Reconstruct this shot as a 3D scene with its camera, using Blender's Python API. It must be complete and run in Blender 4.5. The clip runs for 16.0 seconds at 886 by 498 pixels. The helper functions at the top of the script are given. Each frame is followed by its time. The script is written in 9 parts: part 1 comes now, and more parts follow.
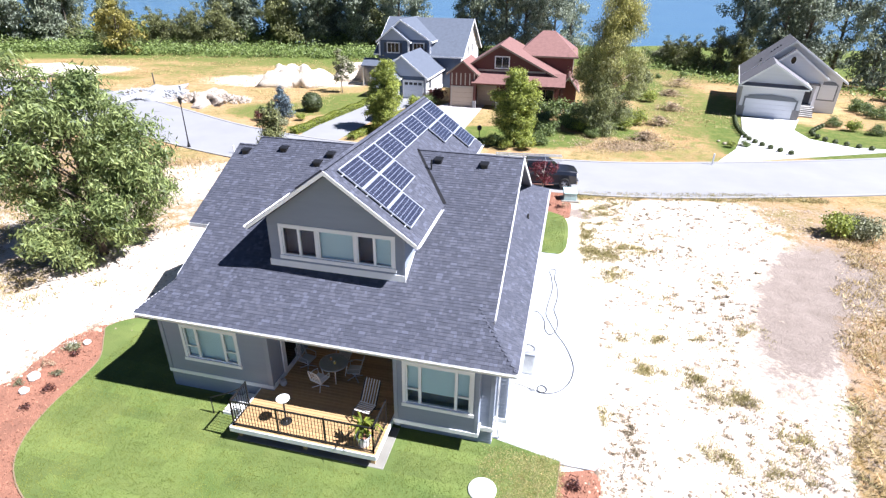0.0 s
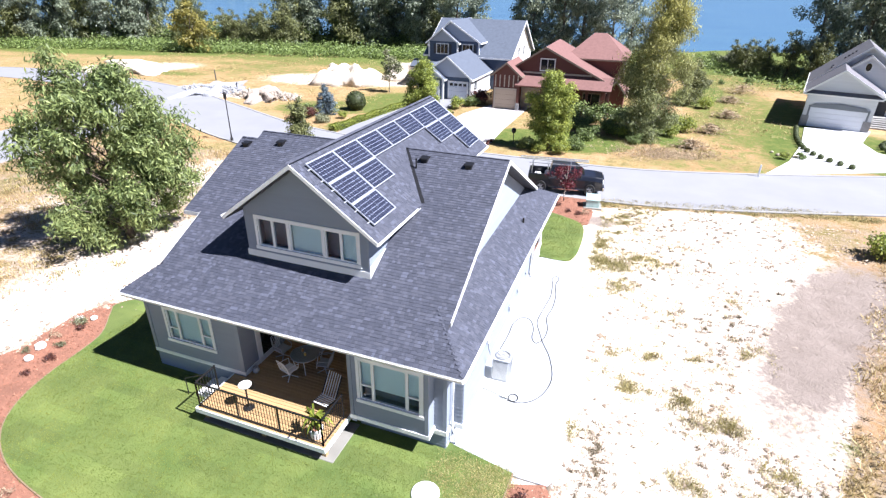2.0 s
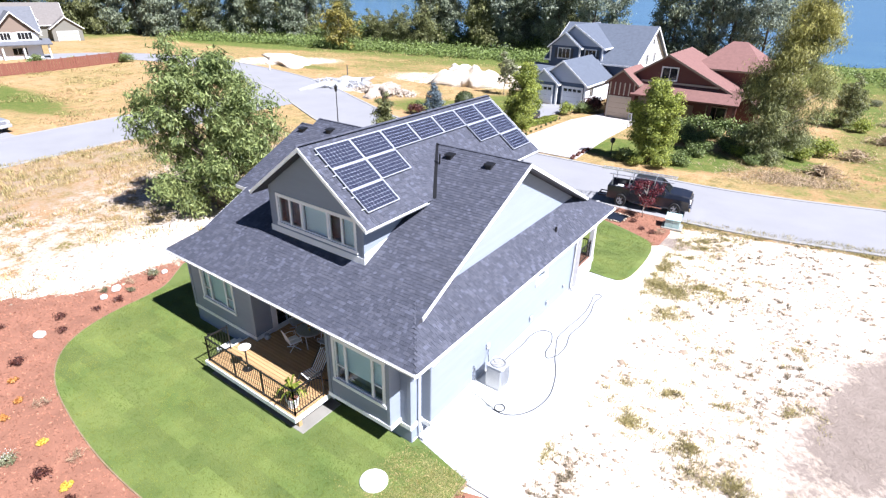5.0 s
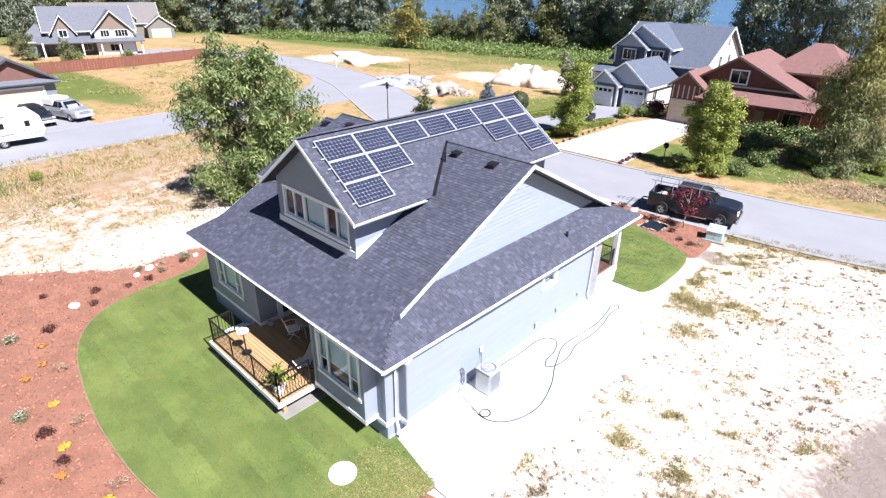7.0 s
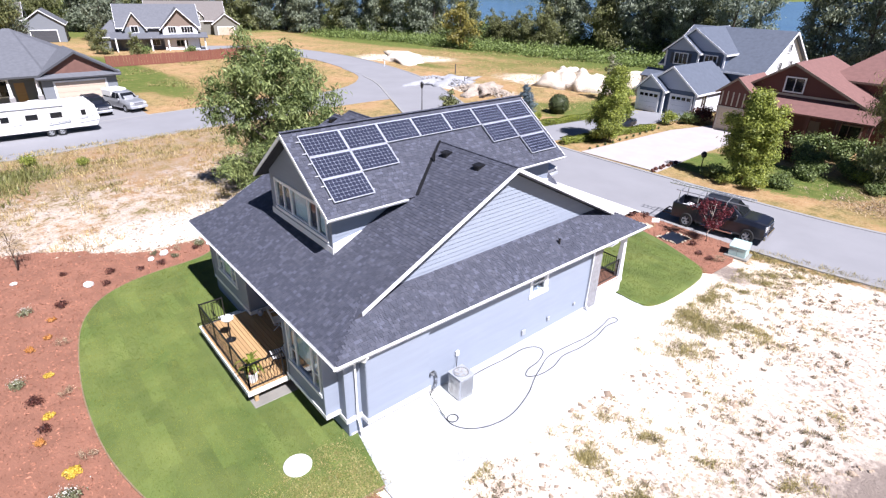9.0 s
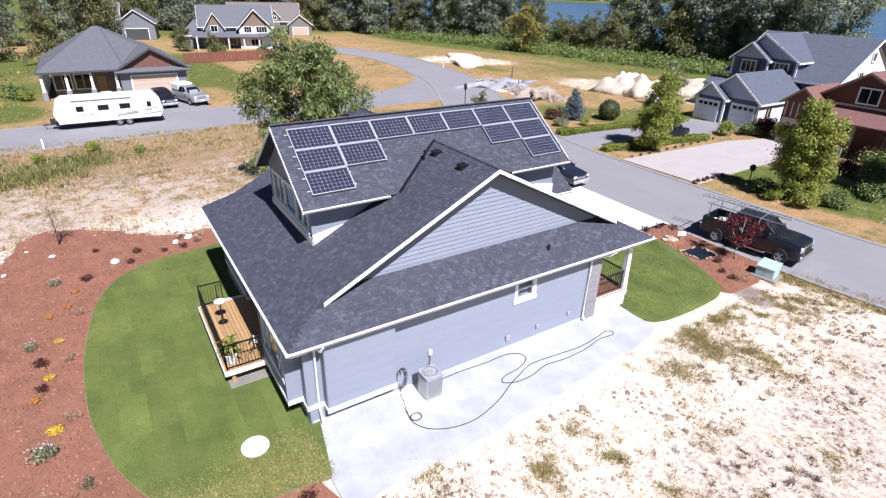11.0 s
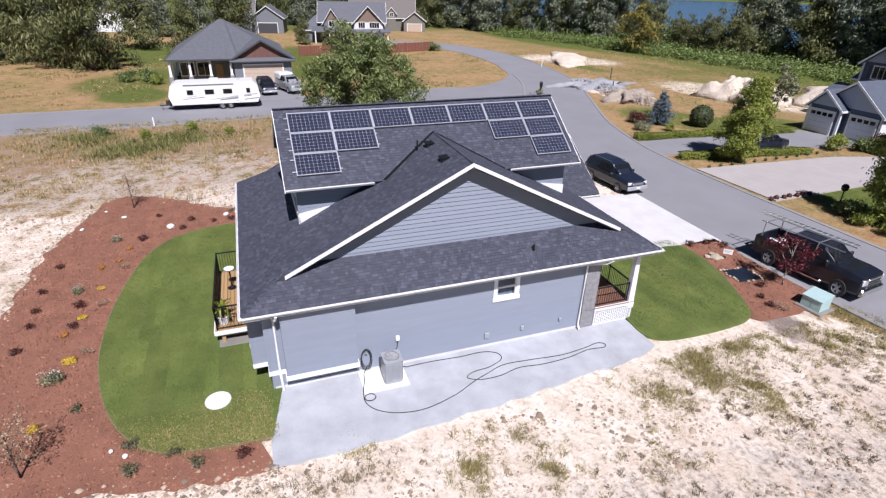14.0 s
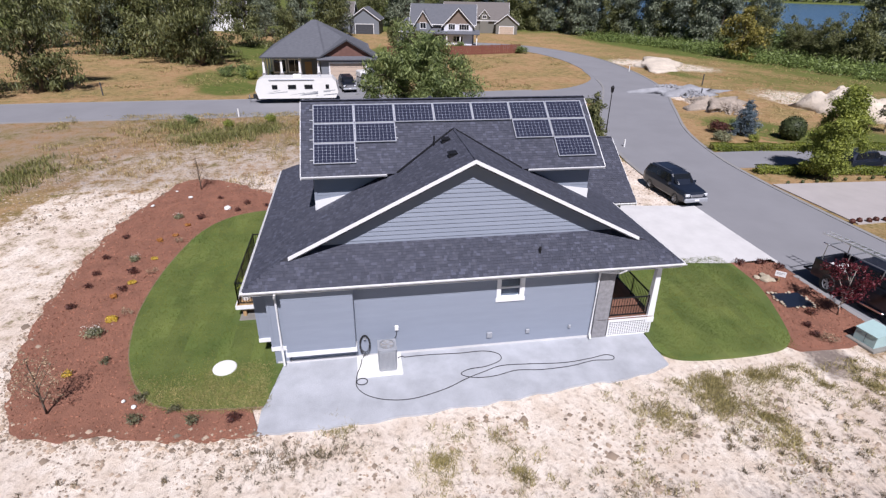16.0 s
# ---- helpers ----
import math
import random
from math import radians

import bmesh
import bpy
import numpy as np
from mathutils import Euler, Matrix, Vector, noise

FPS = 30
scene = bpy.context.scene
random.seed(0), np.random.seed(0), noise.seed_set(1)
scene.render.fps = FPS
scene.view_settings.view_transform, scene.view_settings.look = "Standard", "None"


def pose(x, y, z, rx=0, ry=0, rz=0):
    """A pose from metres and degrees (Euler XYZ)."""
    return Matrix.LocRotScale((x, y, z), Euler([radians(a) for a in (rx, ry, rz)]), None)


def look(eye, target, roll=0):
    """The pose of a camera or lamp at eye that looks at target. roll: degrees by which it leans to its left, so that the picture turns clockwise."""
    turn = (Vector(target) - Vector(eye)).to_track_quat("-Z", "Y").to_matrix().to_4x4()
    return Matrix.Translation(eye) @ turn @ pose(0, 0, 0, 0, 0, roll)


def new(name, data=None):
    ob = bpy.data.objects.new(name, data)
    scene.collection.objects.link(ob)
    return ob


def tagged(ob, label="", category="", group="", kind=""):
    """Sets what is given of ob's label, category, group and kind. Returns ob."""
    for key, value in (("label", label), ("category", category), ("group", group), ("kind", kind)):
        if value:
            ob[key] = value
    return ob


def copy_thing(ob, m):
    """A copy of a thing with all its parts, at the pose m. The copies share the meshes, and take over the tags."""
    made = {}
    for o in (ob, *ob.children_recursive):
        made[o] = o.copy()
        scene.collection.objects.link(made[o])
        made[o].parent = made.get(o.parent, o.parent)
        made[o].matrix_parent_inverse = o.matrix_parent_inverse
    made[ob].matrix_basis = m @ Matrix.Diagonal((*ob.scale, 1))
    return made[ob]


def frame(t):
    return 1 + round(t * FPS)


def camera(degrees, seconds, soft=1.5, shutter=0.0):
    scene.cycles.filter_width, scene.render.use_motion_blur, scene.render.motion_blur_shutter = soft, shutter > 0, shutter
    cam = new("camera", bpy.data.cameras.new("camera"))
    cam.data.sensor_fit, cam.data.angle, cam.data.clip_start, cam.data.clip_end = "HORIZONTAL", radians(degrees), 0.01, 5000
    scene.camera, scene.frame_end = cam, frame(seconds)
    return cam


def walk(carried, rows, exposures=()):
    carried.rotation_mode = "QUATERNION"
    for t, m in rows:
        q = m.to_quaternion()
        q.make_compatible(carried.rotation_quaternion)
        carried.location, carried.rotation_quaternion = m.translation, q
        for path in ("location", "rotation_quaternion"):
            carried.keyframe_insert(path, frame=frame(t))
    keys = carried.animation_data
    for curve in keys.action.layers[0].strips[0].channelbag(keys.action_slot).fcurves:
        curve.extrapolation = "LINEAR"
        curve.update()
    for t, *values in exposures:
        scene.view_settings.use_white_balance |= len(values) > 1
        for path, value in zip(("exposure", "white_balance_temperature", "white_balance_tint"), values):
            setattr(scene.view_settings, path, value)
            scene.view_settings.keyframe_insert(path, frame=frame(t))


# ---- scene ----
cam = camera(79.4, 16.0, soft=1.3)
PATH = [
    (0, (0.38, 0.697, 14.204), (-0.019, 2.439, 13.307), 1.0),
    (0.5, (1.189, 0.962, 14.212), (0.724, 2.687, 13.314), 0.9),
    (1, (1.951, 1.205, 14.182), (1.448, 2.921, 13.286), 0.8),
    (1.5, (2.709, 1.475, 14.139), (2.156, 3.176, 13.245), 0.8),
    (2, (3.397, 1.747, 14.101), (2.782, 3.428, 13.207), 0.9),
    (2.5, (4.207, 2.038, 14.059), (3.51, 3.687, 13.168), 0.9),
    (3, (4.92, 2.395, 14.065), (4.153, 4.012, 13.172), 1.0),
    (3.5, (5.612, 2.767, 14.046), (4.77, 4.346, 13.152), 1.1),
    (4, (6.267, 3.103, 13.985), (5.356, 4.645, 13.094), 1.1),
    (6.5, (8.92, 5.219, 13.827), (7.737, 6.562, 12.935), 1.1),
    (7, (9.36, 5.71, 13.784), (8.133, 7.013, 12.892), 0.9),
    (7.5, (9.784, 6.23, 13.748), (8.505, 7.483, 12.857), 1.0),
    (8, (10.195, 6.683, 13.757), (8.883, 7.903, 12.868), 1.0),
    (8.5, (10.606, 7.304, 13.727), (9.264, 8.489, 12.835), 1.0),
    (9, (11.052, 7.807, 13.721), (9.69, 8.969, 12.829), 1.2),
    (11.5, (13.362, 11.075, 13.62), (11.822, 11.989, 12.729), 1.2),
    (12, (13.763, 11.78, 13.632), (12.197, 12.643, 12.735), 1.1),
    (12.5, (14.178, 12.43, 13.616), (12.584, 13.239, 12.719), 1.3),
    (13, (14.573, 13.172, 13.571), (12.949, 13.919, 12.674), 1.3),
    (13.5, (15.02, 13.945, 13.489), (13.364, 14.626, 12.597), 1.2),
    (14, (15.343, 14.628, 13.536), (13.664, 15.239, 12.637), 1.2),
    (14.5, (15.664, 15.347, 13.541), (13.963, 15.889, 12.639), 1.1),
    (15, (15.912, 16.059, 13.545), (14.195, 16.539, 12.639), 1.1),
    (15.5, (16.159, 16.791, 13.51), (14.422, 17.197, 12.605), 1.0),
    (16, (16.384, 17.576, 13.395), (14.622, 17.878, 12.5), 1.0),
]
walk(cam, [(t, look(eye, target, roll)) for t, eye, target, roll in PATH],
     exposures=[(0, 1.58, 5850, 15), (4, 1.50, 5850, 15), (7, 1.36, 5900, 17), (9, 1.09, 5950, 19), (12.5, 0.51, 6000, 20), (14.5, 0.28, 6000, 20), (16, 0.17, 6000, 20)])

# ---- world, sun ----
TO_SUN = Vector((3.0, -0.2, 3.75)).normalized()
world = bpy.data.worlds.new("world")
scene.world = world
world.use_nodes = True
wn = world.node_tree.nodes
wl = world.node_tree.links
wn.clear()
sky = wn.new("ShaderNodeTexSky")
sky.sky_type = "NISHITA"
sky.sun_disc = False
sky.sun_elevation = math.asin(TO_SUN.z)
sky.sun_rotation = math.atan2(TO_SUN.x, TO_SUN.y)
sky.air_density, sky.dust_density, sky.ozone_density = 0.38, 0.04, 1.0
bg = wn.new("ShaderNodeBackground")
bg.inputs["Strength"].default_value = 0.05
wout = wn.new("ShaderNodeOutputWorld")
wl.new(sky.outputs[0], bg.inputs["Color"])
wl.new(bg.outputs[0], wout.inputs["Surface"])
sun_data = bpy.data.lights.new("sun", "SUN")
sun_data.energy, sun_data.angle, sun_data.color = 5.0, radians(0.53), (1.0, 0.965, 0.92)
sun = new("sun", sun_data)
sun.matrix_world = look(TO_SUN * 60, (0, 0, 0))

# ---- materials ----
def nodes_of(name):
    m = bpy.data.materials.new(name)
    m.use_nodes = True
    t = m.node_tree
    t.nodes.clear()
    out = t.nodes.new("ShaderNodeOutputMaterial")
    b = t.nodes.new("ShaderNodeBsdfPrincipled")
    t.links.new(b.outputs[0], out.inputs["Surface"])
    return m, t, b


def set_in(node, **kw):
    for k, v in kw.items():
        node.inputs[k.replace("_", " ")].default_value = v


def noise_tex(t, scale, detail=4.0, rough=0.6, coord="Object", stretch=None):
    tc = t.nodes.new("ShaderNodeTexCoord")
    n = t.nodes.new("ShaderNodeTexNoise")
    set_in(n, Scale=scale, Detail=detail, Roughness=rough)
    src = tc.outputs[coord]
    if coord == "World":
        src = None
    if stretch:
        mp = t.nodes.new("ShaderNodeMapping")
        mp.inputs["Scale"].default_value = stretch
        t.links.new(tc.outputs[coord], mp.inputs["Vector"])
        src = mp.outputs[0]
    t.links.new(src, n.inputs["Vector"])
    return n


def mixc(t, fac, a, b, blend="MIX"):
    m = t.nodes.new("ShaderNodeMix")
    m.data_type, m.blend_type = "RGBA", blend
    for sock, v in ((m.inputs[0], fac), (m.inputs[6], a), (m.inputs[7], b)):
        if isinstance(v, (int, float)):
            sock.default_value = v
        elif isinstance(v, tuple):
            sock.default_value = (*v, 1) if len(v) == 3 else v
        else:
            t.links.new(v, sock)
    return m.outputs[2]


def ramp(t, src, lo, hi):
    r = t.nodes.new("ShaderNodeMapRange")
    r.clamp = True
    set_in(r, From_Min=lo, From_Max=hi)
    t.links.new(src, r.inputs["Value"])
    return r.outputs[0]


def calc(t, op, a, b=0.0, c=0.0):
    m = t.nodes.new("ShaderNodeMath")
    m.operation = op
    for i, v in enumerate((a, b, c)):
        if isinstance(v, (int, float)):
            m.inputs[i].default_value = v
        else:
            t.links.new(v, m.inputs[i])
    return m.outputs[0]


def bump(t, bsdf, src, strength, dist):
    n = t.nodes.new("ShaderNodeBump")
    set_in(n, Strength=strength, Distance=dist)
    t.links.new(src, n.inputs["Height"])
    t.links.new(n.outputs[0], bsdf.inputs["Normal"])


def scaled(c, k):
    return tuple(min(1.0, x * k) for x in c)


def surface(name, col, rough=0.7, metal=0.0, var=0.18, scale=3.0, fine=40.0, bumps=0.15, dist=0.01, island=0.0, random_ob=0.0,
            stretch=None, alt=None, coat=0.0):
    """A plain surface with wear at two scales."""
    m, t, b = nodes_of(name)
    set_in(b, Roughness=rough, Metallic=metal)
    b.inputs["Coat Weight"].default_value = coat
    n1, n2 = noise_tex(t, scale, 5, 0.6, stretch=stretch), noise_tex(t, fine, 3, 0.6, stretch=stretch)
    c = mixc(t, ramp(t, n1.outputs[0], 0.3, 0.7), scaled(col, 1 - var), alt or scaled(col, 1 + var))
    c = mixc(t, 0.35, c, mixc(t, n2.outputs[0], scaled(col, 1 - var * 1.3), scaled(col, 1 + var * 1.3)))
    if island or random_ob:
        g = t.nodes.new("ShaderNodeNewGeometry") if island else t.nodes.new("ShaderNodeObjectInfo")
        k = calc(t, "MULTIPLY_ADD", g.outputs["Random Per Island" if island else "Random"], 2 * (island or random_ob), 1 - (island or random_ob))
        hv = t.nodes.new("ShaderNodeHueSaturation")
        t.links.new(c, hv.inputs["Color"])
        t.links.new(k, hv.inputs["Value"])
        c = hv.outputs[0]
    t.links.new(c, b.inputs["Base Color"])
    if bumps:
        bump(t, b, n2.outputs[0], bumps, dist)
    return m


def leafy(name, col, alt, trans=0.25, spread=0.35, patch=0.45, size=0.45):
    """Leaves: hue and value vary from leaf to leaf, some light comes through."""
    m, t, b = nodes_of(name)
    g = t.nodes.new("ShaderNodeNewGeometry")
    n = noise_tex(t, size, 4)
    f = calc(t, "ADD", calc(t, "MULTIPLY", g.outputs["Random Per Island"], 1.1 - patch), calc(t, "MULTIPLY", ramp(t, n.outputs[0], 0.35, 0.65), patch))
    c = mixc(t, f, col, alt)
    hv = t.nodes.new("ShaderNodeHueSaturation")
    t.links.new(c, hv.inputs["Color"])
    t.links.new(calc(t, "MULTIPLY_ADD", g.outputs["Random Per Island"], 2 * spread, 1 - spread), hv.inputs["Value"])
    t.links.new(hv.outputs[0], b.inputs["Base Color"])
    set_in(b, Roughness=0.5)
    b.inputs["Specular IOR Level"].default_value = 0.35
    tr = t.nodes.new("ShaderNodeBsdfTranslucent")
    t.links.new(hv.outputs[0], tr.inputs["Color"])
    mx = t.nodes.new("ShaderNodeMixShader")
    mx.inputs[0].default_value = trans
    t.links.new(b.outputs[0], mx.inputs[1])
    t.links.new(tr.outputs[0], mx.inputs[2])
    out = next(x for x in t.nodes if x.type == "OUTPUT_MATERIAL")
    t.links.new(mx.outputs[0], out.inputs["Surface"])
    return m


def sod_mat():
    """Mown turf laid in strips, each roll a shade lighter or darker than the next."""
    m = surface("lawn_turf", (0.085, 0.135, 0.024), 0.9, var=0.3, scale=0.4, fine=30, bumps=0.6, dist=0.03, alt=(0.175, 0.197, 0.052))
    t = m.node_tree
    b = next(x for x in t.nodes if x.type == "BSDF_PRINCIPLED")
    col = b.inputs["Base Color"].links[0].from_socket
    tc, br, hv = t.nodes.new("ShaderNodeTexCoord"), t.nodes.new("ShaderNodeTexBrick"), t.nodes.new("ShaderNodeHueSaturation")
    set_in(br, Scale=1.0)
    br.inputs["Color1"].default_value, br.inputs["Color2"].default_value = (0.84, 0.84, 0.84, 1), (1.16, 1.16, 1.16, 1)
    br.inputs["Mortar Size"].default_value = 0.0
    br.inputs["Brick Width"].default_value, br.inputs["Row Height"].default_value = 2.2, 0.45
    t.links.new(tc.outputs["Object"], br.inputs["Vector"])
    t.links.new(br.outputs["Color"], hv.inputs["Value"])
    t.links.new(col, hv.inputs["Color"])
    t.links.new(hv.outputs[0], b.inputs["Base Color"])
    return m


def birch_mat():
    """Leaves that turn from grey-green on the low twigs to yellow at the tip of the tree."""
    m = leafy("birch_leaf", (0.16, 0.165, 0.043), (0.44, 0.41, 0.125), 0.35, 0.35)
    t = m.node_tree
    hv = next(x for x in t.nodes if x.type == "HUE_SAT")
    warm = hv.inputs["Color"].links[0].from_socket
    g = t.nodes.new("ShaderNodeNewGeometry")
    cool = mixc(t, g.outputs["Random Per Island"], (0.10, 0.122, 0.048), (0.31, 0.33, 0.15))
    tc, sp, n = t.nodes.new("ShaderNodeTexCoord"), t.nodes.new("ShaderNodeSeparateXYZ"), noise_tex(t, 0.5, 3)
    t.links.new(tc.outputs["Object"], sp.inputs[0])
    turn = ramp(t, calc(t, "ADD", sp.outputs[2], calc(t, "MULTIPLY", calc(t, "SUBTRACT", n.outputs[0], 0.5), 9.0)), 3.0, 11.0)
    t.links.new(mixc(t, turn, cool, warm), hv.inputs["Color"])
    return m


def shingle_mat(name, island):
    m, t, b = nodes_of(name)
    src = t.nodes.new("ShaderNodeNewGeometry").outputs["Random Per Island"] if island else t.nodes.new("ShaderNodeObjectInfo").outputs["Random"]
    r = t.nodes.new("ShaderNodeValToRGB")
    e = r.color_ramp.elements
    e[0].color, e[1].color = (0.024, 0.028, 0.046, 1), (0.088, 0.096, 0.138, 1)
    a = e.new(0.45)
    a.color = (0.038, 0.043, 0.068, 1)
    a = e.new(0.8)
    a.color = (0.058, 0.062, 0.086, 1)
    t.links.new(src, r.inputs[0])
    n1, n2 = noise_tex(t, 0.35, 4), noise_tex(t, 260, 2)
    c = mixc(t, ramp(t, n1.outputs[0], 0.3, 0.7), r.outputs[0], mixc(t, 0.25, r.outputs[0], (0.078, 0.080, 0.105)))
    c = mixc(t, 0.25, c, mixc(t, ramp(t, n2.outputs[0], 0.35, 0.7), (0.03, 0.03, 0.037), (0.145, 0.15, 0.172)))
    t.links.new(c, b.inputs["Base Color"])
    set_in(b, Roughness=0.78)
    bump(t, b, n2.outputs[0], 0.5, 0.004)
    return m


def ground_mat():
    """Earth in four kinds, laid out by the sheet's attribute: bleached sand, living grass, brown dirt, and dry grass for the rest."""
    m, t, b = nodes_of("ground")
    at = t.nodes.new("ShaderNodeAttribute")
    at.attribute_name = "kind"
    sep = t.nodes.new("ShaderNodeSeparateColor")
    t.links.new(at.outputs["Color"], sep.inputs[0])
    big, mid, fine, tiny = (noise_tex(t, s, 6, 0.65) for s in (0.16, 0.9, 5.0, 38.0))
    dry = mixc(t, ramp(t, mid.outputs[0], 0.35, 0.68), (0.285, 0.163, 0.072), (0.44, 0.285, 0.145))
    dry = mixc(t, ramp(t, big.outputs[0], 0.42, 0.58), dry, mixc(t, ramp(t, mid.outputs[0], 0.38, 0.6), (0.15, 0.132, 0.042), (0.32, 0.225, 0.09)))
    dry = mixc(t, ramp(t, fine.outputs[0], 0.45, 0.75), dry, (0.44, 0.325, 0.18))
    sand = mixc(t, ramp(t, mid.outputs[0], 0.35, 0.65), (0.70, 0.585, 0.465), (0.89, 0.80, 0.69))
    sand = mixc(t, calc(t, "MULTIPLY", ramp(t, fine.outputs[0], 0.51, 0.65), 0.68), sand, (0.40, 0.305, 0.225))
    sand = mixc(t, calc(t, "MULTIPLY", ramp(t, big.outputs[0], 0.5, 0.7), 0.45), sand, (0.52, 0.385, 0.285))
    green = mixc(t, ramp(t, fine.outputs[0], 0.3, 0.7), (0.05, 0.085, 0.016), (0.13, 0.165, 0.035))
    green = mixc(t, ramp(t, mid.outputs[0], 0.45, 0.75), green, (0.19, 0.185, 0.055))
    dirt = mixc(t, ramp(t, mid.outputs[0], 0.3, 0.7), (0.205, 0.165, 0.138), (0.29, 0.24, 0.205))
    wob = calc(t, "ADD", calc(t, "MULTIPLY", calc(t, "SUBTRACT", mid.outputs[0], 0.5), 1.3), calc(t, "MULTIPLY", calc(t, "SUBTRACT", fine.outputs[0], 0.5), 0.8))

    def zone(sock, soft=0.12):
        return ramp(t, calc(t, "ADD", sock, wob), 0.5 - soft, 0.5 + soft)
    c = mixc(t, zone(sep.outputs[0]), dry, sand)
    c = mixc(t, zone(sep.outputs[2], 0.28), c, dirt)
    c = mixc(t, zone(sep.outputs[1]), c, green)
    c = mixc(t, calc(t, "MULTIPLY", ramp(t, tiny.outputs[0], 0.5, 0.7), 0.42), c, mixc(t, 0.5, c, (0.14, 0.11, 0.075)))
    t.links.new(c, b.inputs["Base Color"])
    set_in(b, Roughness=0.95)
    b.inputs["Specular IOR Level"].default_value = 0.15
    bump(t, b, calc(t, "ADD", fine.outputs[0], calc(t, "MULTIPLY", tiny.outputs[0], 0.45)), 0.9, 0.08)
    return m


def glass_mat(name, tint=(0.9, 0.95, 0.95)):
    m, t, b = nodes_of(name)
    set_in(b, Base_Color=(*tint, 1), Roughness=0.03, IOR=1.2)
    b.inputs["Transmission Weight"].default_value = 1.0
    return m


def water_mat():
    m, t, b = nodes_of("lake_water")
    streak = noise_tex(t, 0.02, 4, stretch=(1, 5, 1))
    t.links.new(mixc(t, ramp(t, streak.outputs[0], 0.35, 0.65), (0.05, 0.11, 0.18), (0.075, 0.15, 0.21)), b.inputs["Base Color"])
    set_in(b, Roughness=0.25)
    b.inputs["Specular IOR Level"].default_value = 0.25
    n = noise_tex(t, 0.5, 4, stretch=(1, 0.35, 1))
    bump(t, b, n.outputs[0], 0.25, 0.12)
    return m


M = {}
M["ground"] = ground_mat()
M["shingle"], M["shingle_one"] = shingle_mat("shingles", True), shingle_mat("shingle", False)
M["deckboard_roof"] = surface("roof_underlay", (0.045, 0.045, 0.055), 0.85, var=0.2, scale=1.5)
M["siding"] = surface("blue_grey_siding", (0.242, 0.272, 0.325), 0.62, var=0.05, scale=0.8, fine=30, bumps=0.08, dist=0.004, random_ob=0.02, stretch=(1, 1, 6))
M["trim"] = surface("white_trim", (0.78, 0.78, 0.77), 0.5, var=0.04, scale=1.2, bumps=0.04)
M["soffit"] = surface("white_soffit", (0.66, 0.66, 0.66), 0.6, var=0.05, scale=2)
M["concrete"] = surface("concrete", (0.60, 0.59, 0.575), 0.85, var=0.12, scale=0.8, fine=60, bumps=0.2, dist=0.004)
M["gravel"] = surface("crushed_gravel", (0.405, 0.42, 0.443), 0.95, var=0.24, scale=0.9, fine=22, bumps=0.6, dist=0.02)
M["asphalt"] = surface("asphalt", (0.235, 0.235, 0.247), 0.9, var=0.10, scale=0.25, fine=30, bumps=0.3, dist=0.006)
M["kerb"] = surface("kerb_concrete", (0.265, 0.26, 0.255), 0.85, var=0.10, scale=1.0, fine=40)
M["mulch"] = surface("bark_mulch", (0.258, 0.117, 0.073), 0.95, var=0.28, scale=0.9, fine=28, bumps=0.9, dist=0.04)
M["chip"] = surface("bark_chip", (0.285, 0.127, 0.078), 0.95, var=0.2, island=0.4)
M["lawn"] = sod_mat()
M["grassblade"] = leafy("grass_blade", (0.073, 0.122, 0.014), (0.245, 0.255, 0.053), 0.3, 0.2, 0.85, 0.6)
M["dryblade"] = leafy("dry_grass_blade", (0.30, 0.21, 0.08), (0.46, 0.36, 0.17), 0.2, 0.35)
M["weed"] = leafy("weed_leaf", (0.175, 0.155, 0.055), (0.40, 0.335, 0.14), 0.25, 0.4)
M["greenweed"] = leafy("green_weed_leaf", (0.10, 0.115, 0.03), (0.24, 0.235, 0.075), 0.25, 0.4)
M["clod"] = surface("earth_clod", (0.34, 0.262, 0.19), 0.95, var=0.2, island=0.5)
M["leaf_ash"] = leafy("feathery_leaf", (0.088, 0.142, 0.044), (0.30, 0.34, 0.125), 0.4, 0.4)
M["leaf_dark"] = leafy("dark_leaf", (0.086, 0.118, 0.078), (0.28, 0.31, 0.21), 0.35, 0.4)
M["leaf_mid"] = leafy("woodland_leaf", (0.08, 0.125, 0.038), (0.20, 0.245, 0.08), 0.25, 0.4)
M["leaf_olive"] = leafy("olive_drooping_leaf", (0.072, 0.09, 0.032), (0.20, 0.205, 0.08), 0.25, 0.4)
M["leaf_bramble"] = leafy("bramble_leaf", (0.095, 0.15, 0.04), (0.24, 0.30, 0.09), 0.3, 0.35)
M["leaf_poplar"] = leafy("poplar_leaf", (0.108, 0.142, 0.10), (0.335, 0.37, 0.28), 0.35, 0.4)
M["leaf_lime"] = leafy("lime_leaf", (0.13, 0.18, 0.034), (0.40, 0.43, 0.09), 0.4, 0.3)
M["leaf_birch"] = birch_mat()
M["leaf_gold"] = leafy("golden_leaf", (0.15, 0.14, 0.03), (0.28, 0.24, 0.06), 0.3, 0.35)
M["leaf_blue"] = leafy("blue_needle", (0.055, 0.085, 0.105), (0.14, 0.185, 0.21), 0.1, 0.35)
M["leaf_red"] = leafy("red_maple_leaf", (0.07, 0.010, 0.015), (0.155, 0.026, 0.034), 0.3, 0.35)
M["leaf_plum"] = leafy("plum_leaf", (0.05, 0.016, 0.016), (0.12, 0.045, 0.03), 0.2, 0.35)
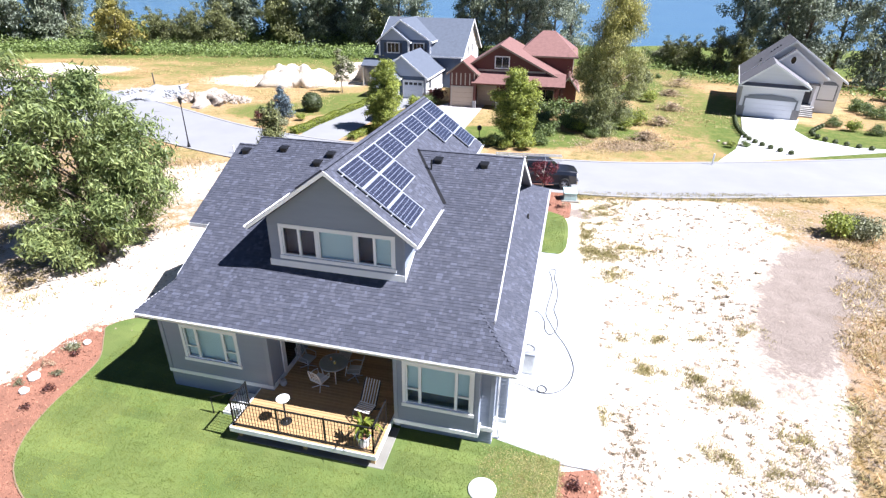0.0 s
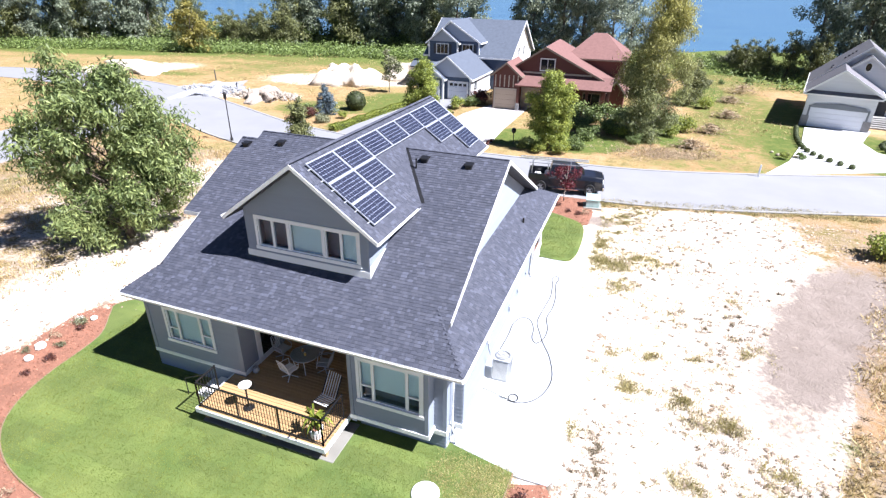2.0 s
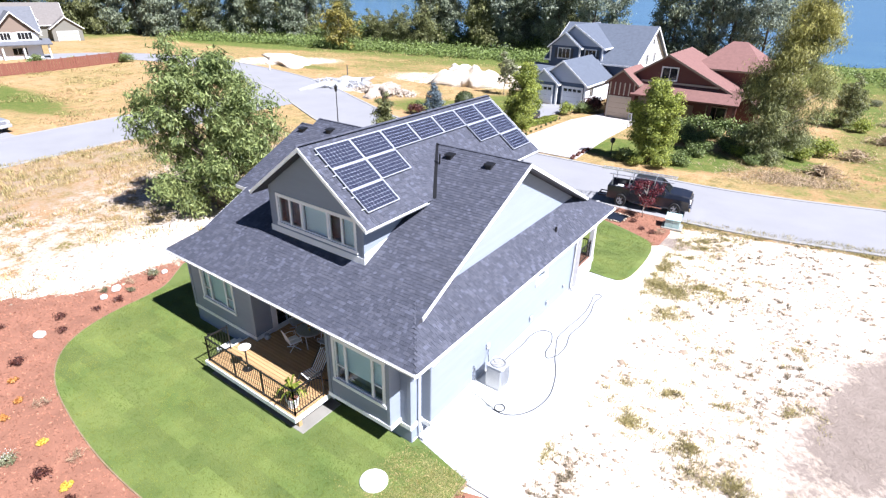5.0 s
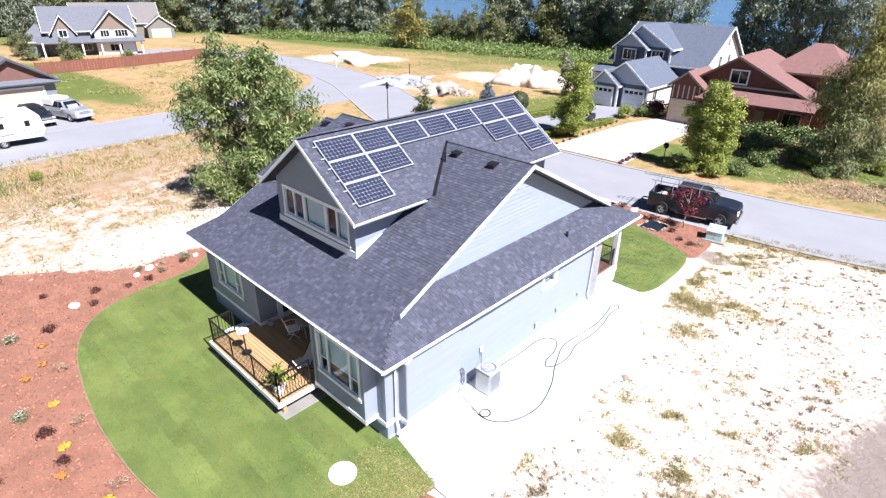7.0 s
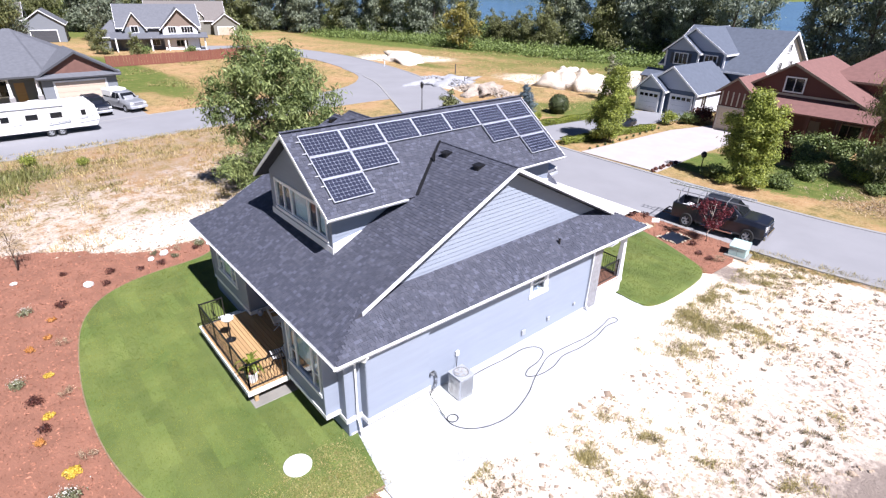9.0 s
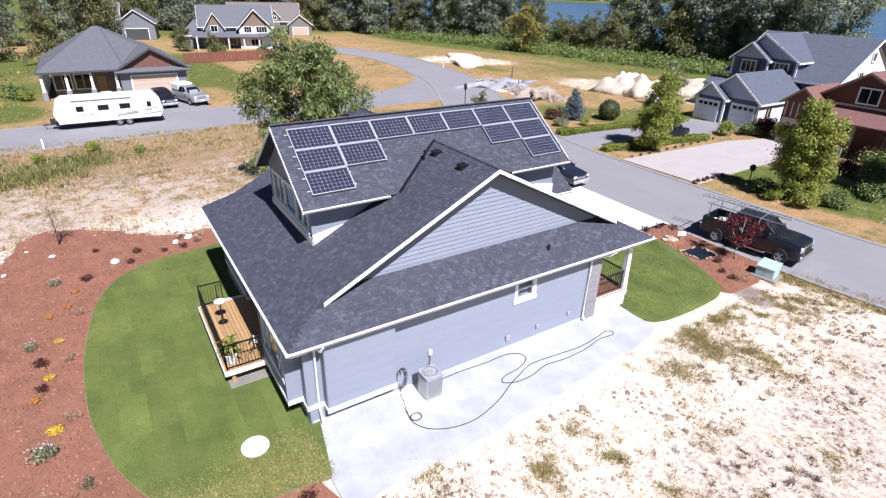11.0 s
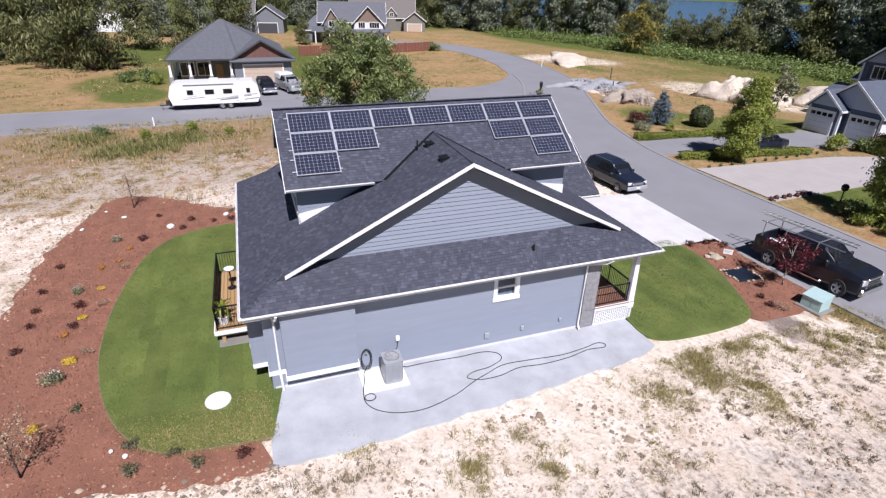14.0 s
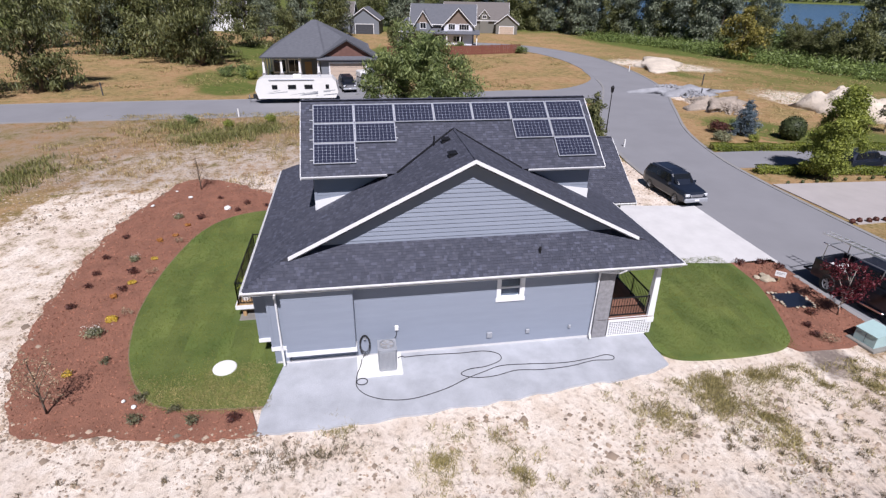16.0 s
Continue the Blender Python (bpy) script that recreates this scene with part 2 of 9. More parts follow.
M["leaf_yellow"] = leafy("yellow_flower", (0.55, 0.35, 0.035), (0.75, 0.57, 0.10), 0.3, 0.2)
M["leaf_white"] = leafy("white_flower", (0.62, 0.60, 0.52), (0.80, 0.79, 0.72), 0.3, 0.15)
M["leaf_orange"] = leafy("orange_flower", (0.42, 0.17, 0.04), (0.60, 0.30, 0.08), 0.3, 0.2)
M["leaf_grey"] = leafy("grey_green_leaf", (0.08, 0.085, 0.04), (0.20, 0.19, 0.11), 0.2, 0.35)
M["leaf_sage"] = leafy("sage_leaf", (0.115, 0.13, 0.06), (0.29, 0.29, 0.17), 0.2, 0.35)
M["leaf_box"] = leafy("box_leaf", (0.032, 0.045, 0.018), (0.10, 0.12, 0.045), 0.2, 0.35)
M["hedge"] = leafy("hedge_leaf", (0.085, 0.125, 0.015), (0.23, 0.25, 0.035), 0.25, 0.3)
M["browntuft"] = leafy("brown_tuft", (0.085, 0.075, 0.045), (0.22, 0.165, 0.09), 0.15, 0.4)
M["brush"] = leafy("dead_brush", (0.21, 0.145, 0.085), (0.44, 0.335, 0.215), 0.15, 0.4)
M["bark"] = surface("bark", (0.115, 0.09, 0.068), 0.95, var=0.3, scale=6, fine=30, bumps=0.8, dist=0.03, stretch=(1, 1, 0.25))
M["birchbark"] = surface("pale_bark", (0.42, 0.38, 0.33), 0.9, var=0.3, scale=4, fine=20, bumps=0.5)
M["sandheap"] = surface("sand_heap", (0.68, 0.595, 0.48), 0.95, var=0.22, scale=0.8, fine=6, bumps=0.9, dist=0.2)
M["rubble"] = surface("rubble_heap", (0.44, 0.37, 0.30), 0.95, var=0.35, scale=1.2, fine=7, bumps=1.0, dist=0.25)
M["gravelheap"] = surface("gravel_heap", (0.30, 0.305, 0.32), 0.95, var=0.35, scale=0.6, fine=15, bumps=0.6, dist=0.08)
M["water"] = water_mat()
M["glass"] = glass_mat("window_glass")
M["darkglass"] = surface("tinted_glass", (0.012, 0.014, 0.017), 0.06, var=0.1, bumps=0)
M["blind"] = surface("pale_blue_blind", (0.58, 0.75, 0.83), 0.8, var=0.04, scale=2, stretch=(1, 1, 12))
# darkness of the unlit rooms, put into a blue-grey colour
M["dark_in"] = surface("unlit_room_tone", (0.12, 0.145, 0.19), 0.9)
M["black"] = surface("black_metal", (0.016, 0.016, 0.018), 0.42, metal=0.3, var=0.2, bumps=0.03)
M["blackpl"] = surface("black_rubber", (0.02, 0.02, 0.02), 0.75, var=0.2, bumps=0.05)
M["steel"] = surface("galvanised_steel", (0.55, 0.56, 0.57), 0.38, metal=0.85, var=0.1, bumps=0.03)
M["alu"] = surface("aluminium_frame", (0.74, 0.75, 0.77), 0.35, metal=0.6, var=0.05, bumps=0.0)
M["cell"] = surface("solar_cell", (0.026, 0.029, 0.050), 0.2, var=0.25, scale=1.5, bumps=0.0, island=0.25, coat=0.4)
M["backsheet"] = surface("cell_backsheet", (0.29, 0.31, 0.37), 0.25, var=0.05, bumps=0.0, coat=0.5)
M["wood"] = surface("cedar_deck_board", (0.40, 0.255, 0.12), 0.6, var=0.16, scale=3, fine=25, bumps=0.2, dist=0.004, random_ob=0.12, stretch=(0.25, 4, 4))
M["acgrey"] = surface("painted_steel", (0.36, 0.375, 0.40), 0.5, metal=0.2, var=0.07)
M["whitepl"] = surface("white_plastic", (0.78, 0.78, 0.76), 0.4, var=0.04, bumps=0.02)
M["lid"] = surface("white_concrete_lid", (0.76, 0.76, 0.72), 0.7, var=0.06, scale=3)
M["green_box"] = surface("pale_green_enamel", (0.40, 0.55, 0.53), 0.45, var=0.06)
M["stone"] = surface("field_stone", (0.30, 0.29, 0.27), 0.85, var=0.2, scale=2.5, fine=18, bumps=0.5, dist=0.02, random_ob=0.25)
M["stoneveneer"] = surface("stone_veneer", (0.25, 0.245, 0.25), 0.85, var=0.3, scale=6, fine=25, bumps=0.7, dist=0.03)
M["car_black"] = surface("black_car_paint", (0.009, 0.011, 0.019), 0.32, var=0.1, bumps=0, coat=0.5)
M["car_navy"] = surface("dark_blue_car_paint", (0.012, 0.017, 0.030), 0.35, var=0.1, bumps=0, coat=0.5)
M["car_silver"] = surface("silver_car_paint", (0.50, 0.51, 0.52), 0.3, metal=0.5, var=0.04, bumps=0, coat=1.0)
M["car_red"] = surface("red_car_paint", (0.22, 0.015, 0.015), 0.25, var=0.1, bumps=0, coat=1.0)
M["tyre"] = surface("tyre_rubber", (0.018, 0.018, 0.018), 0.85, var=0.2)
M["chrome"] = surface("chrome", (0.72, 0.72, 0.74), 0.15, metal=1.0, var=0.05, bumps=0)
M["rimmetal"] = surface("wheel_alloy", (0.40, 0.41, 0.43), 0.5, metal=0.25, var=0.06, bumps=0)
M["greypaint"] = surface("pale_grey_enamel", (0.40, 0.41, 0.42), 0.45, var=0.08)
M["lamp_glass"] = surface("headlight_lens", (0.66, 0.68, 0.70), 0.1, var=0.05, bumps=0, coat=1.0)
M["rvwhite"] = surface("cream_fibreglass", (0.76, 0.75, 0.71), 0.35, var=0.04, scale=0.8)
M["amber"] = surface("amber_glass", (0.42, 0.19, 0.05), 0.15, var=0.1, bumps=0)
M["honey"] = surface("honey_glass", (0.60, 0.46, 0.12), 0.15, var=0.1, bumps=0)
M["decal"] = surface("grey_decal", (0.30, 0.29, 0.28), 0.4, var=0.1)
M["orange"] = surface("orange_enamel", (0.55, 0.16, 0.02), 0.4)
for key, col in (("bluesid", (0.075, 0.105, 0.165)), ("palebluesid", (0.42, 0.46, 0.54)), ("redsid", (0.115, 0.040, 0.032)), ("greysid", (0.66, 0.67, 0.70)), ("slatesid", (0.17, 0.185, 0.205)),
                 ("whitesid", (0.74, 0.75, 0.76)), ("olivesid", (0.17, 0.165, 0.14)), ("brownsid", (0.20, 0.15, 0.115)), ("tansid", (0.46, 0.40, 0.33)), ("darksid", (0.055, 0.058, 0.066))):
    M[key] = surface(key.replace("sid", "") + "_lap_siding", col, 0.7, var=0.06, scale=0.6, fine=20, bumps=0.1, stretch=(0.4, 0.4, 7))
for key, col in (("roof_blue", (0.085, 0.10, 0.13)), ("roof_red", (0.175, 0.088, 0.076)), ("roof_grey", (0.155, 0.148, 0.158)), ("roof_slate", (0.115, 0.12, 0.135)),
                 ("roof_brown", (0.15, 0.135, 0.125))):
    M[key] = surface(key, col, 0.85, var=0.22, scale=2.5, fine=18, bumps=0.5, dist=0.02)
M["gdoor"] = surface("garage_door_panel", (0.70, 0.72, 0.77), 0.5, var=0.03)
M["gdoor_tan"] = surface("tan_garage_door", (0.50, 0.40, 0.31), 0.55, var=0.05)
M["fence"] = surface("red_brown_fence", (0.18, 0.066, 0.042), 0.85, var=0.15, scale=2, stretch=(4, 4, 0.4))

M["edging"] = surface("tan_edging", (0.22, 0.155, 0.095), 0.8, var=0.25, scale=2, fine=20)
M["rim"] = surface("tan_rim_stone", (0.42, 0.36, 0.26), 0.85, var=0.25, scale=3, random_ob=0.2)
M["paver"] = surface("weathered_paver", (0.22, 0.21, 0.185), 0.9, var=0.2, scale=1.5)
M["wornblade"] = leafy("worn_grass_blade", (0.17, 0.175, 0.05), (0.30, 0.28, 0.10), 0.2, 0.2)
M["rustgable"] = surface("rust_shingled_gable", (0.15, 0.075, 0.058), 0.8, var=0.2, scale=2, fine=20, bumps=0.3)
M["redwood"] = surface("red_brown_porch_board", (0.21, 0.105, 0.07), 0.6, var=0.16, scale=3, fine=25, bumps=0.2, dist=0.004, random_ob=0.12, stretch=(0.25, 4, 4))
M["pinkconcrete"] = surface("pinkish_concrete", (0.40, 0.37, 0.355), 0.85, var=0.1, scale=0.6, fine=40, bumps=0.2, dist=0.004)
# ---- building tools ----
class Geo:
    """Collects corners and faces of one mesh."""

    def __init__(self):
        self.v, self.f = [], []

    def add(self, verts, faces):
        n = len(self.v)
        self.v += [tuple(p) for p in verts]
        self.f += [tuple(i + n for i in f) for f in faces]
        return self

    def para(self, o, a, b, c):
        """A block from its corner and three edges."""
        o, a, b, c = Vector(o), Vector(a), Vector(b), Vector(c)
        vs = [o, o + a, o + a + b, o + b, o + c, o + a + c, o + a + b + c, o + b + c]
        fs = [(0, 3, 2, 1), (4, 5, 6, 7), (0, 1, 5, 4), (1, 2, 6, 5), (2, 3, 7, 6), (3, 0, 4, 7)]
        if a.cross(b).dot(c) < 0:
            fs = [f[::-1] for f in fs]
        return self.add(vs, fs)

    def box(self, x0, x1, y0, y1, z0, z1):
        return self.para((x0, y0, z0), (x1 - x0, 0, 0), (0, y1 - y0, 0), (0, 0, z1 - z0))

    def cbox(self, x0, x1, y0, y1, z0, z1, c=0.02):
        """A box with chamfered upright and top edges."""
        c = min(c, (x1 - x0) / 3, (y1 - y0) / 3, (z1 - z0) / 3)
        def ring(d, z):
            e = c + d
            return [(x0 + d, y0 + e, z), (x0 + e, y0 + d, z), (x1 - e, y0 + d, z), (x1 - d, y0 + e, z),
                    (x1 - d, y1 - e, z), (x1 - e, y1 - d, z), (x0 + e, y1 - d, z), (x0 + d, y1 - e, z)]
        return self.loft([ring(0, z0), ring(0, z1 - c), ring(c * 0.7, z1)])

    def loft(self, rings, caps=True, closed=True):
        n, k = len(rings[0]), len(rings)
        vs = [p for r in rings for p in r]
        fs = []
        for j in range(k - 1):
            for i in range(n if closed else n - 1):
                i2 = (i + 1) % n
                fs.append((j * n + i, j * n + i2, (j + 1) * n + i2, (j + 1) * n + i))
        if caps:
            fs += [tuple(range(n))[::-1], tuple(range((k - 1) * n, k * n))]
        return self.add(vs, fs)

    def slab(self, poly, thick):
        """A plate: the polygon (counter-clockwise from outside) and its thickness inwards."""
        p = [Vector(q) for q in poly]
        nor = (p[1] - p[0]).cross(p[2] - p[0]).normalized()
        return self.loft([[q - nor * thick for q in p], p])

    def prism(self, poly, extrude):
        """A polygon pushed along a vector."""
        e = Vector(extrude)
        return self.loft([[Vector(q) for q in poly], [Vector(q) + e for q in poly]])

    def rod(self, a, b, r, r2=None, n=8, caps=True):
        a, b = Vector(a), Vector(b)
        d = (b - a).normalized()
        s = d.orthogonal().normalized()
        t = d.cross(s)
        r2 = r if r2 is None else r2
        ring = lambda p, q: [p + (s * math.cos(2 * math.pi * i / n) + t * math.sin(2 * math.pi * i / n)) * q for i in range(n)]
        return self.loft([ring(a, r), ring(b, r2)], caps)

    def tube(self, pts, r, n=6):
        pts = [Vector(p) for p in pts]
        rings = []
        for i, p in enumerate(pts):
            d = (pts[min(i + 1, len(pts) - 1)] - pts[max(i - 1, 0)]).normalized()
            s = d.cross(Vector((0, 0, 1)))
            s = s.normalized() if s.length > 1e-4 else Vector((1, 0, 0))
            t = d.cross(s)
            q = r[i] if isinstance(r, (list, tuple)) else r
            rings.append([p + (s * math.cos(2 * math.pi * k / n) + t * math.sin(2 * math.pi * k / n)) * q for k in range(n)])
        return self.loft(rings)

    def lathe(self, prof, n=24, at=(0, 0, 0)):
        x, y, z = at
        return self.loft([[(x + r * math.cos(2 * math.pi * i / n), y + r * math.sin(2 * math.pi * i / n), z + h) for i in range(n)] for r, h in prof])

    def mesh(self, name, material, smooth=False):
        me = bpy.data.meshes.new(name)
        me.from_pydata(self.v, [], self.f)
        me.materials.append(material)
        if smooth:
            me.shade_smooth()
        me.update()
        return me


def thing(name, at, label, category, group="", turn=0.0, kind=""):
    ob = new(name)
    ob.empty_display_size = 0.3
    ob.matrix_world = pose(*at, 0, 0, turn)
    return tagged(ob, label, category, group, kind)


def part(name, g, material, parent, label="", smooth=False):
    """One mesh under a thing; its corners are in the thing's own space."""
    ob = new(name, g.mesh(name, material, smooth))
    ob.parent = parent
    if label:
        ob["label"] = label
    return ob


def single(name, g, material, label, category, group="", at=(0, 0, 0), turn=0.0, kind="", smooth=False):
    """A thing of one mesh."""
    ob = new(name, g.mesh(name, material, smooth))
    ob.matrix_world = pose(*at, 0, 0, turn)
    return tagged(ob, label, category, group, kind)


def piece(name, me, parent, m):
    ob = new(name, me)
    ob.parent = parent
    ob.matrix_basis = m
    return ob


def cards(centres, normals, w, h, rng, droop=0.0):
    """Many small bent leaves as one set of corners and faces: each leaf is a folded rhomb."""
    n = len(centres)
    a = rng.normal(size=(n, 3))
    a[:, 2] -= droop
    nor = normals + 0.6 * rng.normal(size=(n, 3))
    nor /= np.linalg.norm(nor, axis=1)[:, None] + 1e-9
    a -= (a * nor).sum(1)[:, None] * nor
    a /= np.linalg.norm(a, axis=1)[:, None] + 1e-9
    b = np.cross(nor, a)
    s = rng.uniform(0.6, 1.3, n)[:, None]
    tip, tail = centres + a * h * s, centres - a * h * s
    left, right = centres + b * w * s + nor * w * 0.25 * s, centres - b * w * s + nor * w * 0.25 * s
    v = np.stack([tail, right, tip, left], 1).reshape(-1, 3)
    i = np.arange(n)[:, None] * 4
    return v, np.concatenate([i + np.array([[0, 1, 2]]), i + np.array([[0, 2, 3]])], 0)


def tri_mesh(name, v, f, material):
    me = bpy.data.meshes.new(name)
    me.vertices.add(len(v))
    me.vertices.foreach_set("co", v.astype(np.float32).ravel())
    me.loops.add(len(f) * 3)
    me.loops.foreach_set("vertex_index", f.astype(np.int32).ravel())
    me.polygons.add(len(f))
    me.polygons.foreach_set("loop_start", np.arange(len(f), dtype=np.int32) * 3)
    me.materials.append(material)
    me.update(calc_edges=True)
    return me


def crown_points(rng, limbs, per, spread, squash=0.8):
    """Leaf places in clumps along the ends of limbs."""
    c, nrm = [], []
    for tip, base, r in limbs:
        k = int(per * (r / spread) ** 2) + 6
        p = rng.normal(size=(k, 3)) * r * 0.48
        p[:, 2] *= squash
        c.append(np.array(tip) + p)
        d = p / (np.linalg.norm(p, axis=1)[:, None] + 1e-6)
        d[:, 2] += 0.5
        nrm.append(d)
    return np.concatenate(c), np.concatenate(nrm)


def tree_parts(seed, height, radius, trunk_r, form, leaf, leaf_w, leaf_h, clumps, per, droop=0.3, low=0.2, loose=0.0, lean=0.0):
    """Two meshes for a tree: trunk with limbs, and a crown of clumped leaves. form: how wide the crown is at a share u of its height."""
    rng = np.random.default_rng(seed)
    g = Geo()
    top = Vector((lean * height, 0, height * 0.93))
    bend = [Vector((rng.normal() * trunk_r * 0.5, rng.normal() * trunk_r * 0.5, 0)) for _ in range(7)]
    path = [top * (i / 6) + bend[i] * (0 if i == 0 else 1) for i in range(7)]
    g.tube(path, [trunk_r * (1.25 if i == 0 else 1) * (1 - 0.93 * i / 6) + 0.012 for i in range(7)], 8)
    lobes, limbs = [], []
    count = max(8, clumps // 5)
    for i in range(count):
        u = (i + rng.uniform(0.1, 0.9)) / count
        z = height * (low + (0.95 - low) * u)
        ang = i * 2.399 + rng.normal() * 0.6
        rr = radius * form(u) * (rng.uniform(0.22, 0.74) + 0.24 * loose)
        tip = np.array((math.cos(ang) * rr + lean * z, math.sin(ang) * rr, z))
        base = np.array((lean * z, 0, max(height * low * 0.6, z - rr * 0.8 - 0.3)))
        mid = (tip + base) / 2 + np.array((0, 0, rr * 0.08))
        g.tube([base, mid, tip], [trunk_r * 0.4 * (1 - u * 0.6) + 0.01, trunk_r * 0.24 * (1 - u * 0.6) + 0.008, 0.008], 5)
        lobes.append((u, tip, radius * rng.uniform(0.34, 0.5) * (0.45 + 0.55 * form(u)) * (1 - 0.3 * loose)))
    for i in range(clumps):
        u, mid, size = lobes[i % count]
        d = rng.normal(size=3) * np.array((1, 1, 0.75))
        d *= size * rng.uniform(0.35, 1.25) / (np.linalg.norm(d) + 1e-6)
        tip = mid + d
        tip[2] = max(tip[2], height * low * 0.5)
        if i % 3 == 0 and trunk_r < 0.3:
            g.tube([mid, (mid + tip) / 2 + np.array((0, 0, 0.03)), tip], [trunk_r * 0.1 + 0.006, trunk_r * 0.07 + 0.005, 0.004], 4)
        limbs.append((tip, mid, radius * (1 - 0.35 * loose) * rng.uniform(0.18, 0.34) * (0.6 + 0.4 * form(u))))
    c, nrm = crown_points(rng, limbs, per, radius * 0.3)
    v, f = cards(c, nrm, leaf_w, leaf_h, rng, droop)
    return g, tri_mesh("crown", v, f, leaf)


ROUND = lambda u: math.sqrt(max(0.05, 1 - (1.9 * u - 0.85) ** 2)) if u < 0.97 else 0.2
CONE = lambda u: 1.02 - 0.95 * u
TALL = lambda u: 0.45 + 0.55 * math.sin(math.pi * min(1, 0.15 + 0.85 * u)) if u > 0.05 else 0.4
WEEPING = lambda u: 0.9 + 0.1 * math.sin(math.pi * u) if u < 0.45 else 1.0 - 1.05 * (u - 0.45)
EGG = lambda u: math.sin(math.pi * (0.2 + 0.75 * u)) ** 0.95
ASH = lambda u: (0.58 + 0.42 * math.sin(math.pi * min(1, 0.05 + u * 1.0))) * (1 if u < 0.6 else 1 - 0.45 * (u - 0.6))
SPREAD = lambda u: math.sin(math.pi * (0.22 + 0.72 * u)) ** 0.7


def tree(name, at, label, category, group, turn, bark, *spec):
    ob = thing(name, at, label, category, group, turn)
    g, crown = tree_parts(*spec)
    part("trunk", g, bark, ob, smooth=True)
    c = new("crown", crown)
    c.parent = ob
    return ob


def bush_mesh(seed, w, h, leaf, lw, lh, count, droop=0.0, lumps=9):
    rng = np.random.default_rng(seed)
    limbs = []
    for i in range(lumps):
        ang, r = rng.uniform(0, 6.28), w * math.sqrt(rng.uniform(0, 0.5))
        limbs.append((np.array((math.cos(ang) * r, math.sin(ang) * r, h * rng.uniform(0.25, 0.72))), None, min(w, h * 1.3) * rng.uniform(0.38, 0.6)))
    c, nrm = crown_points(rng, limbs, count / lumps, min(w, h) * 0.5, 0.75)
    c[:, 2] = np.abs(c[:, 2]) + 0.02
    v, f = cards(c, nrm, lw, lh, rng, droop)
    v[:, 2] = np.maximum(v[:, 2], 0.0)
    return tri_mesh("shrub", v, f, leaf)


def shrub(name, me, at, label, category, group="", size=1.0, turn=0.0):
    ob = new(name, me)
    ob.matrix_world = pose(*at, 0, 0, turn) @ Matrix.Diagonal((size, size, size, 1))
    return tagged(ob, label, category, group)


def ball_mesh(seed, r, leaf, lw, lh, count):
    """A clipped ball: leaves close together over a rounded form that meets the soil."""
    rng = np.random.default_rng(seed)
    d = rng.normal(size=(count, 3))
    d /= np.linalg.norm(d, axis=1)[:, None]
    c = d * r * rng.uniform(0.82, 1.0, count)[:, None] + np.array([[0, 0, r * 0.8]])
    c[:, 2] = np.maximum(c[:, 2], 0.02)
    v, f = cards(c, d, lw, lh, rng)
    bm = bmesh.new()
    bmesh.ops.create_icosphere(bm, subdivisions=2, radius=r * 0.94)
    core = np.array([p.co for p in bm.verts]) + np.array([[0, 0, r * 0.8]])
    tri = np.array([[p.index for p in q.verts] for q in bm.faces])
    bm.free()
    core[:, 2] = np.maximum(core[:, 2], 0.0)
    v[:, 2] = np.maximum(v[:, 2], 0.0)
    return tri_mesh("shrub", np.concatenate([core, v]), np.concatenate([tri, f + len(core)]), leaf)
# ---- ground, roads, beds ----
def smooth01(x):
    x = np.clip(x, 0, 1)
    return x * x * (3 - 2 * x)


def blob(X, Y, cx, cy, rx, ry, turn=0.0, soft=0.5):
    c, s = math.cos(radians(turn)), math.sin(radians(turn))
    u, w = (X - cx) * c + (Y - cy) * s, -(X - cx) * s + (Y - cy) * c
    d = np.sqrt((u / rx) ** 2 + (w / ry) ** 2)
    return smooth01((1 + soft - d) / (2 * soft))


def spaced(lo, a, b, hi, fine, coarse):
    """Grid lines: fine between a and b, growing coarser outside."""
    mid = list(np.arange(a, b, fine))
    def grow(start, end, sign):
        out, x, step = [], start, fine
        while (end - x) * sign > 0:
            step = min(step * 1.12, coarse)
            x += sign * step
            out.append(x)
        return out
    return np.array(sorted(grow(a, lo, -1) + mid + grow(b, hi, 1)))


xs, ys = spaced(-1500, -48, 26, 1400, 0.58, 26.0), spaced(-500, -8, 62, 1500, 0.58, 18.0)
GX, GY = np.meshgrid(xs, ys)
SAND, GREEN, DIRT = np.zeros_like(GX), np.zeros_like(GX), np.zeros_like(GX)
lay = lambda A, B: np.maximum(A, B)
# bleached lots on either side of the house
SAND = lay(SAND, blob(GX, GY, 5, 18, 10, 27, -8, 0.35))
SAND = lay(SAND, blob(GX, GY, -17, 16, 8.6, 16, 0, 0.45))
SAND = lay(SAND, 0.52 * blob(GX, GY, -27, 7, 8, 14, 0, 0.6))
SAND = lay(SAND, 0.66 * blob(GX, GY, -10, 0.5, 16, 4.5, 4, 0.4))
SAND = lay(SAND, 0.52 * blob(GX, GY, -30, 26, 8, 12, 0, 0.6))
SAND = lay(SAND, blob(GX, GY, -23, 36, 9, 4.5, 8, 0.4))
SAND = lay(SAND, 0.8 * blob(GX, GY, -42.3, 79.3, 14, 6.5, 12, 0.5))
SAND = lay(SAND, 0.8 * blob(GX, GY, -81.1, 75.2, 11, 6.5, 40, 0.5))
SAND = lay(SAND, 0.75 * blob(GX, GY, -50.9, 62.8, 10, 3.5, 10, 0.5))
# dry verge beside the street
SAND = SAND * (1 - 0.85 * smooth01((GY - 37.9 - 0.24 * GX) / 1.2) * (GX > 1.2) * (GX < 22))
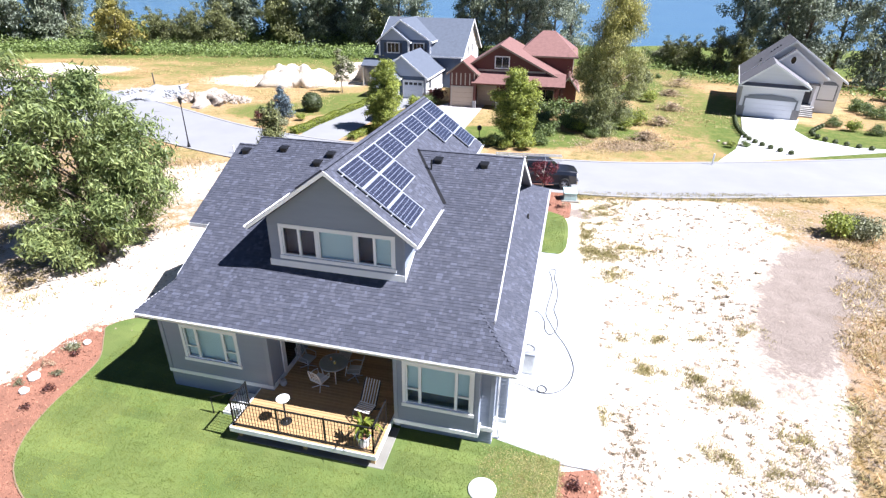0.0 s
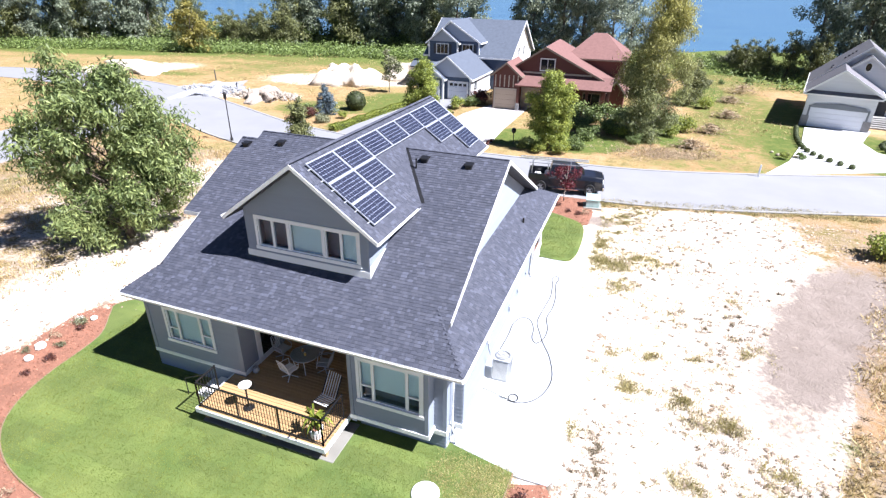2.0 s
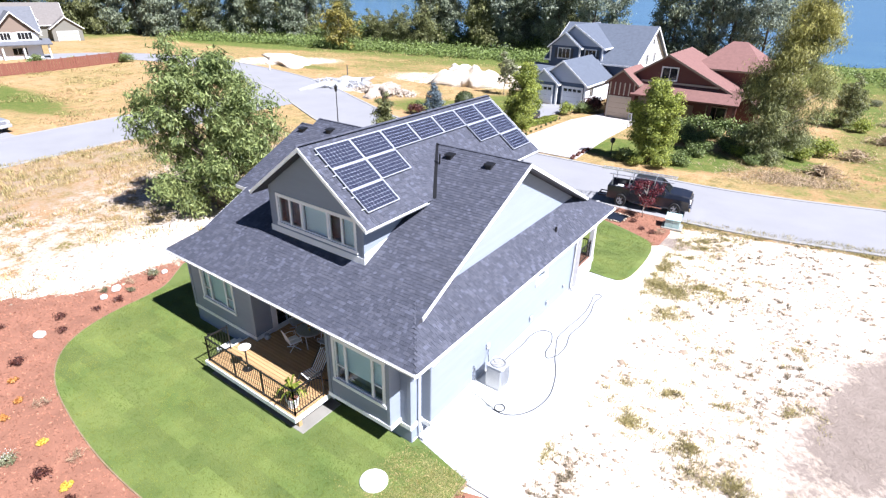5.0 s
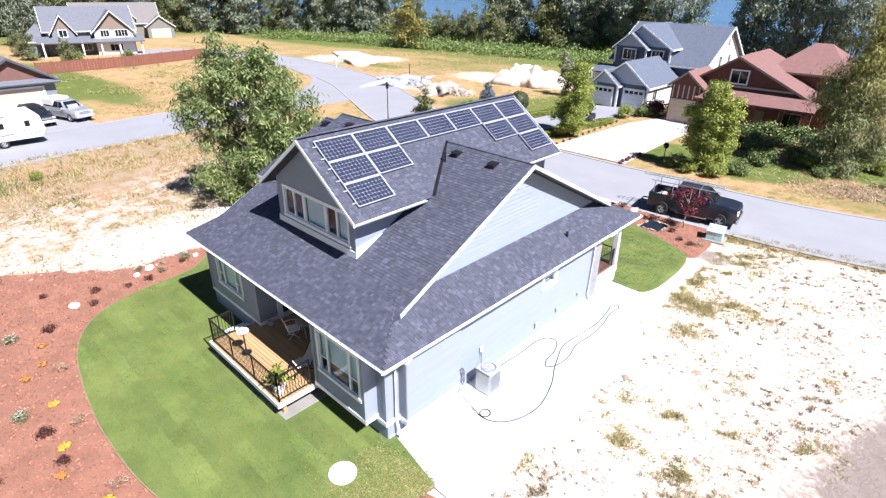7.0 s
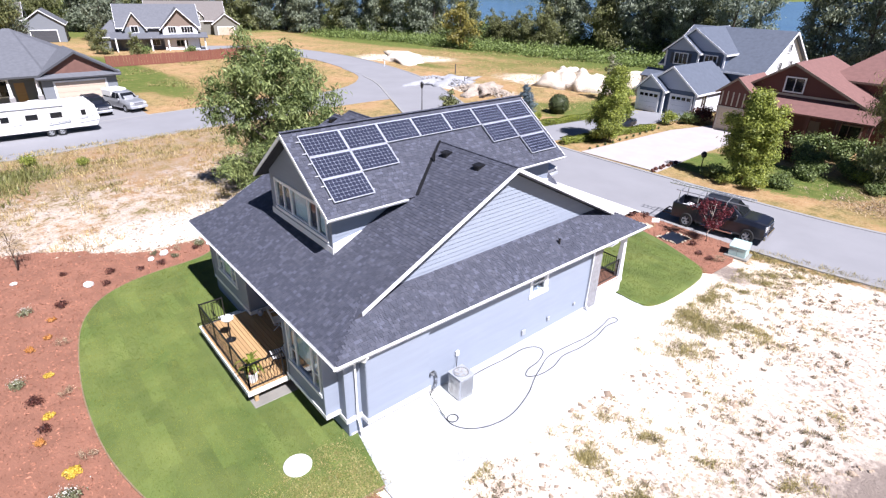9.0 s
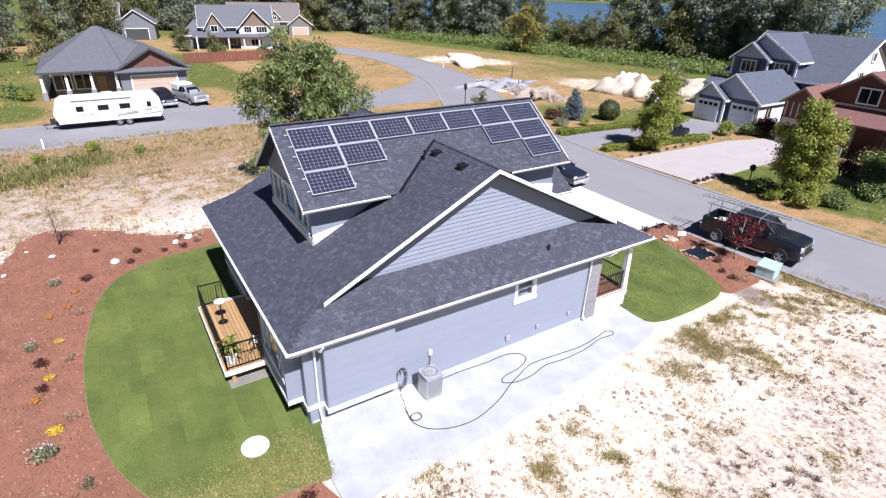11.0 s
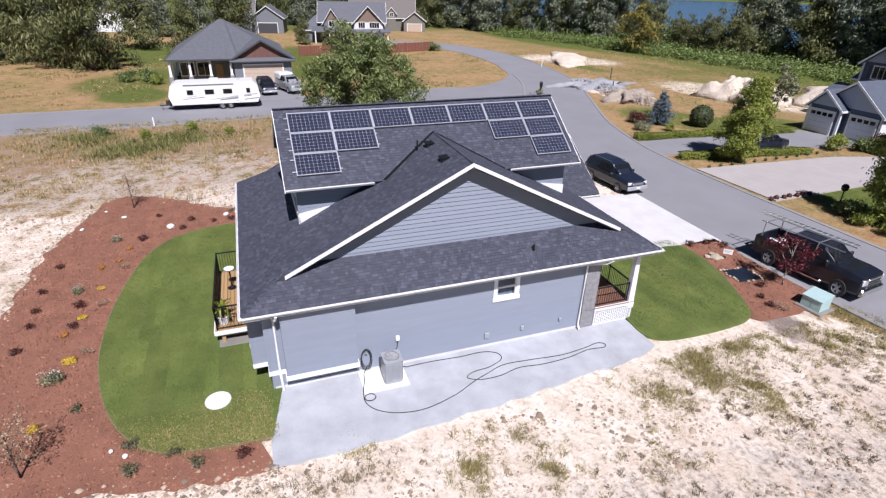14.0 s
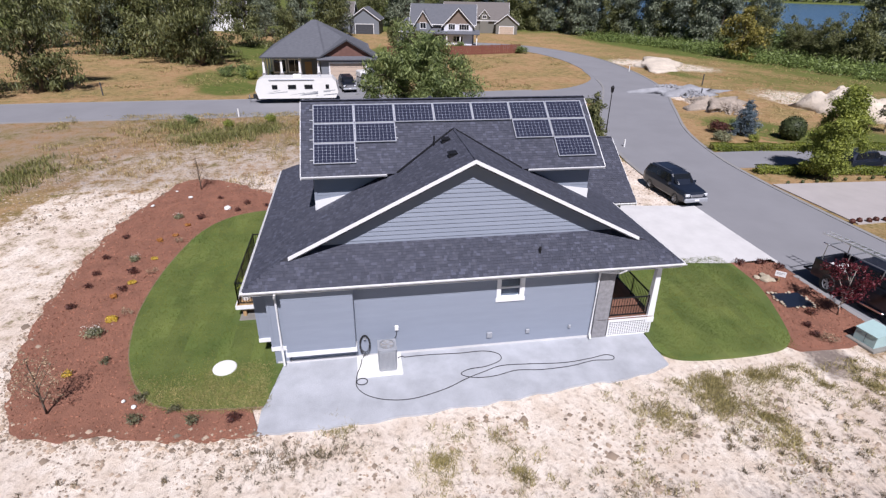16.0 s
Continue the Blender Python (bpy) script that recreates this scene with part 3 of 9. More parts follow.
# a graded track over the bare lot
DIRT = lay(DIRT, 1.0 * blob(GX, GY, 12.9, 27.0, 2.2, 8.6, -20, 0.6))
DIRT = lay(DIRT, 0.95 * blob(GX, GY, 15.6, 30.4, 2.8, 5.0, -20, 0.6))
SAND = SAND * (1 - 0.95 * smooth01((GX - 5.0 - 0.33 * GY) / 1.2))
DIRT = lay(DIRT, 0.8 * blob(GX, GY, 1.8, 36.0, 1.3, 1.0, 0, 0.4))
# browner, stonier ground away from the house
DIRT = lay(DIRT, 0.38 * smooth01((GX - 4.0) / 4) * (GX < 30) * (1 - smooth01((GY - 41) / 4)))
DIRT = lay(DIRT, 0.42 * smooth01((-GX - 19) / 5) * (GX > -48) * (1 - smooth01((GY - 38) / 4)))
# living green
for cx, cy, rx, ry, tn, k in ((-56.3, 107.6, 60, 9, 6, 1.0), (-108.5, 94.9, 40, 12, 15, 0.9), (-92.9, 65.9, 12, 5, 30, 0.45), (-5.0, 55.5, 8, 4.2, 4, 1.0), (24.0, 63.1, 7, 9, 20, 0.95),
                              (31.0, 62.0, 9, 7, 20, 1.0), (17.5, 62.0, 2.2, 9, -6, 1.0), (3.9, 63.6, 3.0, 6, 0, 0.9), (15.2, 107.8, 12, 12, 0, 0.6), (-28.3, 65.8, 5, 8, 0, 0.7),
                              (-23.7, 52.1, 5.5, 2.0, 0, 0.8), (-75.9, 23.4, 6, 10, 30, 0.75), (-71.9, -1.2, 9, 8, 0, 0.6), (-37.0, 3.6, 3.0, 7, -20, 0.42), (-62.3, 1.0, 6, 4.5, 20, 0.8), (-88.2, 26.5, 28, 4.5, 4, 0.78), (-77.8, 1.7, 8, 5, 0, 0.7), (-105.8, -2.5, 20, 7, 10, 0.75), (-82.1, 13.8, 16, 14, 0, 0.6),
                              (45.6, 69.3, 12, 16, 0, 0.55), (18.8, 71.5, 3.5, 20, -10, 0.7), (10.6, 89.6, 3.5, 11, -10, 0.95), (6.4, 60.3, 1.8, 2.5, 0, 0.9), (-58.7, 82.0, 14, 5, 20, 0.5), (-38.4, 92.4, 16, 4, 5, 0.55), (-31.7, 29.7, 3, 4, 0, 0.55), (12.1, 19.3, 1.2, 1.6, 0, 0.36), (12.0, 15.2, 1.8, 1.6, 0, 0.42), (15, 76, 7.5, 22, -4, 0.56), (20, 110, 12, 14, 0, 0.6), (8, 56, 9, 3, 10, 0.42), (10, 52.5, 8, 2.0, 10, 0.45), (-35.1, 58.8, 5, 5, 0, 0.6), (-43.8, 99.4, 14, 5, 10, 0.7), (-58.3, 95.8, 44, 4.0, 8, 0.62), (-71.5, 72.1, 8, 2.5, 10, 0.6), (-65.7, 87.1, 12, 3, 10, 0.58), (-32.2, 60.8, 7, 4, 0, 0.62)):
    GREEN = lay(GREEN, k * blob(GX, GY, cx, cy, rx, ry, tn, 0.45))
far = smooth01((GY - 100) / 22)
GREEN = lay(GREEN, far * (1 - 0.9 * smooth01((GY - 260) / 80)))
GREEN = lay(GREEN, smooth01((-GX - 125) / 40) * 0.7)
GREEN = lay(GREEN, 0.40 * smooth01((GY - 66) / 10) * (GX < 6))
# unseen ground south of the bed, set dark green to cut bounce light
GREEN = lay(GREEN, smooth01((0.5 * GX + 2.0 - GY) / 7))
# gentle relief, and the lake's bed beyond the woods
nz = np.array([[noise.noise((x * 0.35, y * 0.35, 0)) * 0.5 + noise.noise((x * 1.3, y * 1.3, 3)) * 0.25 for x in xs] for y in ys])
rough_k = np.clip(SAND + DIRT * 0.3, 0, 1) * 0.10 + 0.03
flat = np.maximum.reduce([blob(GX, GY, -5.5, 22, 11, 17, 0, 0.25)])
GZ = nz * rough_k * (1 - flat) - 0.03
shore = 152 + 0.10 * GX + 10 * np.sin(GX * 0.021)
y_far = 530 + np.maximum(0, GX + 420) * 4.0 + np.minimum(0, GX + 420) * 0.7
bed = smooth01((GY - shore) / 14) * (1 - smooth01((GY - y_far) / 40))
GZ -= 5.0 * bed
g = Geo()
nx, ny = len(xs), len(ys)
me = bpy.data.meshes.new("ground")
fv = np.stack([GX, GY, GZ], 2).reshape(-1, 3)
ii = (np.arange(ny - 1)[:, None] * nx + np.arange(nx - 1)[None, :]).ravel()
ff = np.concatenate([np.stack([ii, ii + 1, ii + nx + 1], 1), np.stack([ii, ii + nx + 1, ii + nx], 1)], 0)
me = tri_mesh("ground", fv, ff, M["ground"])
me.shade_smooth()
att = me.color_attributes.new("kind", "FLOAT_COLOR", "POINT")
att.data.foreach_set("color", np.stack([SAND, GREEN, DIRT, np.ones_like(SAND)], 2).astype(np.float32).ravel())
ground = tagged(new("ground", me), "dry sandy and grassy level building land", "ground", kind="structure")
water = Geo().add([(-1500, 130, -1.1), (5000, 130, -1.1), (5000, 9000, -1.1), (-1500, 9000, -1.1)], [(0, 1, 2, 3)])
single("water", water, M["water"], "calm blue lake behind the trees", "lake", kind="structure")


def arc_pts(ctrl, steps=10):
    """A smooth curve through a few plan points."""
    p = [Vector((x, y, 0)) for x, y in ctrl]
    out = []
    for i in range(len(p) - 1):
        a, b, c, d = p[max(i - 1, 0)], p[i], p[i + 1], p[min(i + 2, len(p) - 1)]
        for k in range(steps):
            s = k / steps
            out.append(0.5 * ((2 * b) + (c - a) * s + (2 * a - 5 * b + 4 * c - d) * s * s + (3 * b - a - 3 * c + d) * s ** 3))
    out.append(p[-1])
    return out


def flat_sheet(name, outline, z, thick, material, label, category, kind="structure"):
    g = Geo()
    p = [Vector((x, y, z)) for x, y in outline]
    area = sum(p[i].x * p[(i + 1) % len(p)].y - p[(i + 1) % len(p)].x * p[i].y for i in range(len(p)))
    if area < 0:
        p.reverse()
    g.loft([[q - Vector((0, 0, thick)) for q in p], p])
    return single(name, g, material, label, category, kind=kind)


def ribbon(pts, half_l, half_r, z0, z1):
    """A strip along a line: offsets to its left and right."""
    g = Geo()
    rings = []
    for i, p in enumerate(pts):
        d = (pts[min(i + 1, len(pts) - 1)] - pts[max(i - 1, 0)]).normalized()
        s = Vector((-d.y, d.x, 0))
        a, b = p + s * half_l, p + s * half_r
        rings.append([(b.x, b.y, z0), (a.x, a.y, z0), (a.x, a.y, z1), (b.x, b.y, z1)])
    return g.loft(rings)


# the street before the house, its bend to the north-west, and the side street past the caravan
street = arc_pts([(59.1, 68.9), (42.0, 58.5), (28.2, 52.0), (15, 47.2), (4, 44.3), (-8, 43.8), (-17.9, 43.9), (-25.7, 44.7), (-35.3, 47.4), (-46.5, 52.5), (-59.3, 58.2), (-73.7, 61.4), (-89.6, 62.6), (-103.2, 60.0), (-113.2, 54.2), (-118.3, 44.9)])
single("road", ribbon(street, 3.95, -4.3, -0.2, 0.02), M["asphalt"], "pale grey asphalt residential street", "road", kind="structure")
side = arc_pts([(-44.2, -70.0), (-48.3, -18.7), (-49.0, 5.2), (-50.5, 19.8), (-52.0, 35.2), (-52.7, 45.7), (-52.0, 56.2)])
single("road", ribbon(side, 4.6, -4.6, -0.2, 0.014), M["asphalt"], "pale grey asphalt side street", "road", kind="structure")
for nm, line, a, b, i0, i1 in (("kerb", street, 4.25, 3.95, 0, 48), ("kerb", street, 4.25, 3.95, 58, 105), ("kerb", street, -4.3, -4.6, 0, 150), ("kerb", side, 4.95, 4.6, 0, 48), ("kerb", side, -4.6, -4.95, 0, 42)):
    single(nm, ribbon(line[i0:i1], a, b, -0.2, 0.06), M["kerb"], "low rolled concrete kerb along the street", "kerb", kind="structure")
bell = arc_pts([(-54.2, 29.4), (-55.7, 39.0), (-58.6, 48.3), (-65.8, 55.1), (-75.6, 57.7)])
single("road", ribbon(bell, 0.3, -6.0, -0.2, 0.008), M["asphalt"], "widened asphalt at the street corner", "road", kind="structure")
flat_sheet("driveway", [(-15.2, 34.0), (-6.6, 33.0), (-6.2, 37.2), (-5.9, 39.95), (-10.0, 40.0), (-14.2, 40.1), (-14.6, 36.6)], 0.05, 0.3, M["concrete"], "broad pale concrete driveway to the garage", "driveway")
flat_sheet("driveway", [(-17.5, 48.7), (-10.0, 48.9), (-10.4, 57.8), (-10.3, 70.4), (-14.8, 70.6), (-16.8, 63.4)], 0.05, 0.3, M["pinkconcrete"], "pinkish concrete driveway to the red house", "driveway")
flat_sheet("driveway", [(-25.9, 49.1), (-21.6, 48.5), (-21.1, 57.4), (-18.3, 71.9), (-25.4, 69.2), (-25.9, 59.2)], 0.05, 0.3, M["asphalt"], "grey asphalt driveway to the blue house", "driveway")
flat_sheet("driveway", [(13.8, 51.4), (33.0, 60.9), (28.2, 60.8), (25.2, 63.1), (24.9, 66.9), (27.3, 73.1), (20.8, 72.4), (18.9, 63.9), (16.6, 56.7)], 0.05, 0.3, M["concrete"], "pale curved concrete driveway to the white house", "driveway")
flat_sheet("driveway", [(-54.0, 13.4), (-54.2, 21.2), (-72.4, 21.3), (-71.7, 13.9)], 0.05, 0.3, M["asphalt"], "grey asphalt driveway with parked cars", "driveway")

# lawns, bark beds and the crushed-stone strip
bed_line = [(v.x, v.y) for v in arc_pts([(2.75, 13.85), (2.6, 11.5), (2.2, 9.0), (1.7, 6.4), (-0.6, 4.8), (-5.0, 3.6), (-9.2, 3.3), (-14, 3.2), (-19, 3.9), (-23.6, 5.6), (-22.3, 9.0), (-20.1, 11.5), (-19.5, 13.4), (-19.5, 15.8), (-19.0, 16.8), (-17.0, 16.6), (-14.5, 16.5)], 16)]
ragged = lambda pts, k: [(x + k * noise.noise((x * 1.1, y * 1.1, 4)) + 0.35 * k * noise.noise((x * 2.5, y * 2.5, 7)), y + k * noise.noise((x * 1.1, y * 1.1, 11)) + 0.35 * k * noise.noise((x * 2.5, y * 2.5, 15))) for x, y in pts]
bed_line = ragged(bed_line, 0.3)
flat_sheet("bark_bed", bed_line + [(-14, 14), (0, 13)], 0.045, 0.3, M["mulch"], "curved garden bed of red-brown bark mulch", "garden bed")
lawn_line = [(v.x, v.y) for v in arc_pts([(1.45, 13.9), (1.3, 11.9), (0.9, 10.3), (-0.2, 9.25), (-1.7, 8.5), (-3.4, 8.0), (-5.6, 7.65), (-8.6, 7.6), (-11.6, 7.9), (-13.9, 8.4), (-15.5, 9.3), (-16.4, 10.5), (-16.85, 12.0), (-17.0, 13.4), (-17.3, 14.7), (-18.3, 16.0), (-18.7, 16.7), (-17.8, 17.6), (-15.6, 18.1), (-13.4, 18.2)], 6)]
flat_sheet("lawn", lawn_line + [(-9, 15.5), (-1, 14.4)], 0.085, 0.3, M["lawn"], "mown green lawn with a curved edge", "lawn")
single("lawn_edging", ribbon([Vector((x, y, 0)) for x, y in lawn_line], 0.02, -0.02, -0.1, 0.09), M["edging"], "thin tan edging strip round the lawn", "edging", kind="structure")
flat_sheet("gravel_path", ragged([(v.x, v.y) for v in arc_pts([(2.75, 13.8), (2.72, 16), (2.6, 18.4), (2.25, 22.4), (1.95, 25.5), (1.7, 28.0), (1.25, 29.2)], 14)], 0.16) + [(-0.8, 29.3), (-1.5, 24), (-1.5, 14.5), (-0.8, 13.85)], 0.05, 0.3, M["gravel"], "strip of crushed grey gravel beside the house", "gravel path")
flat_sheet("lawn", [(v.x, v.y) for v in arc_pts([(-0.4, 29.3), (0.6, 29.35), (1.15, 30.4), (1.2, 33.4), (0.8, 35.0), (-0.6, 35.9), (-3.6, 37.0), (-6.1, 37.2)], 6)] + [(-6.6, 34), (-7.0, 30.0)], 0.085, 0.3, M["lawn"], "small green front lawn beside the porch", "lawn")
flat_sheet("bark_bed", [(-6.2, 37.0), (-6.3, 39.75), (0.6, 39.9), (1.35, 37.4), (1.25, 35.2), (0.5, 34.6)], 0.05, 0.3, M["mulch"], "red-brown bark bed along the street", "garden bed")

# ---- the house ----
HX, HY = -6.95, 21.70            # plan centre
EAVE_E, EAVE_W, EAVE_S, EAVE_N = -0.2, -13.56, 13.45, 29.95
RAKE_E, RAKE_W = -1.15, -12.76
RIDGE_Z, PITCH = 7.87, 0.5
DORM_X, DORM_Z, DPITCH = -6.90, 8.82, 0.728
WALL_E, WALL_W, WALL_S, WALL_N = -0.90, -13.2, 14.05, 27.0
house = thing("house", (HX, HY, 0), "blue-grey sided house with white trim and dark shingle roof", "house")
OFF = Vector((HX, HY, 0))


def hp(name, g, material, label="", parent=None, smooth=False):
    """A part of the house, given in the world's metres."""
    g.v = [tuple(Vector(p) - OFF) for p in g.v]
    return part(name, g, material, parent or house, label, smooth)


def main_z(y):
    return RIDGE_Z - PITCH * abs(y - HY)


def dorm_z(x):
    return DORM_Z - DPITCH * abs(x - DORM_X)


def board_course(name, a, b, z, out, tall=0.16, thick=0.03, cut=0.0):
    """One lap-siding board from plan point a to b, its face turned towards out. cut: how far its upper edge is shorter at each end."""
    a, b, out = Vector((*a, z)), Vector((*b, z)), Vector((*out, 0))
    g = Geo()
    up, inset = Vector((0, 0, tall + 0.015)), (b - a).normalized() * cut
    c, d = b + up - inset, a + up + inset
    p = [a, b, c, d]
    q = [a + out * thick, b + out * thick, c + out * 0.006, d + out * 0.006]
    g.add(p + q, [(4, 5, 6, 7), (0, 1, 5, 4), (1, 2, 6, 5), (2, 3, 7, 6), (3, 0, 4, 7)] if (b - a).cross(up).dot(out) > 0 else [(7, 6, 5, 4), (4, 5, 1, 0), (5, 6, 2, 1), (6, 7, 3, 2), (7, 4, 0, 3)])
    return hp(name, g, M["siding"])


def lap_wall(a, b, z0, z1, out, holes=(), tall=0.16, top=None, thick=0.15):
    """A wall from a to b with openings (s0, s1, z0, z1 along it), a core with thickness and lap boards on its face. top: s range left at a height."""
    a, b, out = Vector((*a, 0)), Vector((*b, 0)), Vector((*out, 0))
    run = (b - a).normalized()
    length = (b - a).length
    core = Geo()
    cuts = sorted({0.0, length, *(s for h in holes for s in h[:2])})
    for s0, s1 in zip(cuts, cuts[1:]):
        spans, z = [], z0
        for h in sorted((h for h in holes if h[0] <= s0 + 1e-6 and h[1] >= s1 - 1e-6), key=lambda h: h[2]):
            spans.append((z, h[2]))
            z = h[3]
        spans.append((z, z1))
        for p, q in spans:
            if q - p > 0.01:
                core.para(a + run * s0 + Vector((0, 0, p)) - out * thick, run * (s1 - s0), out * thick, (0, 0, q - p))
    hp("wall", core, M["siding"])
    n = int(round((z1 - z0) / tall))
    for i in range(n):
        z = z0 + i * (z1 - z0) / n
        zm = z + 0.5 * (z1 - z0) / n
        lo, hi = (0, length) if top is None else top(zm)
        if hi - lo < 0.15:
            continue
        spans = [(lo, hi)]
        for h in holes:
            if h[2] - 0.02 < zm < h[3] + 0.02:
                spans = [s for u, w in spans for s in ((u, min(w, h[0])), (max(u, h[1]), w)) if s[1] - s[0] > 0.03]
        for u, w in spans:
            p, q = a + run * u, a + run * w
            board_course("siding_board", (p.x, p.y), (q.x, q.y), z, (out.x, out.y), (z1 - z0) / n, 0.016 if out.x > 0.5 else 0.03)


def window_in(name, corner, run, out, w, h, lights, blind=1.0, casing=0.11, hole=0.15, sashes=(), shades=(), solid=()):
    """A window: casing, frame, a pane for each light, blind, and a shallow dark box standing for the unlit room.
    lights: shares of the width.
    """
    corner, run, out = Vector(corner), Vector(run), Vector(out)
    up = Vector((0, 0, 1))
    loc = lambda s, z, o=0.0: corner + run * s + up * z + out * o
    g = Geo()
    c = casing
    for s0, s1, z0, z1 in ((-c, 0, -c, h + c), (w, w + c, -c, h + c), (0, w, h, h + c)):
        g.para(loc(s0, z0, 0.0), run * (s1 - s0), up * (z1 - z0), out * 0.045)
    g.para(loc(-c - 0.03, -c - 0.02, 0.0), run * (w + 2 * c + 0.06), up * (c + 0.02), out * 0.07)
    win = hp(name, g, M["trim"], "white-framed window")
    g, s = Geo(), 0.0
    f = 0.05
    for i, share in enumerate(lights):
        s1 = s + share * w
        if i in solid:
            g.para(loc(s - 0.002, 0.002, -0.055), run * (s1 - s + 0.004), up * (h - 0.004), out * 0.09)
            s = s1
            continue
        for a0, a1, z0, z1 in ((s, s + f, 0, h), (s1 - f, s1, 0, h), (s + f, s1 - f, 0, f), (s + f, s1 - f, h - f, h)):
            g.para(loc(a0, z0, -0.06), run * (a1 - a0), up * (z1 - z0), out * 0.07)
        if i in sashes:
            g.para(loc(s + f, h * 0.36, -0.06), run * (s1 - s - 2 * f), up * f, out * 0.065)
        s = s1
    sash = hp("window_frame", g, M["trim"])
    sash.parent = win
    s = 0.0
    for i, share in enumerate(lights):
        s1 = s + share * w
        if i in solid:
            s = s1
            continue
        pane = hp("pane", Geo().para(loc(s + f, f, -0.035), run * (s1 - s - 2 * f), up * (h - 2 * f), out * 0.008), M["glass"])
        pane.parent = win
        pane.visible_shadow = False
        s = s1
    # dark-coloured sheets just behind the panes stand in for the room's shade
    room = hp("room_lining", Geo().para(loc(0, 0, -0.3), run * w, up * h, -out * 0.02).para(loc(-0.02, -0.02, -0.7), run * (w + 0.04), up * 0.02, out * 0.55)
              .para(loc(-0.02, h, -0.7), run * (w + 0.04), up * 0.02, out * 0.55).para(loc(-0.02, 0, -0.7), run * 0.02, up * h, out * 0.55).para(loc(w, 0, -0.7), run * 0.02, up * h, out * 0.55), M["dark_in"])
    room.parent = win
    if blind:
        b = hp("blind", Geo().para(loc(0.03, h * (1 - blind), -0.12), run * (w - 0.06), up * h * blind, out * 0.012), M["blind"], "pale teal roller blind")
        b.parent = win
    for a0, a1, drop in shades:
        b = hp("blind", Geo().para(loc(a0 * w, h * (1 - drop), -0.12), run * (a1 - a0) * w, up * h * drop, out * 0.012), M["blind"], "pale teal roller blind")
        b.parent = win
    return win


# walls: garden side, east side, the rest
Z_SOF, REC_W = 3.62, -8.95
lap_wall((-13.2, 14.08), (REC_W, 14.08), 0.92, Z_SOF, (0, -1), [(0.91, 2.99, 1.60, 2.94)], tall=0.165)
lap_wall((-13.2, 14.10), (REC_W, 14.10), 0.05, 0.76, (0, -1), tall=0.165)
hp("band_board", Geo().box(-13.26, REC_W + 0.06, 14.03, 14.2, 0.76, 0.92), M["trim"], "white band board")
window_in("window", (-12.29, 14.08, 1.60), (1, 0, 0), (0, -1, 0), 2.08, 1.34, (0.24, 0.52, 0.24), 1.0, sashes=(0, 2))
hp("corner_board", Geo().box(-13.25, -13.1, 14.03, 14.12, 0.92, Z_SOF), M["siding"])
hp("corner_board", Geo().box(REC_W - 0.13, REC_W + 0.05, 14.03, 14.12, 0.92, Z_SOF), M["siding"])
# recess over the deck
lap_wall((REC_W, 14.1), (REC_W, 17.2), 0.7, Z_SOF, (1, 0), [(0.9, 1.95, 0.7, 2.82)])
lap_wall((REC_W, 17.2), (-4.1, 17.2), 0.7, Z_SOF, (0, -1), [(1.0, 3.1, 0.7, 2.85)])
lap_wall((-4.1, 17.2), (-4.1, 13.55), 0.7, Z_SOF, (-1, 0))
hp("band_board", Geo().box(REC_W, REC_W + 0.05, 14.2, 14.88, 0.74, 0.92), M["trim"], "white band board")
dx = REC_W - 0.015
door = hp("garden_door", Geo().para((dx, 15.0, 0.72), (0, 0.12, 0), (0, 0, 2.1), (0.06, 0, 0)).para((dx, 15.93, 0.72), (0, 0.12, 0), (0, 0, 2.1), (0.06, 0, 0))
          .para((dx, 15.12, 2.68), (0, 0.81, 0), (0, 0, 0.14), (0.06, 0, 0)).para((dx, 15.12, 0.72), (0, 0.81, 0), (0, 0, 0.22), (0.06, 0, 0)), M["trim"], "white framed glazed garden door")
p = hp("pane", Geo().box(dx + 0.015, dx + 0.025, 15.12, 15.93, 0.94, 2.68), M["darkglass"])
p.parent = door
for y in (14.88, 16.05):
    p = hp("casing", Geo().box(REC_W, REC_W + 0.055, y, y + 0.12, 0.72, 2.82), M["trim"])
    p.parent = door
p = hp("casing", Geo().box(REC_W, REC_W + 0.06, 14.86, 16.19, 2.82, 2.96), M["trim"])
p.parent = door
p = hp("door_handle", Geo().box(dx + 0.06, dx + 0.11, 15.84, 15.88, 1.68, 1.82), M["steel"])
p.parent = door
slider = hp("patio_door", Geo().box(-7.95, -7.83, 17.12, 17.2, 0.72, 2.85).box(-5.97, -5.85, 17.12, 17.2, 0.72, 2.85).box(-7.83, -5.97, 17.12, 17.2, 2.73, 2.85).box(-6.96, -6.86, 17.13, 17.2, 0.72, 2.73), M["trim"], "white framed sliding patio door")
p = hp("pane", Geo().box(-7.83, -5.97, 17.16, 17.17, 0.72, 2.73), M["darkglass"])
p.parent = slider
# right-hand bay, hung clear of the ground
BX0, BX1 = -4.1, -1.33
lap_wall((BX0, 13.55), (BX1, 13.55), 1.02, Z_SOF, (0, -1), [(0.38, 2.51, 1.80, 3.39)], tall=0.165)
lap_wall((BX1, 13.55), (BX1, 14.05), 1.02, Z_SOF, (1, 0), tall=0.165)
window_in("window", (BX0 + 0.38, 13.55, 1.80), (1, 0, 0), (0, -1, 0), 2.13, 1.59, (0.22, 0.56, 0.22), 0.72, sashes=(0, 2))
hp("band_board", Geo().box(BX0 - 0.06, BX1 + 0.06, 13.49, 13.56, 0.86, 1.02).box(BX1 - 0.02, BX1 + 0.06, 13.56, 14.04, 0.86, 1.02).box(BX0 - 0.06, BX0 + 0.02, 13.56, 14.04, 0.86, 1.02), M["trim"], "white band board")
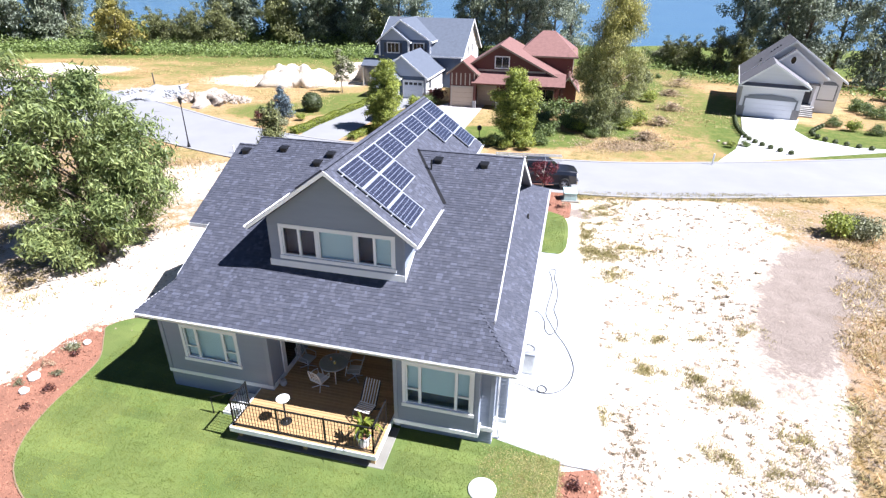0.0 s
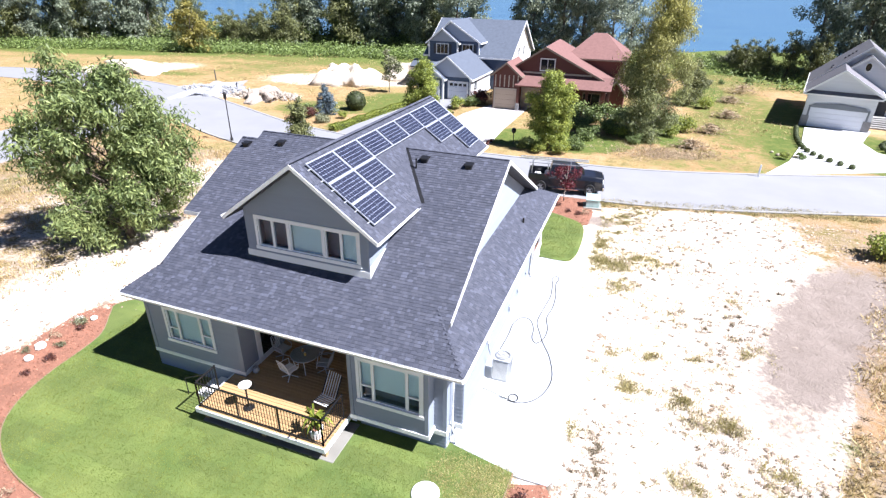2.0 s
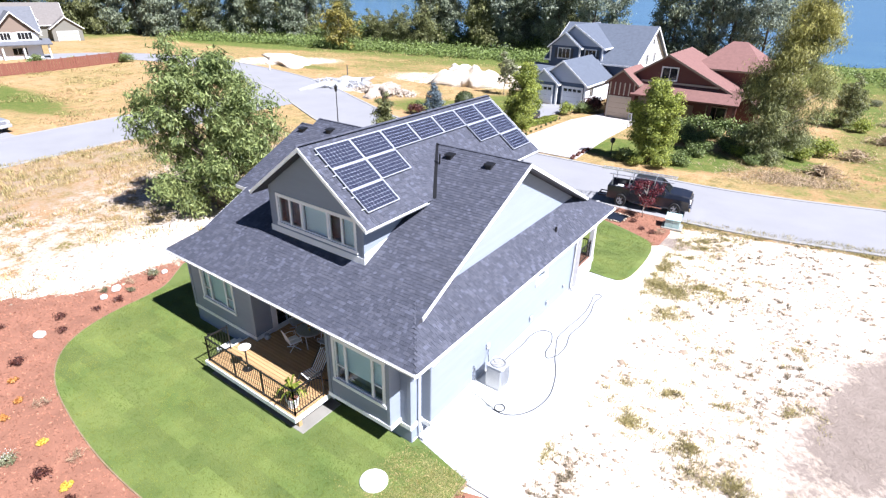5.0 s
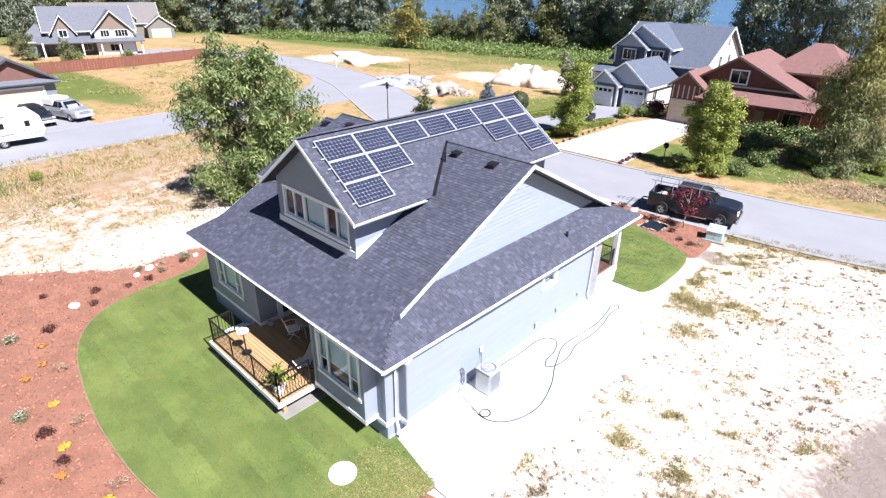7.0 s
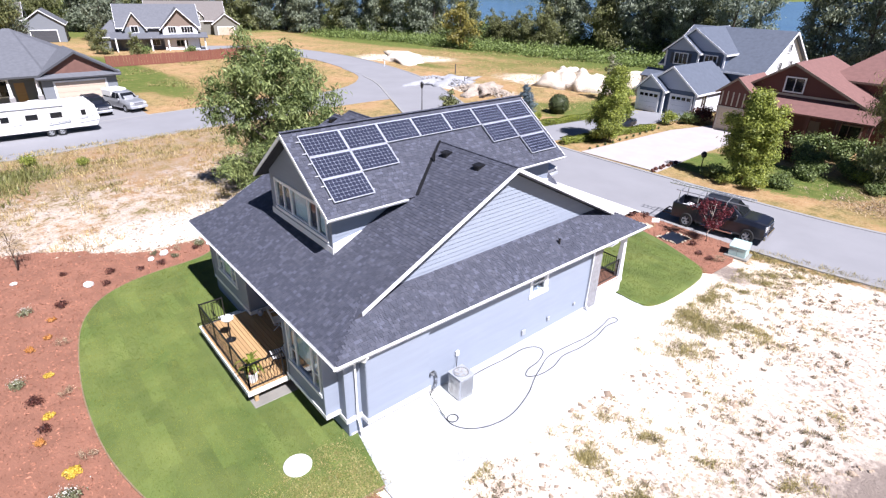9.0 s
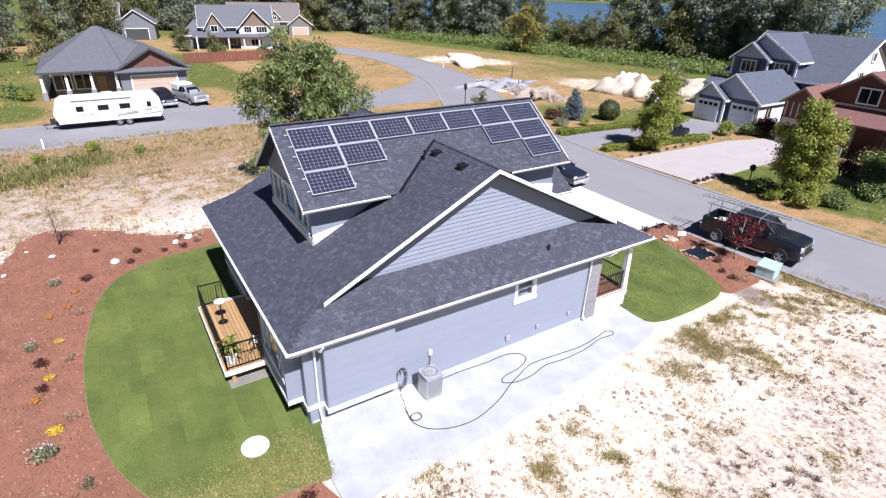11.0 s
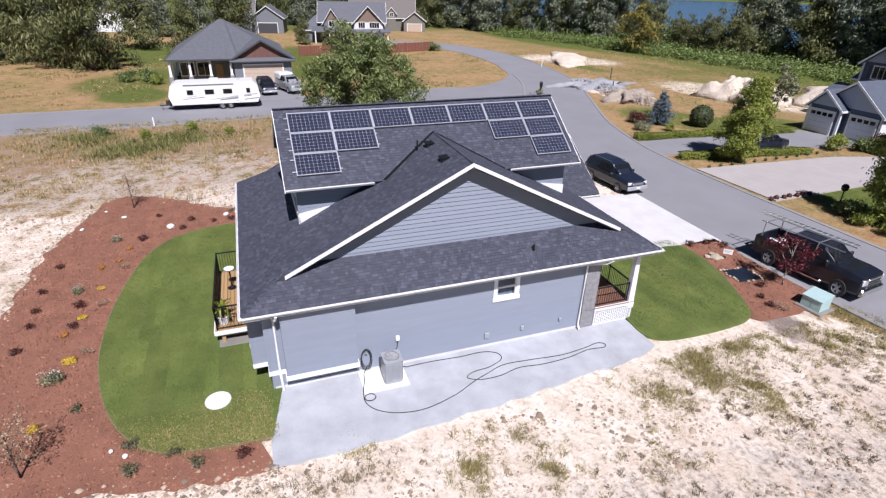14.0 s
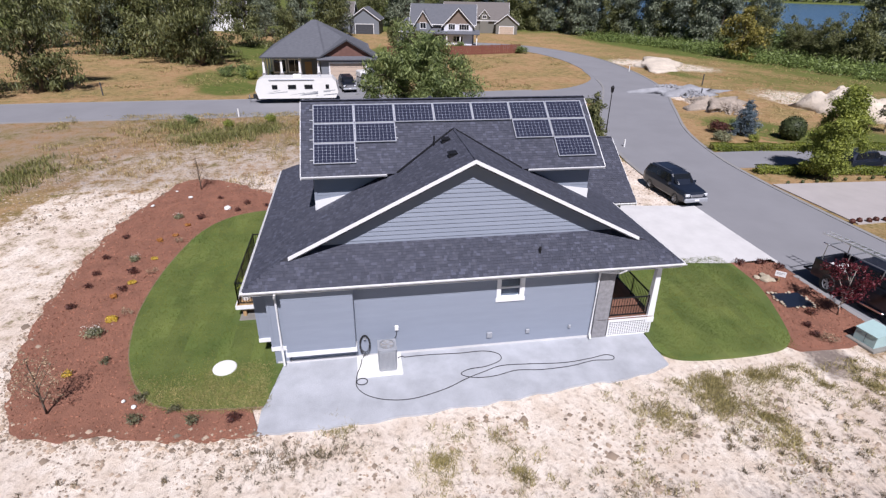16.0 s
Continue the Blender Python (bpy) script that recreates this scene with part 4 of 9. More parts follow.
hp("bay_floor", Geo().box(BX0 + 0.02, BX1 - 0.02, 13.56, 14.05, 0.88, 1.0), M["trim"])
hp("corner_board", Geo().box(BX1 - 0.09, BX1 + 0.03, 13.50, 13.58, 1.02, Z_SOF), M["siding"])
hp("corner_board", Geo().box(BX0 - 0.03, BX0 + 0.1, 13.50, 13.58, 1.02, Z_SOF), M["siding"])
lap_wall((BX1, 14.05), (WALL_E, 14.05), 0.88, Z_SOF, (0, -1), tall=0.165)
hp("corner_board", Geo().box(WALL_E - 0.11, WALL_E + 0.03, 14.01, 14.12, 0.88, Z_SOF), M["siding"])
hp("band_board", Geo().box(BX1, WALL_E + 0.05, 13.99, 14.06, 0.70, 0.88).box(WALL_E, WALL_E + 0.05, 14.06, 14.60, 0.70, 0.88), M["trim"], "white band board")
lap_wall((BX0, 14.1), (WALL_E, 14.1), 0.05, 0.70, (0, -1), tall=0.14)
lap_wall((WALL_E, 14.05), (WALL_E, 14.62), 0.88, Z_SOF, (1, 0))
lap_wall((WALL_E - 0.01, 14.1), (WALL_E - 0.01, 14.62), 0.05, 0.70, (1, 0), tall=0.14)
# chimney-like box on the east wall, hung clear of the gravel
BOX_E = -0.52
lap_wall((WALL_E, 14.62), (BOX_E, 14.62), 0.83, Z_SOF, (0, -1))
lap_wall((BOX_E, 14.62), (BOX_E, 17.14), 0.83, Z_SOF, (1, 0))
lap_wall((BOX_E, 17.14), (WALL_E, 17.14), 0.83, Z_SOF, (0, 1))
hp("band_board", Geo().box(BOX_E, BOX_E + 0.05, 14.56, 17.2, 0.64, 0.83).box(WALL_E, BOX_E, 14.56, 14.62, 0.64, 0.83).box(WALL_E, BOX_E, 17.14, 17.2, 0.64, 0.83), M["trim"], "white band board")
hp("box_floor", Geo().box(WALL_E, BOX_E, 14.62, 17.14, 0.68, 0.80), M["trim"])
lap_wall((WALL_E, 17.14), (WALL_E, 26.9), 0.16, Z_SOF, (1, 0), [(5.68, 6.54, 2.32, 3.20)])
lap_wall((WALL_E - 0.05, 14.66), (WALL_E - 0.05, 17.14), 0.0, 0.74, (1, 0))
window_in("window", (WALL_E, 22.82, 2.32), (0, 1, 0), (1, 0, 0), 0.86, 0.88, (1.0,), 0.0, casing=0.13)
hp("sash_bar", Geo().box(WALL_E - 0.05, WALL_E + 0.02, 22.82, 23.68, 2.74, 2.80), M["trim"])
hp("foundation", Geo().box(-13.15, WALL_E + 0.015, 14.15, 26.9, -0.3, 0.16), M["concrete"], "pale concrete foundation")
lap_wall((WALL_E, 26.9), (-7.2, 26.9), 0.6, Z_SOF, (0, 1))
lap_wall((-13.2, 30.5), (-13.2, 14.08), 0.16, Z_SOF, (-1, 0))
hp("porch_column_base", Geo().box(-1.3, -0.8, 26.92, 27.55, 0.05, 3.58), M["stoneveneer"], "grey stone veneer pier")

# gable ends
GW = -1.68
for xw, o in ((GW, 1), (-12.25, -1)):
    y0, y1 = 14.9, 28.4
    if o > 0:
        core = Geo().prism([(xw - 0.15, HY - 6.1, 4.55), (xw - 0.15, HY + 6.1, 4.55), (xw - 0.15, HY, 7.60)], (0.15, 0, 0))
        hp("gable_wall", core, M["siding"])
        n = 17
        for i in range(n):
            z = 4.61 + i * 0.172
            half = (RIDGE_Z - 0.22 - z) / PITCH
            if half > 0.5:
                board_course("siding_board", (xw, HY - half), (xw, HY + half), z, (1, 0), 0.172, 0.042, 0.187 / PITCH)
    else:
        hp("gable_wall", Geo().prism([(xw, HY - 6.1, 3.55), (xw, HY, 7.60), (xw, HY + 6.1, 3.55)], (0.15, 0, 0)), M["siding"])

# roof: base plates, then shingles laid over them
ROOFS = []


def roof_face(poly, eave_dir, thick=0.16):
    """A roof plate given by its outline (counter-clockwise from above) and the way along its eave."""
    hp("roof_plate", Geo().slab(poly, thick), M["deckboard_roof"])
    ROOFS.append(([Vector(p) for p in poly], Vector(eave_dir).normalized()))


zs = main_z(EAVE_S)
SK = 0.63                                     # pitch of the east skirt
dy_rake = (EAVE_E - RAKE_E) * SK / PITCH
top_dx = (EAVE_E - GW)
zt = zs + SK * top_dx
south = [(EAVE_W, EAVE_S, zs), (EAVE_E, EAVE_S, zs), (RAKE_E, EAVE_S + dy_rake, main_z(EAVE_S + dy_rake)), (RAKE_E, HY, RIDGE_Z), (RAKE_W, HY, RIDGE_Z), (RAKE_W, EAVE_S + 1.3, main_z(EAVE_S + 1.3))]
roof_face(south, (1, 0, 0))
north = [(EAVE_E, EAVE_N, zs), (RAKE_W, EAVE_N, zs), (RAKE_W, HY, RIDGE_Z), (RAKE_E, HY, RIDGE_Z), (RAKE_E, EAVE_N - dy_rake, main_z(EAVE_N - dy_rake))]
roof_face(north, (-1, 0, 0))
sk_top_s, sk_top_n = EAVE_S + top_dx * SK / PITCH, EAVE_N - top_dx * SK / PITCH
east = [(EAVE_E, EAVE_S, zs), (EAVE_E, EAVE_N, zs), (GW + 0.0, sk_top_n, zt), (GW + 0.0, sk_top_s, zt)]
roof_face(east, (0, 1, 0), 0.14)
wx = EAVE_W - 0.0
west = [(EAVE_W, EAVE_S, zs), (RAKE_W, EAVE_S + 1.3, main_z(EAVE_S + 1.3)), (RAKE_W, EAVE_N - 1.3, main_z(EAVE_N - 1.3)), (EAVE_W, EAVE_N, zs)]
roof_face(west, (0, -1, 0), 0.14)
# low westward wing under its own gable
WX0, WX1, WY = -13.75, -12.6, 17.3
wz = lambda y: RIDGE_Z - 0.16 - PITCH * abs(y - HY)
roof_face([(WX0, WY, wz(WY)), (WX1, WY, wz(WY)), (WX1, HY - 0.3, wz(HY - 0.3)), (WX0, HY - 0.3, wz(HY - 0.3))], (1, 0, 0), 0.12)
roof_face([(WX1, HY + 4.6, wz(HY + 4.6)), (WX0, HY + 4.6, wz(HY + 4.6)), (WX0, HY - 0.3, wz(HY - 0.3)), (WX1, HY - 0.3, wz(HY - 0.3))], (-1, 0, 0), 0.12)
hp("wing_wall", Geo().box(-13.4, -12.9, WY + 0.5, HY + 4.2, 0.1, wz(WY + 0.5) - 0.2), M["siding"])
hp("fascia", Geo().box(WX0 - 0.02, WX1, WY - 0.04, WY, wz(WY) - 0.17, wz(WY) - 0.01), M["trim"], "white fascia board")
# cross gable over the upper floor
DY0, DY1, DEX, DWX = 15.44, 27.88, -3.84, -9.96
ez = dorm_z(DEX)
roof_face([(DEX, DY0, ez), (DEX, DY1, ez), (DORM_X, DY1, DORM_Z), (DORM_X, DY0, DORM_Z)], (0, 1, 0), 0.14)
roof_face([(DWX, DY1, ez), (DWX, DY0, ez), (DORM_X, DY0, DORM_Z), (DORM_X, DY1, DORM_Z)], (0, -1, 0), 0.14)
# garage wing to the street
GRX, GRZ, GEX, GY1 = -10.3, 6.0, -6.65, 31.3
roof_face([(GEX, 25.5, 3.71), (GEX, GY1, 3.71), (GRX, GY1, GRZ), (GRX, 25.5, GRZ)], (0, 1, 0), 0.14)
roof_face([(2 * GRX - GEX, GY1, 3.67), (2 * GRX - GEX, 25.5, 3.67), (GRX, 25.5, GRZ), (GRX, GY1, GRZ)], (0, -1, 0), 0.14)
lap_wall((-7.4, 26.9), (-7.4, 30.9), 0.1, 3.55, (1, 0))
lap_wall((-13.0, 30.9), (-13.0, 30.0), 0.1, 3.55, (-1, 0))
hp("garage_gable", Geo().prism([(-7.4, 30.9, 0.1), (-7.4, 30.9, 3.65), (GRX, 30.9, 5.75), (-13.0, 30.9, 3.65), (-13.0, 30.9, 0.1)], (0, -0.15, 0)), M["siding"])
gd = hp("garage_door", Geo().box(-12.4, -7.9, 30.9, 30.95, 0.06, 2.3), M["gdoor"], "white panelled double garage door")
for k in range(4):
    for j in range(8):
        q = hp("panel", Geo().box(-12.33 + j * 0.56, -11.85 + j * 0.56, 30.95, 30.97, 0.12 + k * 0.55, 0.56 + k * 0.55), M["gdoor"])
        q.parent = gd

# upper-floor walls under the cross gable
DW0, DW1, DFY = -9.40, -4.43, 15.88
zb = main_z(DFY)
ztop = dorm_z(DW1) - 0.14
lap_wall((DW0, DFY), (DW1, DFY), zb + 0.24, ztop, (0, -1), [(0.52, 4.56, zb + 0.46, zb + 1.56)], tall=0.17)
hp("gable_wall", Geo().prism([(DW0, DFY - 0.0, ztop), (DW1, DFY, ztop), (DORM_X, DFY, DORM_Z - 0.17)], (0, 0.15, 0)), M["siding"])
for i in range(10):
    z = ztop + i * 0.17
    half = (DORM_Z - 0.2 - z) / DPITCH
    if half > 0.4:
        board_course("siding_board", (DORM_X - half, DFY), (DORM_X + half, DFY), z, (0, -1), 0.17, 0.03, 0.185 / DPITCH)
hp("band_board", Geo().box(DW0 - 0.05, DW1 + 0.05, DFY - 0.05, DFY + 0.02, zb - 0.03, zb + 0.24), M["trim"], "white sill band")
window_in("window", (DW0 + 0.52, DFY, zb + 0.46), (1, 0, 0), (0, -1, 0), 4.04, 1.10, (0.157, 0.157, 0.022, 0.328, 0.022, 0.157, 0.157), 0.0, shades=((0.345, 0.655, 1.0), (0.85, 0.99, 0.97)), solid=(2, 4))
lap_wall((DW1, DFY), (DW1, 27.5), 4.2, ztop + 0.1, (1, 0), tall=0.17)
lap_wall((DW0, 27.5), (DW0, DFY), 4.2, ztop + 0.1, (-1, 0), tall=0.17)
hp("gable_wall", Geo().prism([(DW1, 27.5, 4.0), (DW1, 27.5, ztop), (DORM_X, 27.5, DORM_Z - 0.17), (DW0, 27.5, ztop), (DW0, 27.5, 4.0)], (0, -0.15, 0)), M["siding"])
hp("corner_board", Geo().box(DW1 - 0.04, DW1 + 0.04, DFY - 0.04, DFY + 0.08, zb - 0.05, ztop), M["siding"])
# white triangles that paint sunlit siding where the upper walls meet the slope
hp("skirting", Geo().prism([(DW1 + 0.03, DFY - 0.03, zb - 0.02), (DW1 + 0.03, DFY - 0.03, zb + 0.42), (DW1 + 0.03, DFY + 1.15, zb + 0.62), (DW1 + 0.03, DFY + 1.25, zb + 0.6)], (0.02, 0, 0)), M["trim"], "white triangle painting the sunlit siding")
hp("skirting", Geo().prism([(DW1 + 0.03, 27.53, main_z(27.53) - 0.02), (DW1 + 0.03, 27.53, main_z(27.53) + 0.45), (DW1 + 0.03, 26.3, main_z(26.3) + 0.02)], (0.02, 0, 0)), M["trim"], "white triangle painting the sunlit siding")

# fascia, gutters and rake boards
def rake_board(name, a, b, out, tall=0.2, thick=0.035, label="white rake board"):
    a, b, out = Vector(a), Vector(b), Vector(out)
    return hp(name, Geo().para(a - Vector((0, 0, tall)), b - a, (0, 0, tall), out * thick), M["trim"], label)


for sgn, ylow in ((-1, 14.97), (1, 28.43)):
    rake_board("rake_board", (RAKE_E, HY, RIDGE_Z + 0.02), (RAKE_E, ylow, main_z(ylow) + 0.02), (1, 0, 0), 0.14)
    yw = 17.2 if sgn < 0 else 26.3
    rake_board("rake_board", (RAKE_W, yw, main_z(yw) + 0.01), (RAKE_W, ylow, main_z(ylow) + 0.01), (-1, 0, 0), 0.18)
for yy, o in ((DY0, -1), (DY1, 1)):
    for xe in (DEX, DWX):
        rake_board("rake_board", (DORM_X, yy, DORM_Z + 0.015), (xe, yy, dorm_z(xe) + 0.015), (0, o, 0), 0.15)
rake_board("rake_board", (GRX, GY1, GRZ + 0.01), (GEX, GY1, 3.68), (0, 1, 0), 0.2)
rake_board("rake_board", (GRX, GY1, GRZ + 0.01), (2 * GRX - GEX, GY1, 3.68), (0, 1, 0), 0.2)


def gutter(a, b, out):
    a, b, out = Vector(a), Vector(b), Vector(out)
    g = Geo()
    prof = [(0.0, 0.0), (0.0, -0.09), (0.06, -0.09), (0.11, -0.015), (0.11, 0.0), (0.095, 0.0), (0.05, -0.075), (0.015, -0.075), (0.015, 0.0)]
    g.loft([[p + out * o + Vector((0, 0, z)) for o, z in prof] for p in (a, b)])
    return hp("gutter", g, M["trim"], "white eaves gutter")


gutter((EAVE_W, EAVE_S, zs - 0.01), (EAVE_E, EAVE_S, zs - 0.01), (0, -1, 0))
gutter((EAVE_E, EAVE_S - 0.1, zs - 0.01), (EAVE_E, EAVE_N + 0.1, zs - 0.01), (1, 0, 0))
gutter((EAVE_E, EAVE_N, zs - 0.01), (GEX, EAVE_N, zs - 0.01), (0, 1, 0))
gutter((EAVE_W, EAVE_N, zs - 0.01), (EAVE_W, EAVE_S, zs - 0.01), (-1, 0, 0))
gutter((DEX, DY0, ez - 0.01), (DEX, 18.75, ez - 0.01), (1, 0, 0))
gutter((DEX, 24.55, ez - 0.01), (DEX, DY1, ez - 0.01), (1, 0, 0))
gutter((DWX, DY0, ez - 0.01), (DWX, 18.75, ez - 0.01), (-1, 0, 0))
gutter((GEX, EAVE_N, 3.66), (GEX, GY1, 3.66), (1, 0, 0))
hp("soffit", Geo().box(EAVE_W, EAVE_E - 0.01, EAVE_S + 0.01, 14.05, 3.550, 3.58).box(-1.4, EAVE_E - 0.01, 14.05, EAVE_N - 0.01, 3.555, 3.58).box(REC_W, -4.1, 14.05, 17.2, 3.560, 3.58).box(-7.4, -1.4, 26.9, EAVE_N - 0.01, 3.558, 3.58).box(EAVE_W, -13.2, 14.05, EAVE_N, 3.556, 3.58), M["soffit"], "white boarded soffit")


def downpipe(pts):
    return hp("downpipe", Geo().tube(pts, 0.045, 6), M["trim"], "white rainwater downpipe")


downpipe([(-0.18, 14.5, 3.6), (-0.3, 14.45, 3.38), (-0.78, 14.38, 3.22), (-0.80, 14.38, 0.8), (-0.74, 14.4, 0.6), (-0.66, 14.42, 0.12)])
downpipe([(-0.18, 27.6, 3.6), (-0.35, 27.45, 3.4), (-0.78, 26.85, 3.22), (-0.80, 26.82, 0.3), (-0.66, 26.82, 0.1)])

# shingles in courses; those over the south-east corner are pieces of their own
EXPO = 0.125
shingle_rng = random.Random(4)
rest_v, rest_f, singles = [], [], 0
tabs = {}


def tab_mesh(width):
    key = round(width, 2)
    if key not in tabs:
        g = Geo()
        w, l = key, EXPO + 0.035
        g.add([(0, 0, 0.016), (w, 0, 0.016), (w, l, 0.004), (0, l, 0.004), (0, 0, 0), (w, 0, 0)], [(0, 1, 2, 3), (4, 5, 1, 0), (4, 0, 3), (5, 2, 1)])
        tabs[key] = g.mesh("shingle", M["shingle_one"])
    return tabs[key]


for poly, along in ROOFS:
    nor = (poly[1] - poly[0]).cross(poly[2] - poly[0]).normalized()
    upv = nor.cross(along).normalized()
    o = min(poly, key=lambda p: p.z)
    uv = [((p - o).dot(along), (p - o).dot(upv)) for p in poly]
    vmax = max(v for _, v in uv)
    row = 0
    while row * EXPO < vmax - 0.02:
        v0 = row * EXPO - (0.02 if row == 0 else 0)
        vc = min(v0 + EXPO * 0.5, vmax - 0.01)
        hits = []
        for (u1, w1), (u2, w2) in zip(uv, uv[1:] + uv[:1]):
            if (w1 - vc) * (w2 - vc) < 0:
                hits.append(u1 + (u2 - u1) * (vc - w1) / (w2 - w1))
        hits.sort()
        for ua, ub in zip(hits[::2], hits[1::2]):
            u = ua - 0.012
            end = ub + 0.012
            while u < end - 0.04:
                w = min(shingle_rng.choice((0.08, 0.10, 0.12, 0.15, 0.18, 0.22)), end - u)
                c = o + along * u + upv * v0 + nor * (0.001 + 0.006 * shingle_rng.random())
                near = c.x > -4.0 and c.y < 14.9 and abs(nor.y) > 0.2 and nor.y < 0
                l = EXPO + 0.035
                if near and singles < 290 and w > 0.09:
                    m = Matrix((along, upv, nor)).transposed().to_4x4()
                    m.translation = c - OFF
                    piece("shingle", tab_mesh(w - 0.006), house, m)
                    singles += 1
                else:
                    n = len(rest_v)
                    a, b = along * (w - 0.006), upv * l
                    rest_v += [c + nor * 0.016, c + a + nor * 0.016, c + a + b + nor * 0.004, c + b + nor * 0.004, c, c + a]
                    rest_f += [(n, n + 1, n + 2, n + 3), (n + 4, n + 5, n + 1, n), (n + 4, n, n + 3), (n + 5, n + 2, n + 1)]
                u += w
        row += 1
g = Geo()
g.v, g.f = [tuple(p) for p in rest_v], rest_f
tagged(hp("shingles", g, M["shingle"], "dark grey laminated asphalt shingles"), kind="stuff")


def cap_row(a, b, side):
    """Folded cap shingles along a ridge or hip."""
    a, b = Vector(a), Vector(b)
    d = (b - a).normalized()
    n = int((b - a).length / 0.2)
    s1, s2 = (Vector(s).normalized() for s in side)
    g = Geo()
    for i in range(n):
        p = a + d * (i * (b - a).length / n)
        q = p + d * 0.24
        up = Vector((0, 0, 0.03))
        h = Vector((0, 0, 0.012))
        vs = [p + up, q + up - h, p + s1 * 0.14 + up * 0.7, q + s1 * 0.14 + up * 0.7 - h, p + s2 * 0.14 + up * 0.7, q + s2 * 0.14 + up * 0.7 - h]
        g.add(vs, [(0, 1, 3, 2), (4, 5, 1, 0), (0, 2, 4)])
    tagged(hp("ridge_capping", g, M["shingle"], "folded ridge cap shingles"), kind="stuff")


cap_row((RAKE_E, HY, RIDGE_Z), (-5.6, HY, RIDGE_Z), ((0, -1, -PITCH), (0, 1, -PITCH)))
cap_row((-8.2, HY, RIDGE_Z), (RAKE_W, HY, RIDGE_Z), ((0, -1, -PITCH), (0, 1, -PITCH)))
cap_row((DORM_X, DY0, DORM_Z), (DORM_X, DY1, DORM_Z), ((1, 0, -DPITCH), (-1, 0, -DPITCH)))
# dark metal valleys
for sy in (-1, 1):
    for sx in (1, -1):
        a = Vector((DORM_X + sx * (DORM_Z - RIDGE_Z) / DPITCH, HY, RIDGE_Z))
        b = Vector((DORM_X + sx * 3.1, HY + sy * (RIDGE_Z - ez) / PITCH, ez))
        d = (b - a).normalized()
        s = d.cross(Vector((0, 0, 1))).normalized() * 0.07
        up = Vector((0, 0, 0.045))
        hp("valley_flashing", Geo().add([a - s + up, a + s + up, b + s + up, b - s + up], [(0, 1, 2, 3)] if (b - a).cross(s).z < 0 else [(3, 2, 1, 0)]), M["black"], "dark metal valley flashing")


def roof_vent(x, y, z, facing):
    g = Geo()
    m = pose(x, y, z, 0, 0, facing)
    box = Geo().cbox(-0.14, 0.14, -0.16, 0.16, -0.08, 0.10, 0.03)
    g.add([m @ Vector(p) for p in box.v], box.f)
    hood = Geo().prism([(-0.17, -0.2, 0.08), (-0.17, 0.18, 0.09), (-0.17, 0.14, 0.15), (-0.17, -0.16, 0.12)], (0.34, 0, 0))
    g.add([m @ Vector(p) for p in hood.v], hood.f)
    return hp("roof_vent", g, M["black"], "black hooded roof vent")


for x, y in ((-11.4, 21.1), (-9.2, 21.0), (-9.6, 20.5), (-4.55, 21.2), (-2.65, 21.15)):
    roof_vent(x, y, main_z(y) + 0.02, 0)
roof_vent(-13.2, 21.0, wz(21.0) + 0.02, 0)
g = Geo().tube([(-4.75, 20.75, main_z(20.75) - 0.05), (-4.75, 20.75, main_z(20.75) + 0.42)], 0.035, 8)
hp("vent_pipe", g, M["black"], "black plumbing vent pipe")
hp("vent_pipe", Geo().tube([(-8.75, 19.6, 6.65), (-8.75, 19.6, 7.6)], 0.05, 8), M["black"], "black plumbing vent pipe")
hp("vent_pipe", Geo().tube([(-0.92, 24.3, 4.15), (-0.92, 24.3, 4.45)], 0.05, 8), M["black"], "black plumbing vent pipe")

# ---- deck, porch and the things about the house ----
deck = thing("deck", (-6.9, 13.2, 0), "raised cedar deck with black metal railing", "deck")
DO = Vector((-6.9, 13.2, 0))


def dp(name, g, material, label="", parent=None):
    g.v = [tuple(Vector(p) - DO) for p in g.v]
    return part(name, g, material, parent or deck, label)


DX0, DX1, DYF, DZ = -9.43, -4.32, 12.10, 0.72
n = 34
bw = (17.15 - DYF) / n
plank = Geo().cbox(0, DX1 - DX0, 0, bw - 0.012, -0.035, 0, 0.006).mesh("deck_board", M["wood"])
for i in range(n):
    y = DYF + i * bw
    if y < 13.98:
        piece("deck_board", plank, deck, Matrix.Translation(Vector((DX0, y, DZ)) - DO))
inner = Geo().cbox(0, -4.14 - REC_W - 0.03, 0, bw - 0.012, -0.035, 0, 0.006).mesh("deck_board", M["wood"])
for i in range(n):
    y = DYF + i * bw
    if y >= 13.98:
        piece("deck_board", inner, deck, Matrix.Translation(Vector((REC_W + 0.035, y, DZ)) - DO))
dp("rim_board", Geo().box(DX0 - 0.04, DX1 + 0.04, DYF - 0.05, DYF - 0.005, 0.54, DZ + 0.005), M["trim"], "white rim board")
dp("rim_board", Geo().box(DX1 + 0.005, DX1 + 0.05, DYF - 0.005, 14.02, 0.54, DZ + 0.005), M["trim"], "white rim board")
dp("rim_board", Geo().box(DX0 - 0.05, DX0 - 0.005, DYF - 0.005, 14.02, 0.54, DZ + 0.005), M["trim"], "white rim board")
dp("deck_frame", Geo().box(DX0 + 0.1, DX1 - 0.1, DYF + 0.15, 13.9, 0.38, 0.66), M["wood"])
for x in (-9.3, -6.9, -4.5):
    dp("deck_post", Geo().box(x - 0.07, x + 0.07, 12.3, 12.44, 0.0, 0.6), M["wood"])


